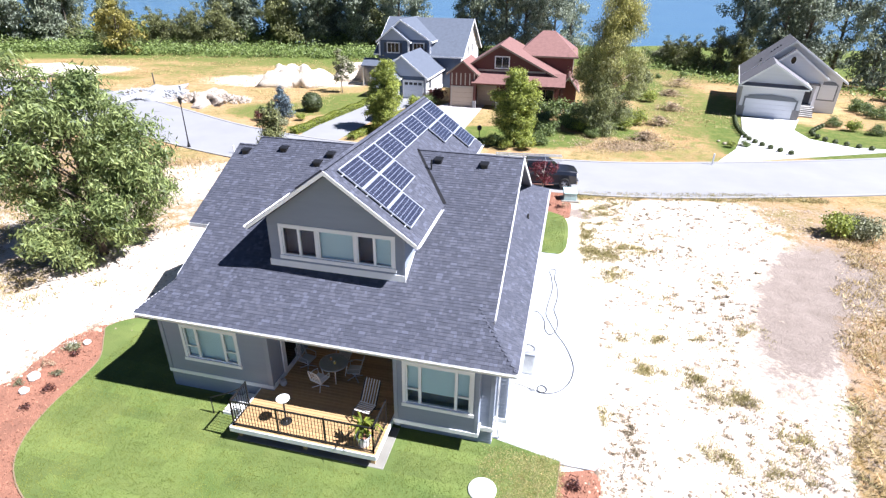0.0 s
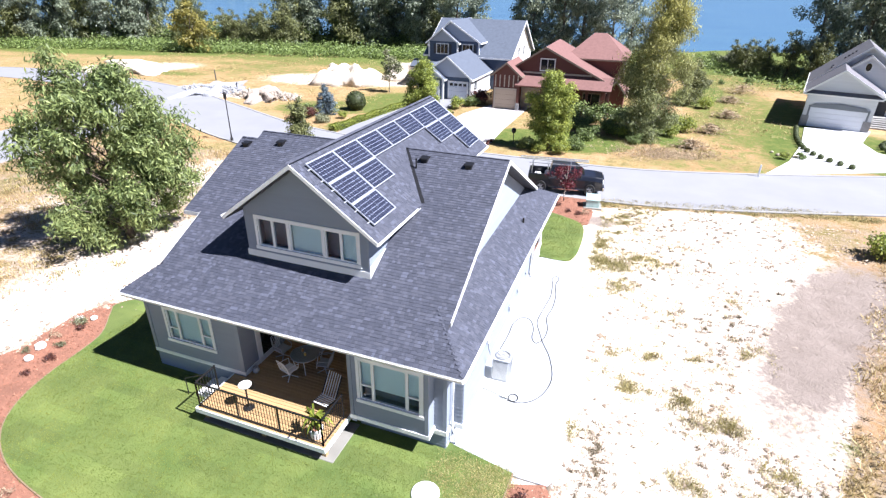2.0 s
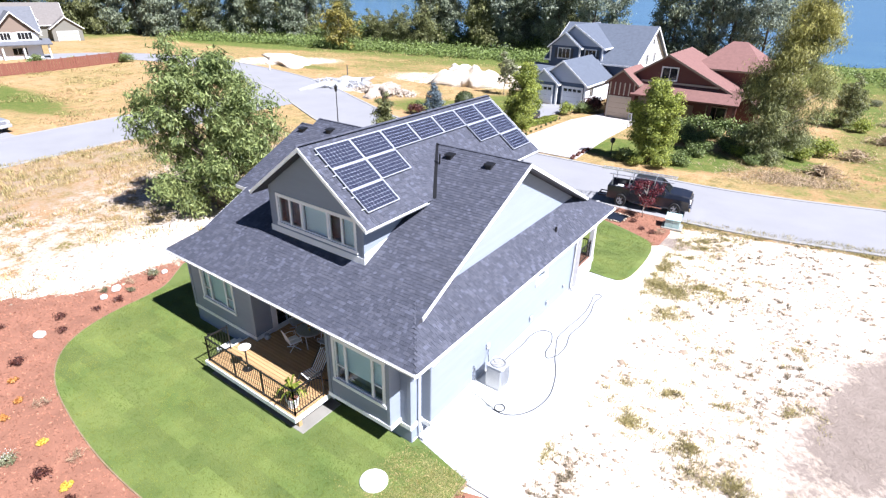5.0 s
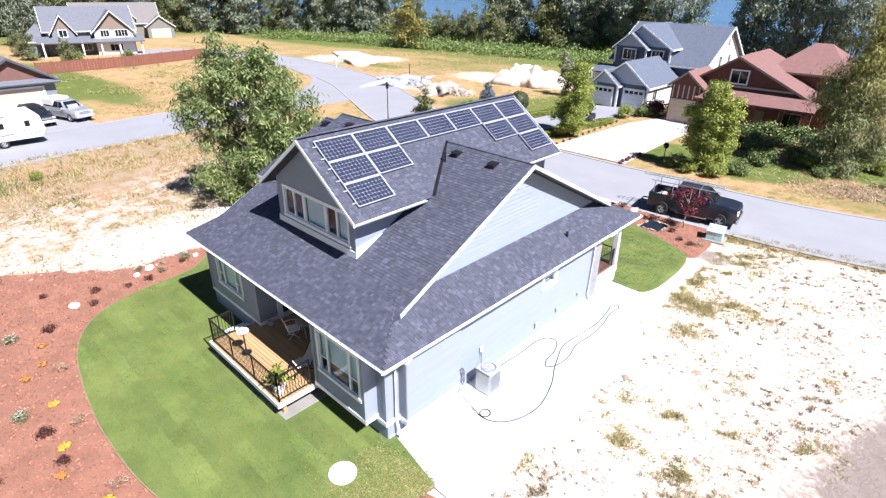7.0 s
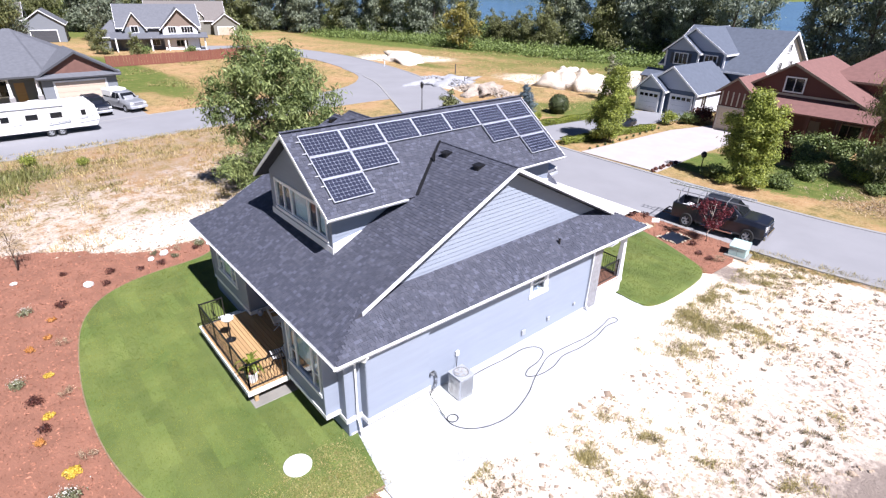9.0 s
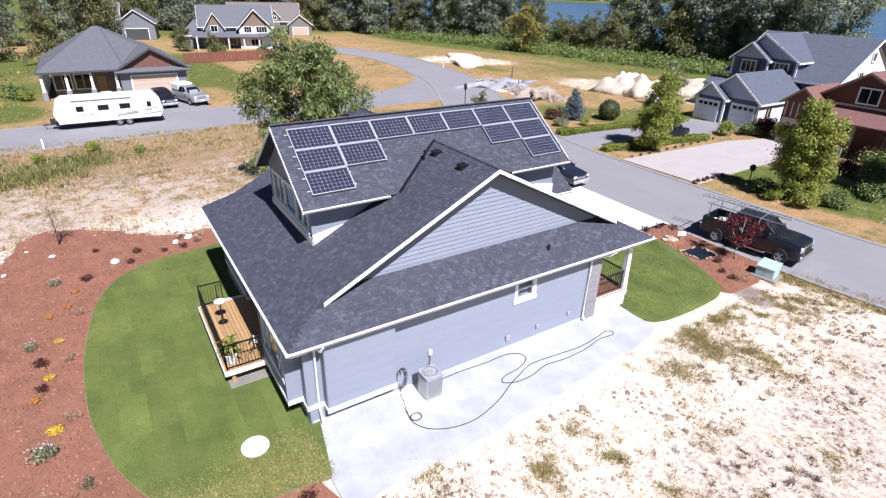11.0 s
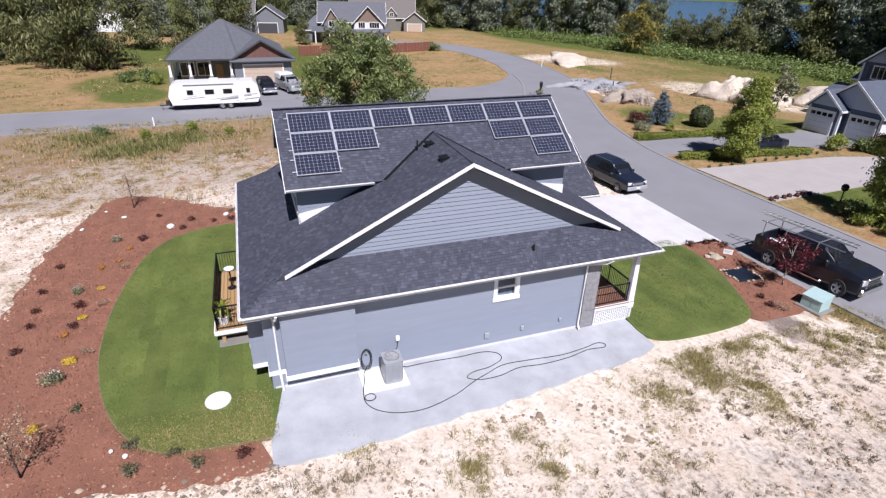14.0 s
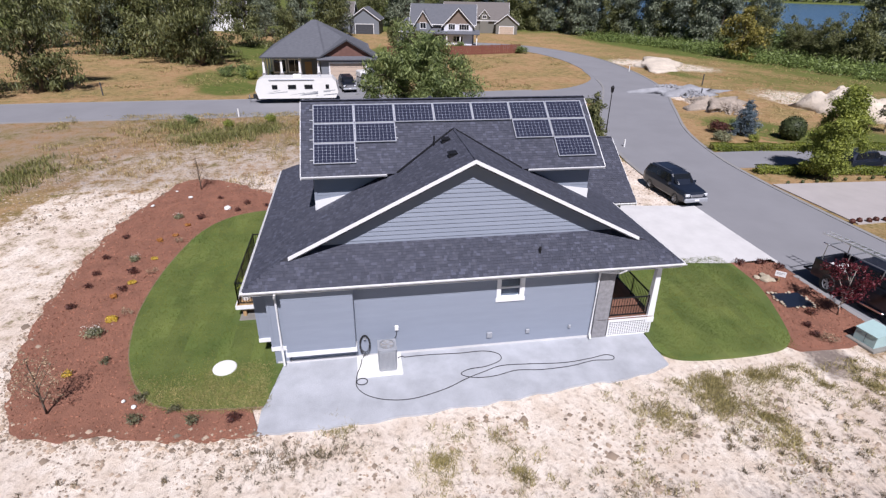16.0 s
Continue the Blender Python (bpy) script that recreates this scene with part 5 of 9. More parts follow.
def rail_run(a, b, put, top=1.08):
    """Black railing from a to b (at floor height): posts, two rails, balusters."""
    a, b = Vector(a), Vector(b)
    d = (b - a).normalized()
    L = (b - a).length
    s = Vector((-d.y, d.x, 0))
    up = Vector((0, 0, 1))
    for z, h, w in ((top - 0.04, 0.045, 0.05), (0.08, 0.03, 0.03)):
        put("rail", Geo().para(a + up * z - s * w / 2, d * L, s * w, up * h), M["black"])
    k = max(1, round(L / 1.7))
    for i in range(k + 1):
        p = a + d * (L * i / k)
        put("rail_post", Geo().para(p - d * 0.022 - s * 0.022, d * 0.044, s * 0.044, up * (top + 0.03)), M["black"])
    m = int(L / 0.115)
    for i in range(1, m):
        p = a + d * (L * i / m)
        put("baluster", Geo().para(p - d * 0.008 - s * 0.008 + up * 0.08, d * 0.016, s * 0.016, up * (top - 0.12)), M["black"])


rail_run((-9.35, 12.18, DZ), (-4.4, 12.18, DZ), dp)
rail_run((-4.4, 12.18, DZ), (-4.4, 13.45, DZ), dp)
rail_run((-9.35, 12.18, DZ), (-9.35, 13.1, DZ), dp)
steps = thing("garden_steps", (-10.1, 13.55, 0), "white two-tread steps with a black handrail", "steps")
part("tread", Geo().cbox(0.0, 0.55, -0.45, 0.45, 0, 0.42, 0.02), M["lid"], steps)
part("tread", Geo().cbox(-0.42, 0.0, -0.45, 0.45, 0, 0.22, 0.02), M["lid"], steps)
part("handrail", Geo().tube([(0.5, -0.5, 1.5), (0.1, -0.5, 1.25), (-0.75, -0.5, 0.82), (-0.75, -0.5, 0.05)], 0.022, 6), M["black"], steps)
single("paving_slab", Geo().cbox(-9.4, -4.1, 12.16, 14.0, -0.05, 0.10, 0.02), M["paver"], "pale concrete slab under the deck", "paving", kind="structure")

# things on the deck
stand = thing("bird_bath", (-7.75, 12.75, DZ), "white bowl on a slim dark stand", "bird bath")
part("bowl", Geo().lathe([(0.02, 0.88), (0.13, 0.90), (0.21, 0.99), (0.23, 1.03), (0.20, 1.03), (0.0, 0.95)], 20), M["whitepl"], stand, smooth=True)
part("stem", Geo().rod((0, 0, 0.02), (0, 0, 0.93), 0.03), M["black"], stand)
part("foot", Geo().lathe([(0.2, 0), (0.2, 0.02), (0.05, 0.06), (0.03, 0.08)], 16), M["black"], stand)
table = thing("patio_table", (-7.05, 15.25, DZ), "round clear-glass patio table with pale metal rim and legs", "table")
part("tabletop", Geo().lathe([(0.0, 0.722), (0.51, 0.722), (0.51, 0.732), (0.0, 0.732)], 28), M["glass"], table, "clear glass top")
part("rim", Geo().lathe([(0.50, 0.70), (0.54, 0.705), (0.54, 0.738), (0.515, 0.742), (0.512, 0.718), (0.50, 0.718)], 28), M["greypaint"], table, "pale metal rim")
for a in range(4):
    part("leg", Geo().rod((0.38 * math.cos(a * 1.57 + 0.5), 0.38 * math.sin(a * 1.57 + 0.5), 0), (0.5 * math.cos(a * 1.57 + 0.5), 0.5 * math.sin(a * 1.57 + 0.5), 0.70), 0.018, n=6), M["whitepl"], table)


def patio_chair(at, turn, material, label):
    c = thing("patio_chair", at, label, "chair", "chairs round the patio table", turn)
    part("seat", Geo().cbox(-0.25, 0.25, -0.24, 0.24, 0.40, 0.44, 0.02), material, c)
    for i in range(6):
        x = -0.2 + i * 0.08
        part("back_slat", Geo().tube([(x, 0.22, 0.44), (x, 0.27, 0.65), (x * 0.9, 0.36, 0.9)], 0.012, 5), material, c)
    g = Geo().tube([(-0.25, 0.22, 0.43), (-0.25, 0.27, 0.66), (-0.2, 0.36, 0.92), (0, 0.38, 0.96), (0.2, 0.36, 0.92), (0.25, 0.27, 0.66), (0.25, 0.22, 0.43)], 0.018, 6)
    part("backrest", g, material, c)
    for sx in (-1, 1):
        part("armrest", Geo().tube([(sx * 0.26, 0.28, 0.66), (sx * 0.29, 0.0, 0.66), (sx * 0.27, -0.22, 0.62), (sx * 0.25, -0.22, 0.42)], 0.016, 6), material, c)
    part("pedestal", Geo().rod((0, 0, 0.10), (0, 0, 0.41), 0.028, n=8), material, c)
    for k in range(4):
        a = k * math.pi / 2 + 0.6
        part("foot", Geo().rod((0, 0, 0.12), (0.31 * math.cos(a), 0.31 * math.sin(a), 0.018), 0.018, n=6), material, c)
    return c


patio_chair((-7.35, 14.62, DZ), 165, M["whitepl"], "white metal swivel patio chair at the glass table")
patio_chair((-6.3, 15.4, DZ), 280, M["greypaint"], "pale grey metal patio chair at the round table")
patio_chair((-8.3, 15.55, DZ), 80, M["greypaint"], "pale grey metal patio chair at the round table")
patio_chair((-7.0, 16.1, DZ), 8, M["greypaint"], "pale grey metal patio chair at the round table")
jar = thing("jar", (-7.2, 15.35, DZ + 0.732), "small amber jar on the glass patio table", "jar")
part("body", Geo().lathe([(0.0, 0.0), (0.04, 0.0), (0.045, 0.02), (0.045, 0.11), (0.03, 0.14)], 14), M["amber"], jar)
part("lid", Geo().lathe([(0.034, 0.138), (0.034, 0.16), (0.0, 0.162)], 14), M["greypaint"], jar, "pale metal lid")
jar = thing("jar", (-6.98, 15.18, DZ + 0.732), "small pale yellow jar on the glass patio table", "jar")
part("body", Geo().lathe([(0.0, 0.0), (0.038, 0.0), (0.042, 0.02), (0.042, 0.09), (0.028, 0.115)], 14), M["honey"], jar)
part("lid", Geo().lathe([(0.03, 0.113), (0.03, 0.13), (0.0, 0.132)], 14), M["whitepl"], jar, "white lid")
sack = thing("small_pot", (-8.72, 14.4, DZ), "small pale round pot beside the house corner", "pot")
part("body", Geo().lathe([(0.0, 0.0), (0.08, 0.0), (0.13, 0.08), (0.125, 0.17), (0.09, 0.22), (0.10, 0.24), (0.08, 0.24), (0.075, 0.19), (0.0, 0.19)], 16), M["greypaint"], sack)
rocker = thing("deck_chair", (-5.22, 13.7, DZ), "slatted metal deck chair leaning back", "chair", turn=-8)
part("side_frame", Geo().tube([(-0.3, -0.5, 0.05), (-0.3, -0.3, 0.42), (-0.3, 0.15, 0.36), (-0.3, 0.6, 1.1)], 0.022, 6), M["black"], rocker)
part("side_frame", Geo().tube([(0.3, -0.5, 0.05), (0.3, -0.3, 0.42), (0.3, 0.15, 0.36), (0.3, 0.6, 1.1)], 0.022, 6), M["black"], rocker)
for i in range(6):
    x = -0.25 + i * 0.1
    part("slat", Geo().tube([(x, 0.16, 0.39), (x, 0.34, 0.66), (x, 0.62, 1.13)], 0.017, 5), M["whitepl"], rocker)
for i in range(6):
    part("slat", Geo().box(-0.3, 0.3, -0.30 + i * 0.085, -0.262 + i * 0.085, 0.40, 0.42), M["whitepl"], rocker)
for sx in (-1, 1):
    part("leg", Geo().rod((sx * 0.3, 0.45, 0.0), (sx * 0.3, 0.0, 0.37), 0.02, n=6), M["black"], rocker)
pot = thing("potted_plant", (-4.83, 12.45, DZ), "strappy yellow-green plant in a white ribbed pot", "plant")
prof = [(0.15, 0.0), (0.17, 0.02), (0.225, 0.36), (0.25, 0.37), (0.25, 0.42), (0.21, 0.42), (0.2, 0.36)]
part("pot", Geo().lathe(prof, 20), M["whitepl"], pot, smooth=False)
part("soil", Geo().lathe([(0.205, 0.35), (0.2, 0.37), (0.0, 0.38)], 16), M["mulch"], pot)
rng = random.Random(11)
g = Geo()
for i in range(46):
    a, le, tilt = rng.uniform(0, 6.28), rng.uniform(0.35, 0.75), rng.uniform(0.25, 1.0)
    d = Vector((math.cos(a), math.sin(a), 0))
    s = Vector((-d.y, d.x, 0))
    base = Vector((0, 0, 0.4 + rng.uniform(0, 0.35)))
    p = [base, base + d * le * 0.4 * tilt + Vector((0, 0, le * 0.5)), base + d * le * 0.85 * tilt + Vector((0, 0, le * 0.45)), base + d * le * 1.15 * tilt + Vector((0, 0, le * 0.12))]
    for k, (q, r) in enumerate(zip(p, p[1:])):
        w0, w1 = (0.02, 0.035, 0.03)[k], (0.035, 0.03, 0.004)[k]
        g.add([q - s * w0, q + s * w0, r + s * w1, r - s * w1], [(0, 1, 2, 3)])
part("foliage", g, M["hedge"], pot)
part("stalk", Geo().rod((0, 0, 0.36), (0.02, 0, 0.8), 0.03, 0.02), M["wood"], pot)

# street-side porch
porch = thing("porch", (-1.9, 28.3, 0), "open front porch with white posts, lattice and black rail", "porch")
DO = Vector((-1.9, 28.3, 0))


def pp(name, g, material, label="", parent=None):
    g.v = [tuple(Vector(p) - DO) for p in g.v]
    return part(name, g, material, parent or porch, label)


PX1, PY0, PY1, PZ = -0.85, 27.60, 29.56, 0.93
floor_b = Geo().cbox(0, 5.6, 0, 0.128, -0.035, 0, 0.006).mesh("floor_board", M["redwood"])
for i in range(19):
    piece("floor_board", floor_b, porch, Matrix.Translation(Vector((-6.4, 27.08 + i * 0.131, PZ)) - DO))
pp("rim_board", Geo().box(PX1 - 0.02, PX1 + 0.03, PY0, PY1 + 0.03, 0.74, 0.94), M["trim"], "white rim board")
pp("rim_board", Geo().box(-6.4, PX1 - 0.02, PY1 - 0.02, PY1 + 0.03, 0.74, 0.94), M["trim"], "white rim board")
g = Geo()
for i in range(1, 18):
    y = PY0 + 0.06 + i * (PY1 - PY0 - 0.12) / 18
    g.box(PX1 + 0.004, PX1 + 0.014, y - 0.02, y + 0.02, 0.09, 0.74)
for i in range(1, 8):
    z = 0.09 + i * 0.0815
    g.box(PX1 + 0.015, PX1 + 0.024, PY0 + 0.06, PY1 - 0.06, z - 0.018, z + 0.018)
pp("lattice", g, M["trim"], "white square lattice skirt")
pp("lattice_frame", Geo().box(PX1, PX1 + 0.035, PY0, PY1, 0.03, 0.09).box(PX1, PX1 + 0.035, PY0, PY0 + 0.06, 0.09, 0.74).box(PX1, PX1 + 0.035, PY1 - 0.06, PY1, 0.09, 0.74), M["trim"])
# black sheet behind the lattice stands in for the shade under the porch
pp("backing", Geo().box(PX1 - 0.10, PX1 - 0.06, PY0, PY1, 0.0, 0.74), M["blackpl"])
for x, y in ((PX1 - 0.1, PY1 - 0.1), (-4.2, PY1 - 0.1)):
    g = Geo().box(x - 0.16, x + 0.16, y - 0.16, y + 0.16, 0.62, 0.86)
    g.loft([[(x - a, y - a, z), (x + a, y - a, z), (x + a, y + a, z), (x - a, y + a, z)] for a, z in ((0.145, 0.86), (0.09, 3.56))])
    pp("post", g, M["trim"], "tapered white porch post")
rail_run((PX1 - 0.1, PY0 + 0.05, PZ), (PX1 - 0.1, PY1 - 0.25, PZ), pp, 0.92)
rail_run((PX1 - 0.3, PY1 - 0.1, PZ), (-4.0, PY1 - 0.1, PZ), pp, 0.92)

# solar panels on the cross gable
along, down = Vector((0, 1, 0)), Vector((1, 0, -DPITCH)).normalized()
pn = down.cross(along).normalized() * (1 if down.cross(along).z > 0 else -1)
PW, PH, GAP = 1.65, 0.99, 0.02
first = Vector((DORM_X + 0.22, 15.93, dorm_z(DORM_X + 0.22))) + pn * 0.12


def solar_panel(m, first_of=None):
    if first_of:
        return copy_thing(first_of, m)
    ob = thing("solar_panel", (0, 0, 0), "dark blue solar panel with pale aluminium frame on the roof", "solar panel", "solar panels on the cross gable")
    ob.matrix_world = m
    f = 0.022
    g = Geo().box(0, PW, 0, f, -0.04, 0.004).box(0, PW, PH - f, PH, -0.04, 0.004).box(0, f, f, PH - f, -0.04, 0.004).box(PW - f, PW, f, PH - f, -0.04, 0.004)
    part("frame", g, M["alu"], ob, "pale aluminium frame")
    part("backsheet", Geo().box(f, PW - f, f, PH - f, -0.03, -0.012), M["backsheet"], ob)
    cw, ch = (PW - 2 * f - 0.03) / 10, (PH - 2 * f - 0.03) / 6
    cell = Geo().prism([(x, y, 0) for x, y in ((0.014, 0), (cw - 0.023, 0), (cw - 0.009, 0.014), (cw - 0.009, ch - 0.023), (cw - 0.023, ch - 0.009), (0.014, ch - 0.009), (0, ch - 0.023), (0, 0.014))], (0, 0, 0.003)).mesh("cell", M["cell"])
    for i in range(10):
        for j in range(6):
            piece("cell", cell, ob, Matrix.Translation((f + 0.018 + i * cw, f + 0.018 + j * ch, -0.012)))
    for x in (0.3, 1.35):
        part("mounting_foot", Geo().box(x - 0.03, x + 0.03, 0.05, 0.12, -0.135, -0.04).box(x - 0.03, x + 0.03, PH - 0.12, PH - 0.05, -0.135, -0.04), M["alu"], ob)
    return ob


basis = Matrix((along, down, pn)).transposed().to_4x4()
if basis.determinant() < 0:
    basis = Matrix((along, down, -pn)).transposed().to_4x4()
made = None
for r, cols in ((0, range(7)), (1, (0, 1, 5, 6)), (2, (0, 6))):
    for c in cols:
        m = basis.copy()
        flip = basis.col[2].xyz.dot(pn) < 0
        m.translation = first + along * (c * (PW + GAP)) + down * (r * (PH + GAP))
        if flip:
            m = Matrix((along, -down, pn)).transposed().to_4x4()
            m.translation = first + along * (c * (PW + GAP)) + down * (r * (PH + GAP) + PH)
        made = made or solar_panel(m)
        if (r, c) != (0, 0):
            solar_panel(m, made)
for r, cols in ((0, (0, 7)), (1, (0, 2)), (2, (0, 1))):
    for k in (0.22, 0.78):
        p = first + down * (r * (PH + GAP) + PH * k) - pn * 0.075
        single("panel_rail", Geo().para(p - along * 0.14 + along * cols[0], along * ((cols[1] - cols[0]) * (PW + GAP) + 0.2), down * 0.035, pn * 0.035), M["alu"], "aluminium mounting rail under the solar panels", "mounting rail", "mounting rails under the panels")

# along the east wall
ac = thing("air_conditioner", (-0.10, 18.32, 0.12), "grey louvred outdoor air-conditioning unit on a slab", "air conditioner")
ac.scale = (0.94, 0.94, 1.25)
part("casing", Geo().cbox(-0.35, 0.35, -0.35, 0.35, 0.02, 0.80, 0.05), M["acgrey"], ac)
louvre = Geo().box(0, 0.012, -0.012, 0.012, 0.08, 0.72).mesh("louvre", M["steel"])
for i in range(13):
    for k in range(4):
        piece("louvre", louvre, ac, pose(0, 0, 0, 0, 0, 90 * k) @ Matrix.Translation((0.36, -0.29 + i * 0.048, 0)))
part("fan_guard", Geo().lathe([(0.30, 0.80), (0.31, 0.83), (0.27, 0.835), (0.27, 0.80)], 24), M["steel"], ac)
part("fan_well", Geo().lathe([(0.265, 0.803), (0.0, 0.806)], 20), M["decal"], ac)
for i in range(5):
    part("fan_blade", Geo().para((0.05 * math.cos(i * 1.257), 0.05 * math.sin(i * 1.257), 0.812), (0.19 * math.cos(i * 1.257), 0.19 * math.sin(i * 1.257), 0), (-0.1 * math.sin(i * 1.257), 0.1 * math.cos(i * 1.257), 0.01), (0, 0, 0.004)), M["acgrey"], ac)
part("lid_rim", Geo().cbox(-0.375, 0.375, -0.375, 0.375, 0.785, 0.803, 0.01), M["acgrey"], ac)
single("equipment_slab", Geo().cbox(-0.87, 0.40, 17.16, 18.88, 0.0, 0.12, 0.02), M["lid"], "pale concrete slab under the air conditioner", "slab")
meter = thing("isolator_box", (WALL_E + 0.03, 18.75, 1.25), "small white electrical isolator box on the wall", "electrical box")
part("box", Geo().cbox(0, 0.09, -0.075, 0.075, 0, 0.2, 0.02), M["whitepl"], meter)
part("conduit", Geo().tube([(0.05, 0.0, 0.0), (0.06, -0.02, -0.25), (0.25, -0.22, -0.5)], 0.015, 6), M["blackpl"], meter)
for y, z, s in ((22.5, 0.62, 0.11), (24.1, 0.66, 0.08), (25.9, 0.72, 0.06)):
    single("wall_vent", Geo().cbox(0, 0.08, -s, s, -s, s * 1.2, 0.02), M["acgrey"], "small grey hooded vent on the siding", "vent", "vents on the east wall", at=(WALL_E + 0.022, y, z))


def hose_line(ctrl, z=0.068, r=0.017, steps=10):
    return [Vector((p.x, p.y, 0.138 if p.x < 0.44 and 17.1 < p.y < 18.95 else z)) for p in arc_pts(ctrl, steps)]


hose = thing("garden_hose", (0.5, 20.0, 0.05), "long dark garden hose looped over the gravel", "hose")
o = Vector((0.5, 20.0, 0.05))
run1 = hose_line([(-0.62, 17.35), (-0.2, 17.28), (0.3, 17.14), (0.85, 17.12), (1.35, 17.45), (1.7, 18.15), (1.78, 19.1), (1.45, 20.3), (1.0, 21.2), (0.72, 21.9), (0.45, 22.7), (0.5, 23.8), (0.62, 25.2), (0.5, 26.4), (0.38, 27.0), (0.52, 27.3), (0.72, 27.15), (0.66, 26.4), (0.85, 25.4), (0.9, 24.2), (0.8, 23.2), (1.0, 22.3), (0.98, 21.5), (0.72, 21.05), (0.48, 21.4), (0.4, 22.1), (0.1, 22.75), (-0.3, 22.75), (-0.55, 22.2), (-0.55, 21.2), (-0.62, 20.0), (-0.6, 19.0), (-0.5, 18.75)])
part("hose", Geo().tube([p - o for p in run1], 0.015, 6), M["blackpl"], hose)
part("hose", Geo().tube([Vector((0.62 + 0.18 * math.cos(a / 3), 17.32 + 0.2 * math.sin(a / 3), 0.075)) - o for a in range(20)], 0.018, 6), M["blackpl"], hose)
coil = thing("hose_reel", (WALL_E + 0.06, 17.5, 0.95), "coiled dark hose hung on a wall hook", "hose reel")
for k in range(5):
    part("coil", Geo().tube([(0.03 + 0.02 * k, (0.16 + 0.015 * k) * math.sin(a * 0.35), -0.25 + (0.36 + 0.035 * k) * math.cos(a * 0.35)) for a in range(19)], 0.008, 6), M["blackpl"], coil)
part("hook", Geo().box(-0.05, 0.14, -0.04, 0.04, 0.05, 0.1), M["steel"], coil)
part("lead", Geo().tube([(0.1, 0.0, -0.6), (0.12, -0.1, -0.8), (0.2, -0.14, -0.88)], 0.016, 6), M["blackpl"], coil)
single("tank_lid", Geo().lathe([(0.44, 0.0), (0.44, 0.05), (0.41, 0.075), (0.0, 0.085)], 36), M["lid"], "round white lid set in the lawn", "tank lid", at=(-0.87, 12.18, 0.08), smooth=False)

# ---- vehicles ----
def wheel(parent, x, y, r=0.39, w=0.26):
    side = 1 if y > 0 else -1
    t = Geo()
    prof = [(r * 0.62, -w / 2), (r * 0.94, -w / 2), (r, -w / 2 + 0.04), (r, w / 2 - 0.04), (r * 0.94, w / 2), (r * 0.62, w / 2)]
    rings = [[(x + q * math.cos(6.283 * i / 24), y + h, r + q * math.sin(6.283 * i / 24)) for i in range(24)] for q, h in prof]
    t.loft(rings, caps=False)
    wh = part("tyre", t, M["tyre"], parent, smooth=False)
    g = Geo()
    yo = y + side * (w / 2 - 0.05)
    for a in range(6):
        c, s = math.cos(a * 1.047), math.sin(a * 1.047)
        g.para((x - s * 0.04, yo, r - (-c) * -0.04), (c * r * 0.6, 0, s * r * 0.6), (s * 0.08, 0, -c * 0.08), (0, side * 0.03, 0))
    g.loft([[(x + q * math.cos(6.283 * i / 20), yo + side * h, r + q * math.sin(6.283 * i / 20)) for i in range(20)] for q, h in ((r * 0.64, 0.03), (r * 0.58, 0.04), (r * 0.56, -0.06))], caps=False)
    rim = part("rim", g, M["rimmetal"], wh)
    d = part("hub", Geo().loft([[(x + q * math.cos(6.283 * i / 16), yo - side * 0.07 + side * h, r + q * math.sin(6.283 * i / 16)) for i in range(16)] for q, h in ((r * 0.6, 0.0), (r * 0.6, 0.01))]), M["blackpl"], wh)
    return wh


def hull(sections):
    """A body lofted along x: sections of (x, half width, z low, z belt, half width at the top)."""
    g = Geo()
    rings = []
    for x, hw, z0, z1, tw in sections:
        c = 0.06
        rings.append([(x, -hw + c, z0), (x, -hw, z0 + c * 2), (x, -hw, z1 - 0.28), (x, -tw - 0.02, z1 - 0.05), (x, -tw + 0.06, z1),
                      (x, tw - 0.06, z1), (x, tw + 0.02, z1 - 0.05), (x, hw, z1 - 0.28), (x, hw, z0 + c * 2), (x, hw - c, z0)])
    return g.loft([r[::-1] for r in rings])


def cabin(sections):
    """A glasshouse lofted along x: (x, half width low, z low, half width top, z top)."""
    g = Geo()
    rings = []
    for x, hw, z0, tw, z1 in sections:
        rings.append([(x, -hw, z0), (x, -tw, z1 - 0.05), (x, -tw + 0.09, z1), (x, tw - 0.09, z1), (x, tw, z1 - 0.05), (x, hw, z0)])
    return g.loft([r[::-1] for r in rings])


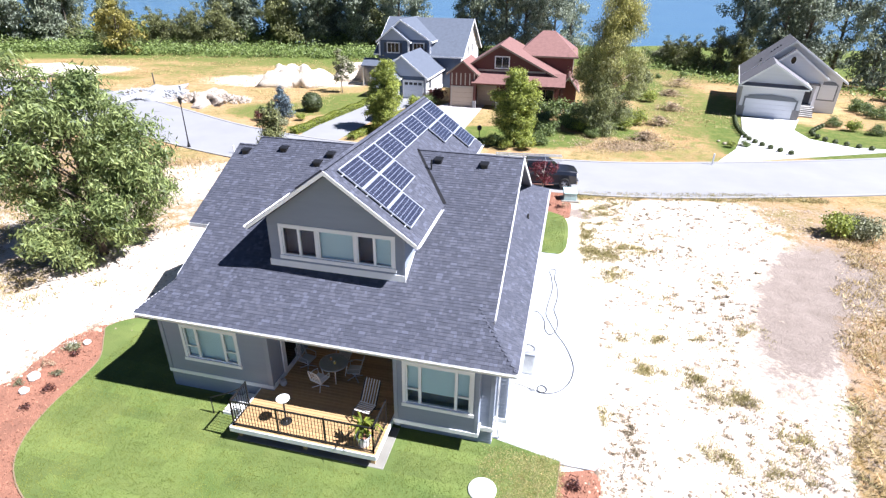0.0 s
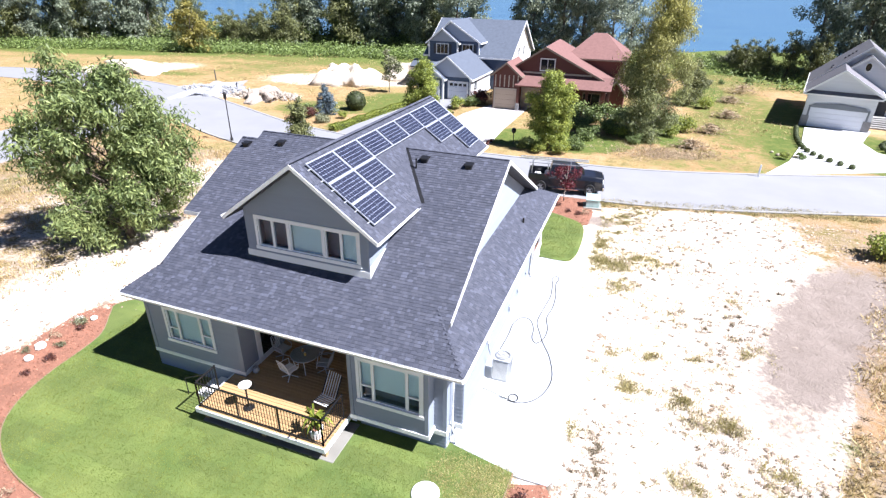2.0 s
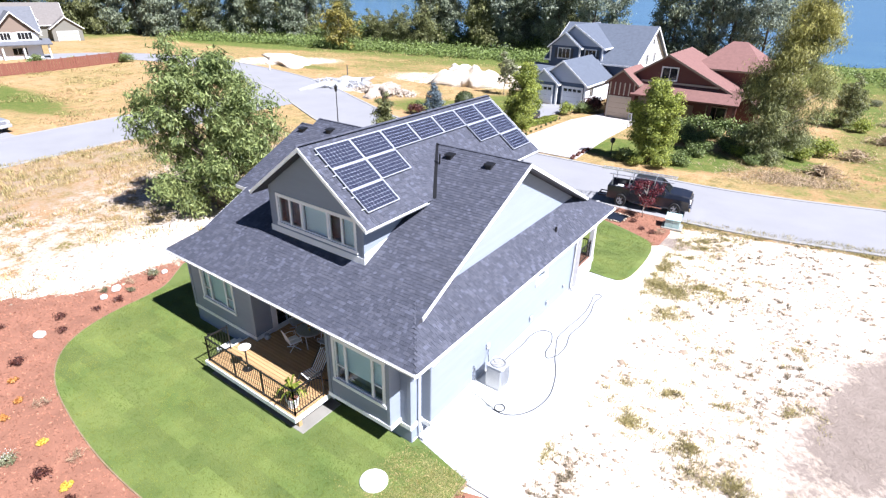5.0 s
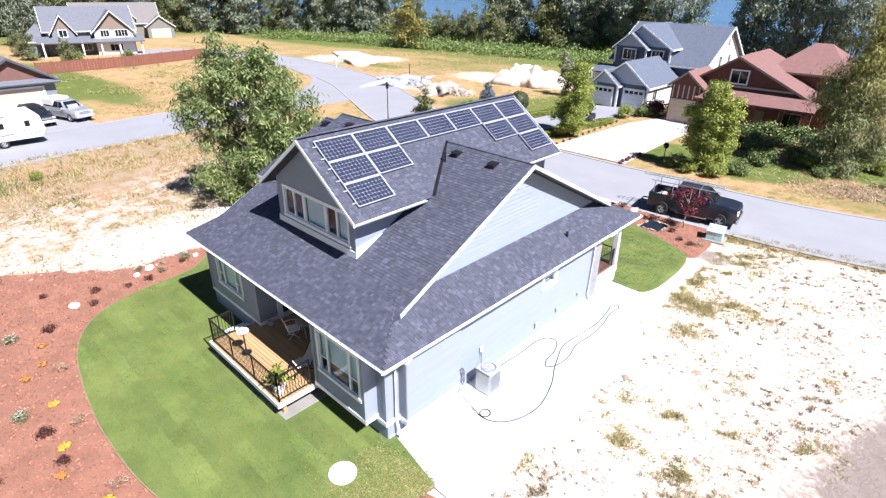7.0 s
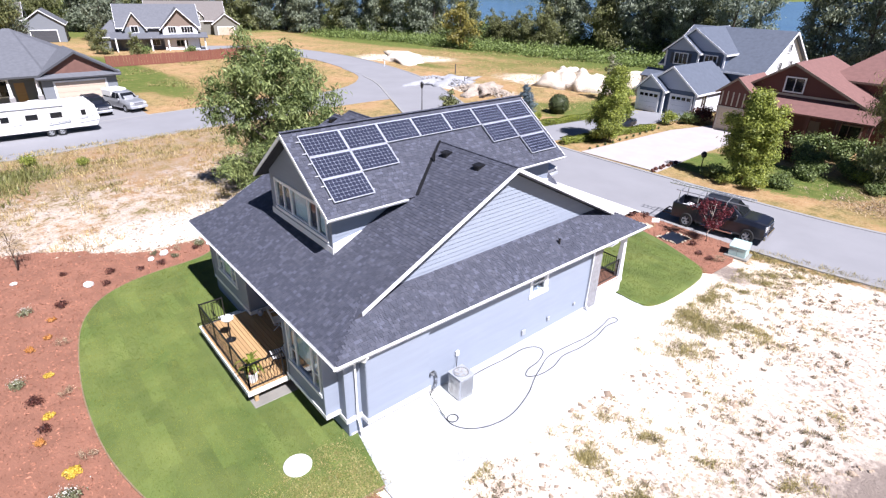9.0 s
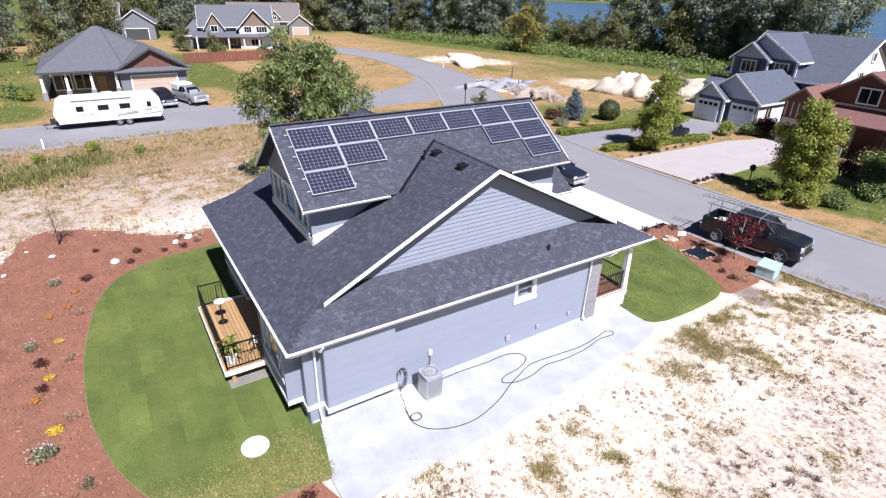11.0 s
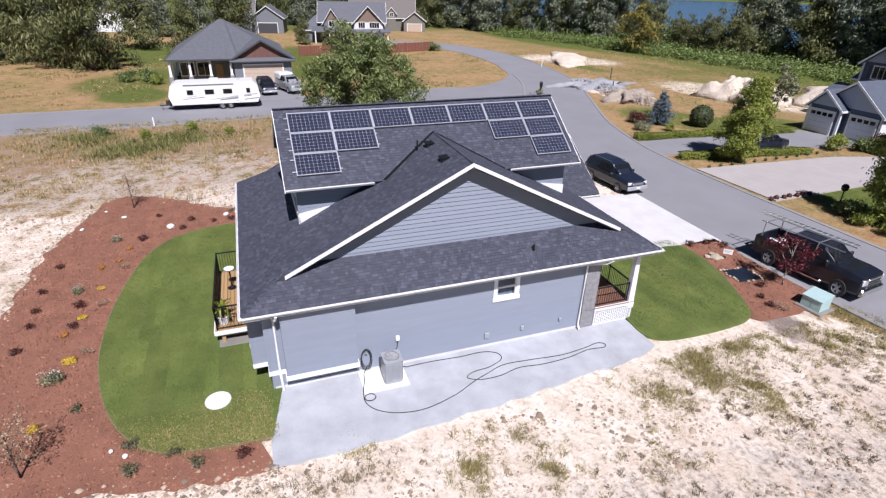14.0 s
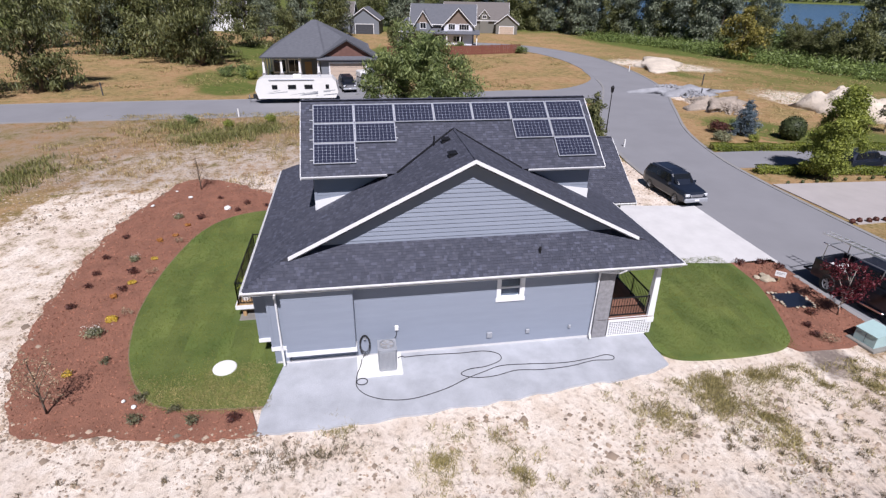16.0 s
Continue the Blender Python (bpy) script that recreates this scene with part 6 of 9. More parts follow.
def vehicle(name, at, turn, label, category, paint, kind):
    v = thing(name, at, label, category, "parked vehicles", turn)
    if kind == "pickup":
        L, hw = 5.9, 1.0
        part("body", hull([(2.95, 0.84, 0.55, 1.16, 0.74), (2.86, 0.95, 0.42, 1.27, 0.84), (2.3, 1.0, 0.38, 1.34, 0.88), (1.5, 1.0, 0.38, 1.36, 0.9), (1.1, 1.0, 0.38, 1.34, 0.93), (-1.3, 1.0, 0.40, 1.32, 0.95)]), paint, v, smooth=False)
        part("bed", Geo().cbox(-2.95, -1.3, -1.0, -0.9, 0.48, 1.32, 0.03).cbox(-2.95, -1.3, 0.9, 1.0, 0.48, 1.32, 0.03).cbox(-2.97, -2.88, -1.0, 1.0, 0.5, 1.3, 0.03).box(-2.9, -1.3, -0.9, 0.9, 0.5, 0.78), paint, v)
        part("cab", cabin([(1.55, 0.9, 1.26, 0.5, 1.33), (1.3, 0.92, 1.28, 0.74, 1.47), (0.65, 0.93, 1.3, 0.76, 1.88), (0.1, 0.94, 1.3, 0.78, 1.93), (-1.15, 0.94, 1.3, 0.76, 1.90), (-1.3, 0.94, 1.3, 0.8, 1.55)]), paint, v)
        part("windscreen", Geo().add([(1.43, -0.74, 1.41), (1.43, 0.74, 1.41), (0.76, 0.66, 1.84), (0.76, -0.66, 1.84)], [(0, 1, 2, 3)]), M["darkglass"], v)
        for s in (-1, 1):
            for x0, x1, x2, x3 in ((1.15, 0.3, 0.3, 0.72), (0.22, -1.1, -1.05, 0.22)):
                p = [(x0, s * 0.935, 1.38), (x1, s * 0.945, 1.38), (x2, s * 0.80, 1.82), (x3, s * 0.80, 1.82)]
                part("side_window", Geo().add(p, [(0, 1, 2, 3) if s > 0 else (3, 2, 1, 0)]), M["darkglass"], v)
            part("mirror", Geo().cbox(1.05, 1.18, s * 1.08 - 0.11, s * 1.08 + 0.11, 1.25, 1.5, 0.03), M["black"], v)
            part("headlight", Geo().cbox(2.8, 2.95, s * 0.72 - 0.17, s * 0.72 + 0.17, 0.88, 1.16, 0.03), M["lamp_glass"], v)
            part("running_board", Geo().cbox(-0.9, 1.1, s * 1.0 - 0.1, s * 1.0 + 0.1, 0.36, 0.44, 0.02), M["chrome"], v)
        part("bumper", Geo().cbox(2.88, 3.08, -0.95, 0.95, 0.42, 0.72, 0.06), M["chrome"], v)
        gr = part("grille", Geo().cbox(2.9, 3.0, -0.56, 0.56, 0.72, 1.18, 0.02), M["chrome"], v)
        for k in range(3):
            part("grille_bar", Geo().box(3.0, 3.02, -0.48, 0.48, 0.77 + k * 0.12, 0.83 + k * 0.12), M["black"], gr)
        for x in (-2.7, -1.45, 0.3):
            g = Geo().tube([(x, -0.86, 1.28 if x < 0.2 else 1.5), (x, -0.8, 2.0), (x, 0.8, 2.0), (x, 0.86, 1.28 if x < 0.2 else 1.5)], 0.03, 6)
            part("rack_bar", g, M["steel"], v)
        for y in (-0.75, 0.75):
            part("rack_rail", Geo().tube([(-3.0, y, 2.0), (1.6, y, 2.0)], 0.025, 6), M["steel"], v)
        lad = part("ladder", Geo().box(-3.8, 1.7, 0.10, 0.14, 2.03, 2.11).box(-3.8, 1.7, 0.52, 0.56, 2.03, 2.11), M["alu"], v, "aluminium extension ladder on the rack")
        for i in range(17):
            part("rung", Geo().rod((-3.65 + i * 0.33, 0.12, 2.07), (-3.65 + i * 0.33, 0.54, 2.07), 0.018, n=6), M["alu"], lad)
        part("tool_load", Geo().cbox(-2.6, -1.9, -0.6, -0.1, 0.78, 1.1, 0.05).cbox(-1.7, -1.3, 0.0, 0.6, 0.78, 1.2, 0.08).cbox(-2.5, -2.0, 0.2, 0.7, 0.78, 1.0, 0.05), M["whitepl"], v, "pale boxes and tools in the bed")
        part("hitch_carrier", Geo().box(-3.7, -3.62, -0.6, 0.6, 0.4, 0.46).box(-3.05, -2.97, -0.6, 0.6, 0.4, 0.46).box(-3.7, -2.97, -0.6, -0.54, 0.4, 0.46).box(-3.7, -2.97, 0.54, 0.6, 0.4, 0.46).box(-3.7, -2.9, -0.04, 0.04, 0.4, 0.46), M["black"], v, "black hitch carrier behind the truck")
        for x in (1.95, -1.9):
            for y in (-0.9, 0.9):
                wheel(v, x, y, 0.42, 0.3)
    elif kind == "suv":
        part("body", hull([(2.5, 0.72, 0.5, 0.92, 0.6), (2.4, 0.88, 0.4, 1.04, 0.76), (1.9, 0.95, 0.34, 1.1, 0.82), (1.1, 0.95, 0.34, 1.16, 0.86), (-2.2, 0.95, 0.34, 1.18, 0.88), (-2.5, 0.86, 0.42, 1.12, 0.84)]), paint, v)
        part("cabin", cabin([(1.15, 0.84, 1.1, 0.5, 1.16), (0.45, 0.87, 1.14, 0.70, 1.74), (-0.5, 0.88, 1.14, 0.72, 1.82), (-2.0, 0.88, 1.14, 0.70, 1.78), (-2.42, 0.86, 1.1, 0.68, 1.5)]), paint, v)
        part("windscreen", Geo().add([(1.06, -0.7, 1.22), (1.06, 0.7, 1.22), (0.52, 0.62, 1.70), (0.52, -0.62, 1.70)], [(0, 1, 2, 3)]), M["darkglass"], v)
        for s in (-1, 1):
            for x0, x1, x2, x3 in ((0.85, 0.1, 0.1, 0.45), (0.02, -0.9, -0.9, 0.02), (-1.0, -2.2, -2.0, -1.0)):
                p = [(x0, s * 0.885, 1.2), (x1, s * 0.89, 1.2), (x2, s * 0.745, 1.70), (x3, s * 0.745, 1.70)]
                part("side_window", Geo().add(p, [(0, 1, 2, 3) if s > 0 else (3, 2, 1, 0)]), M["darkglass"], v)
            part("mirror", Geo().cbox(0.72, 0.84, s * 1.0 - 0.1, s * 1.0 + 0.1, 1.1, 1.28, 0.03), paint, v)
            part("headlight", Geo().cbox(2.36, 2.5, s * 0.66 - 0.17, s * 0.66 + 0.17, 0.78, 0.96, 0.03), M["lamp_glass"], v)
            part("roof_rail", Geo().tube([(0.2, s * 0.6, 1.84), (-1.9, s * 0.6, 1.84)], 0.02, 6), M["steel"], v)
        part("bumper", Geo().cbox(2.42, 2.62, -0.88, 0.88, 0.42, 0.66, 0.06), M["acgrey"], v, "grey bumper")
        part("number_plate", Geo().box(2.62, 2.63, -0.16, 0.16, 0.5, 0.6), M["whitepl"], v)
        part("grille", Geo().cbox(2.44, 2.54, -0.46, 0.46, 0.74, 0.94, 0.02), M["chrome"], v)
        part("rear_window", Geo().add([(-2.44, 0.66, 1.2), (-2.44, -0.66, 1.2), (-2.34, -0.6, 1.62), (-2.34, 0.6, 1.62)], [(0, 1, 2, 3)]), M["darkglass"], v)
        for x in (1.55, -1.45):
            for y in (-0.84, 0.84):
                wheel(v, x, y, 0.37, 0.25)
    else:
        part("body", hull([(2.2, 0.66, 0.45, 0.72, 0.55), (2.1, 0.8, 0.32, 0.82, 0.7), (1.4, 0.88, 0.28, 0.92, 0.76), (0.7, 0.88, 0.28, 0.98, 0.8), (-1.9, 0.88, 0.28, 1.0, 0.8), (-2.2, 0.76, 0.36, 0.94, 0.72)]), paint, v)
        part("cabin", cabin([(1.05, 0.76, 0.92, 0.4, 0.98), (0.2, 0.8, 0.96, 0.58, 1.42), (-0.7, 0.8, 0.96, 0.6, 1.46), (-1.5, 0.78, 0.96, 0.56, 1.38), (-2.05, 0.74, 0.94, 0.5, 1.02)]), M["darkglass"], v)
        part("roof_panel", Geo().cbox(-1.4, 0.15, -0.55, 0.55, 1.40, 1.475, 0.03), paint, v)
        for s in (-1, 1):
            part("headlight", Geo().cbox(2.05, 2.18, s * 0.6 - 0.14, s * 0.6 + 0.14, 0.62, 0.76, 0.03), M["lamp_glass"], v)
            part("mirror", Geo().cbox(0.55, 0.68, s * 0.92 - 0.08, s * 0.92 + 0.08, 0.95, 1.08, 0.02), paint, v)
        part("bumper", Geo().cbox(2.08, 2.24, -0.78, 0.78, 0.3, 0.52, 0.05), paint, v)
        for x in (1.4, -1.35):
            for y in (-0.78, 0.78):
                wheel(v, x, y, 0.32, 0.22)
    return v


truck = vehicle("pickup_truck", (-1.25, 41.2, 0.02), 8, "black pickup truck with ladders on a roof rack", "pickup truck", M["car_black"], "pickup")
truck.scale = (0.93, 0.98, 1.1)
vehicle("suv", (-16.4, 39.75, 0.04), 4, "dark navy suv parked across the driveway", "car", M["car_navy"], "suv")
vehicle("hatchback", (-20.3, 59.2, 0.06), 96, "dark blue-grey suv parked on the neighbouring driveway", "car", M["car_navy"], "suv").scale = (0.88, 0.88, 0.86)
vehicle("suv", (-59.6, 17.0, 0.06), 8, "black suv parked before the tan garage door", "car", M["car_black"], "suv")
van = vehicle("pickup_truck", (-60.0, 20.0, 0.06), 18, "silver pickup truck with a white canopy", "pickup truck", M["car_silver"], "suv")
van.scale = (1.12, 1.1, 1.12)
part("canopy", Geo().cbox(-2.5, -0.6, -0.86, 0.86, 1.15, 1.95, 0.12), M["rvwhite"], van, "white truck canopy")
vehicle("hatchback", (-90.7, 8.9, 0.05), 60, "dark red car before a far garage", "car", M["car_red"], "car")

rv = thing("caravan", (-52.0, 11.2, 0.02), "long cream travel trailer with grey stripes at the kerb", "caravan", "parked vehicles", 90)
prof = [(-4.55, 0.62), (4.4, 0.62), (4.75, 1.3), (4.55, 2.5), (4.1, 2.98), (-4.0, 2.98), (-4.5, 2.7), (-4.85, 1.6)]
part("body", Geo().prism([(x, -1.22, z) for x, z in prof], (0, 2.44, 0)), M["rvwhite"], rv)
part("roof_unit", Geo().cbox(-0.5, 0.5, -0.4, 0.4, 2.98, 3.22, 0.08), M["rvwhite"], rv)
part("roof_vent", Geo().cbox(2.4, 2.8, -0.2, 0.2, 2.98, 3.1, 0.04), M["acgrey"], rv)
for x, w in ((-2.6, 0.62), (-0.6, 0.95), (1.3, 0.95), (3.5, 0.4)):
    wn_ = part("window", Geo().cbox(x - w / 2, x + w / 2, -1.26, -1.215, 1.7, 2.2, 0.02), M["black"], rv)
    part("pane", Geo().box(x - w / 2 + 0.05, x + w / 2 - 0.05, -1.268, -1.262, 1.75, 2.15), M["darkglass"], wn_)
part("door", Geo().cbox(2.35, 3.0, -1.245, -1.215, 0.8, 2.5, 0.02), M["rvwhite"], rv)
for k, (x0, x1, z, t) in enumerate(((-3.6, -1.2, 1.18, 0.07), (0.2, 2.8, 0.95, 0.14), (0.6, 3.8, 1.16, 0.08), (-3.4, -2.0, 1.34, 0.05), (-1.0, 0.8, 1.02, 0.06), (1.4, 4.4, 1.32, 0.07), (2.0, 4.6, 0.86, 0.10))):
    part("stripe", Geo().prism([(x0, -1.222, z), (x1, -1.222, z + 0.18), (x1, -1.222, z + 0.18 + t), (x0 + 0.4, -1.222, z + t)], (0, -0.008, 0)), M["slatesid"], rv)
part("awning_roll", Geo().rod((-3.2, -1.28, 2.78), (2.0, -1.28, 2.78), 0.06, n=8), M["acgrey"], rv)
part("chassis", Geo().box(-4.9, 4.4, -0.7, 0.7, 0.42, 0.62), M["black"], rv)
part("drawbar", Geo().box(-6.0, -4.8, -0.06, 0.06, 0.42, 0.52).box(-5.3, -4.9, -0.35, 0.35, 0.52, 0.95), M["blackpl"], rv)
part("jack", Geo().rod((-5.8, 0, 0.0), (-5.8, 0, 0.9), 0.05), M["steel"], rv)
for x in (0.55, 1.42):
    for y in (-1.08, 1.08):
        wheel(rv, x, y, 0.36, 0.24)

# ---- neighbouring houses ----
def ring_roof(parent, faces, material, thick=0.18):
    for poly in faces:
        p = [Vector(q) for q in poly]
        if (p[1] - p[0]).cross(p[2] - p[0]).z < 0:
            p.reverse()
        part("roof_slope", Geo().slab(p, thick), material, parent)


def fascia(parent, a, b, tall=0.2, thick=0.06, material=None):
    a, b = Vector(a), Vector(b)
    d = b - a
    s = Vector((-d.y, d.x, 0))
    s = s.normalized() * thick if s.length > 1e-5 else Vector((0, thick, 0))
    part("fascia", Geo().para(a - Vector((0, 0, tall)) - s / 2, d, s, (0, 0, tall)), material or M["trim"], parent)


def gable_block(parent, x0, x1, y0, y1, ze, zr, axis, wall, roof, over=0.45, z0=0.0, peak=None, trim=None, upper=None):
    """A house body under a gable roof; axis 'x' or 'y' is the way of its ridge; peak: the ridge's place across."""
    g = Geo()
    if axis == "y":
        c = peak if peak is not None else (x0 + x1) / 2
        g.prism([(x0, y0, z0), (x1, y0, z0), (x1, y0, ze), (x0, y0, ze)], (0, y1 - y0, 0))
        part("wall", g, wall, parent)
        part("gable_wall", Geo().prism([(x0, y0, ze), (x1, y0, ze), (c, y0, zr - 0.05)], (0, y1 - y0, 0)), upper or wall, parent)
        sl, sr = (zr - ze) / (c - x0), (zr - ze) / (x1 - c)
        xl, xr, zl, zrr = x0 - over, x1 + over, ze - sl * over, ze - sr * over
        ya, yb = y0 - over, y1 + over
        up = 0.14
        ring_roof(parent, [[(xl, ya, zl + up), (c, ya, zr + up), (c, yb, zr + up), (xl, yb, zl + up)], [(c, ya, zr + up), (xr, ya, zrr + up), (xr, yb, zrr + up), (c, yb, zr + up)]], roof)
        for y in (ya - 0.03, yb + 0.03):
            fascia(parent, (xl, y, zl + up), (c, y, zr + up), 0.24, material=trim)
            fascia(parent, (c, y, zr + up), (xr, y, zrr + up), 0.24, material=trim)
        fascia(parent, (xl - 0.03, ya, zl + up), (xl - 0.03, yb, zl + up), material=trim)
        fascia(parent, (xr + 0.03, ya, zrr + up), (xr + 0.03, yb, zrr + up), material=trim)
    else:
        c = peak if peak is not None else (y0 + y1) / 2
        g.prism([(x0, y0, z0), (x0, y0, ze), (x0, y1, ze), (x0, y1, z0)], (x1 - x0, 0, 0))
        part("wall", g, wall, parent)
        part("gable_wall", Geo().prism([(x0, y0, ze), (x0, c, zr - 0.05), (x0, y1, ze)], (x1 - x0, 0, 0)), upper or wall, parent)
        sl, sr = (zr - ze) / (c - y0), (zr - ze) / (y1 - c)
        ya, yb, zl, zrr = y0 - over, y1 + over, ze - sl * over, ze - sr * over
        xa, xb = x0 - over, x1 + over
        up = 0.14
        ring_roof(parent, [[(xa, ya, zl + up), (xb, ya, zl + up), (xb, c, zr + up), (xa, c, zr + up)], [(xa, c, zr + up), (xb, c, zr + up), (xb, yb, zrr + up), (xa, yb, zrr + up)]], roof)
        for x in (xa - 0.03, xb + 0.03):
            fascia(parent, (x, ya, zl + up), (x, c, zr + up), 0.24, material=trim)
            fascia(parent, (x, c, zr + up), (x, yb, zrr + up), 0.24, material=trim)
        fascia(parent, (xa, ya - 0.03, zl + up), (xb, ya - 0.03, zl + up), material=trim)
        fascia(parent, (xa, yb + 0.03, zrr + up), (xb, yb + 0.03, zrr + up), material=trim)


def hip_block(parent, x0, x1, y0, y1, ze, zr, ridge, wall, roof, over=0.5, trim=None):
    """A house body under a hipped roof; ridge: its two ends in plan."""
    part("wall", Geo().box(x0, x1, y0, y1, 0, ze), wall, parent)
    (ax, ay), (bx, by) = ridge
    X0, X1, Y0, Y1 = x0 - over, x1 + over, y0 - over, y1 + over
    z = ze + 0.08
    if abs(ax - bx) > abs(ay - by):
        fs = [[(X0, Y0, z), (X1, Y0, z), (bx, by, zr), (ax, ay, zr)], [(X1, Y0, z), (X1, Y1, z), (bx, by, zr)], [(X1, Y1, z), (X0, Y1, z), (ax, ay, zr), (bx, by, zr)], [(X0, Y1, z), (X0, Y0, z), (ax, ay, zr)]]
    else:
        fs = [[(X0, Y0, z), (X1, Y0, z), (ax, ay, zr)], [(X1, Y0, z), (X1, Y1, z), (bx, by, zr), (ax, ay, zr)], [(X1, Y1, z), (X0, Y1, z), (bx, by, zr)], [(X0, Y1, z), (X0, Y0, z), (ax, ay, zr), (bx, by, zr)]]
    ring_roof(parent, fs, roof)
    c = [(X0, Y0), (X1, Y0), (X1, Y1), (X0, Y1)]
    for (a, b), (d, e) in zip(c, c[1:] + c[:1]):
        fascia(parent, (a, b, z), (d, e, z), 0.2, material=trim)


def win(parent, x, y, z, w, h, face="s", bars=2, frame=None, shutters=None):
    """A window on an upright face looking south, east, west or north."""
    d = {"s": ((1, 0, 0), (0, -1, 0)), "e": ((0, 1, 0), (1, 0, 0)), "w": ((0, -1, 0), (-1, 0, 0)), "n": ((-1, 0, 0), (0, 1, 0))}[face]
    run, out, up = Vector(d[0]), Vector(d[1]), Vector((0, 0, 1))
    o = Vector((x, y, z)) - run * w / 2
    c = 0.13
    at = lambda q, z, d: o + run * q + up * z + out * d
    loop = lambda e, d: [at(-e, -e, d), at(w + e, -e, d), at(w + e, h + e, d), at(-e, h + e, d)]
    g = Geo().loft([loop(c, 0.0), loop(c, 0.07), loop(0.0, 0.07), loop(0.0, 0.0)], caps=False)
    ob = part("window", g, frame or M["trim"], parent)
    for i in range(1, bars):
        part("glazing_bar", Geo().para(at(w * i / bars - 0.03, 0, 0), run * 0.06, up * h, out * 0.05), frame or M["trim"], ob)
    part("pane", Geo().para(o, run * w, up * h, out * 0.02), M["darkglass"], ob)
    if shutters:
        for s in (-0.55, w + 0.15):
            part("shutter", Geo().para(o + run * s - up * 0.05, run * 0.4, up * (h + 0.1), out * 0.06), shutters, ob)
    return ob


def garage(parent, x, y, w, h, face="s", material=None, rows=4, cols=8, lights=False, frame=None):
    d = {"s": ((1, 0, 0), (0, -1, 0)), "e": ((0, 1, 0), (1, 0, 0))}[face]
    run, out, up = Vector(d[0]), Vector(d[1]), Vector((0, 0, 1))
    o = Vector((x, y, 0.04)) - run * w / 2
    up_run = lambda q, z, d: o + run * q + up * z + out * d
    shape = [(-0.18, 0), (-0.18, h + 0.18), (w + 0.18, h + 0.18), (w + 0.18, 0), (w, 0), (w, h), (0, h), (0, 0)]
    g = Geo()
    k = len(shape)
    g.add([up_run(q, z, d) for d in (0.0, 0.09) for q, z in shape], [(8, 9, 14, 15), (9, 10, 13, 14), (10, 11, 12, 13)] + [(i, (i + 1) % k, (i + 1) % k + k, i + k) for i in range(k)])
    ob = part("garage_door", g, frame or M["trim"], parent)
    for r in range(rows):
        part("door_section", Geo().para(o + up * (r * h / rows), run * w, up * (h / rows - 0.02), out * 0.04), material or M["gdoor"], ob)
        for k in range(cols):
            lit = lights and r == rows - 1
            part("panel", Geo().para(o + run * (w * (k + 0.12) / cols) + up * (h * (r + 0.18) / rows) + out * 0.04, run * (w * 0.76 / cols), up * (h * 0.62 / rows), out * 0.012), M["darkglass"] if lit else (material or M["gdoor"]), ob)
    return ob


# the blue house with white trim
h = thing("house", (-22, 80, 0), "two-storey blue house with white trim and slate roof", "house", "neighbouring houses")
gable_block(h, -6.4, 6.2, 0.7, 15.0, 4.6, 9.0, "x", M["bluesid"], M["roof_blue"], 0.5, upper=M["whitesid"], peak=8.0)
part("end_wall", Geo().box(6.2, 6.26, 0.8, 14.9, 0.1, 4.6), M["whitesid"], h)
gable_block(h, -5.7, 1.6, 0.6, 9.0, 6.5, 9.1, "y", M["bluesid"], M["roof_blue"], 0.45, upper=M["palebluesid"], peak=-2.7)
gable_block(h, -5.9, -1.5, 0.0, 4.0, 6.4, 8.1, "y", M["bluesid"], M["roof_blue"], 0.4, upper=M["palebluesid"], peak=-3.8)
gable_block(h, -3.2, 3.5, -8.9, 0.5, 2.9, 5.4, "y", M["bluesid"], M["roof_blue"], 0.4, upper=M["palebluesid"], peak=0.3)
gable_block(h, -3.5, -0.1, -9.6, -4.0, 2.8, 4.3, "y", M["bluesid"], M["roof_blue"], 0.35, upper=M["palebluesid"], peak=-2.0)
garage(h, -2.0, -9.6, 2.5, 2.2, "s", rows=4, cols=4, lights=True)
garage(h, 1.8, -8.9, 2.5, 2.2, "s", rows=4, cols=4, lights=True)
for x, y in ((-3.5, -9.6), (-0.1, -9.6), (3.5, -8.9)):
    part("corner_board", Geo().box(x - 0.12, x + 0.12, y - 0.06, y + 0.12, 0, 2.75), M["trim"], h)
part("side_wall", Geo().box(3.5, 3.56, -8.8, 0.4, 0.1, 2.8), M["whitesid"], h)
part("base_course", Geo().box(3.56, 3.66, -8.8, 0.4, 0.1, 0.5), M["trim"], h)
win(h, 3.56, -6.9, 1.1, 1.1, 1.2, "e")
win(h, -3.8, 0.0, 4.75, 1.7, 1.25, "s", 3, shutters=M["darksid"])
win(h, -0.1, 0.6, 4.85, 1.5, 1.15, "s", 3, shutters=M["darksid"])
for x, y in ((-5.9, 0.0), (-1.5, 0.0), (1.6, 0.6)):
    part("corner_board", Geo().box(x - 0.11, x + 0.11, y - 0.05, y + 0.1, 4.2, 6.3), M["trim"], h)
win(h, 6.26, 6.0, 4.2, 0.9, 1.3, "e")
win(h, 6.26, 9.4, 4.2, 0.9, 1.3, "e")
win(h, 6.26, 8.0, 6.7, 0.7, 0.9, "e")
win(h, 6.26, 4.0, 1.0, 1.4, 1.4, "e")
ring_roof(h, [[(-8.4, -1.6, 2.9), (-3.6, -1.6, 2.9), (-3.6, 0.2, 3.8), (-8.4, 0.2, 3.8)]], M["roof_blue"])
for x in (-8.1, -6.2, -4.4):
    part("porch_post", Geo().box(x - 0.1, x + 0.1, -1.5, -1.3, 0, 2.8), M["trim"], h)

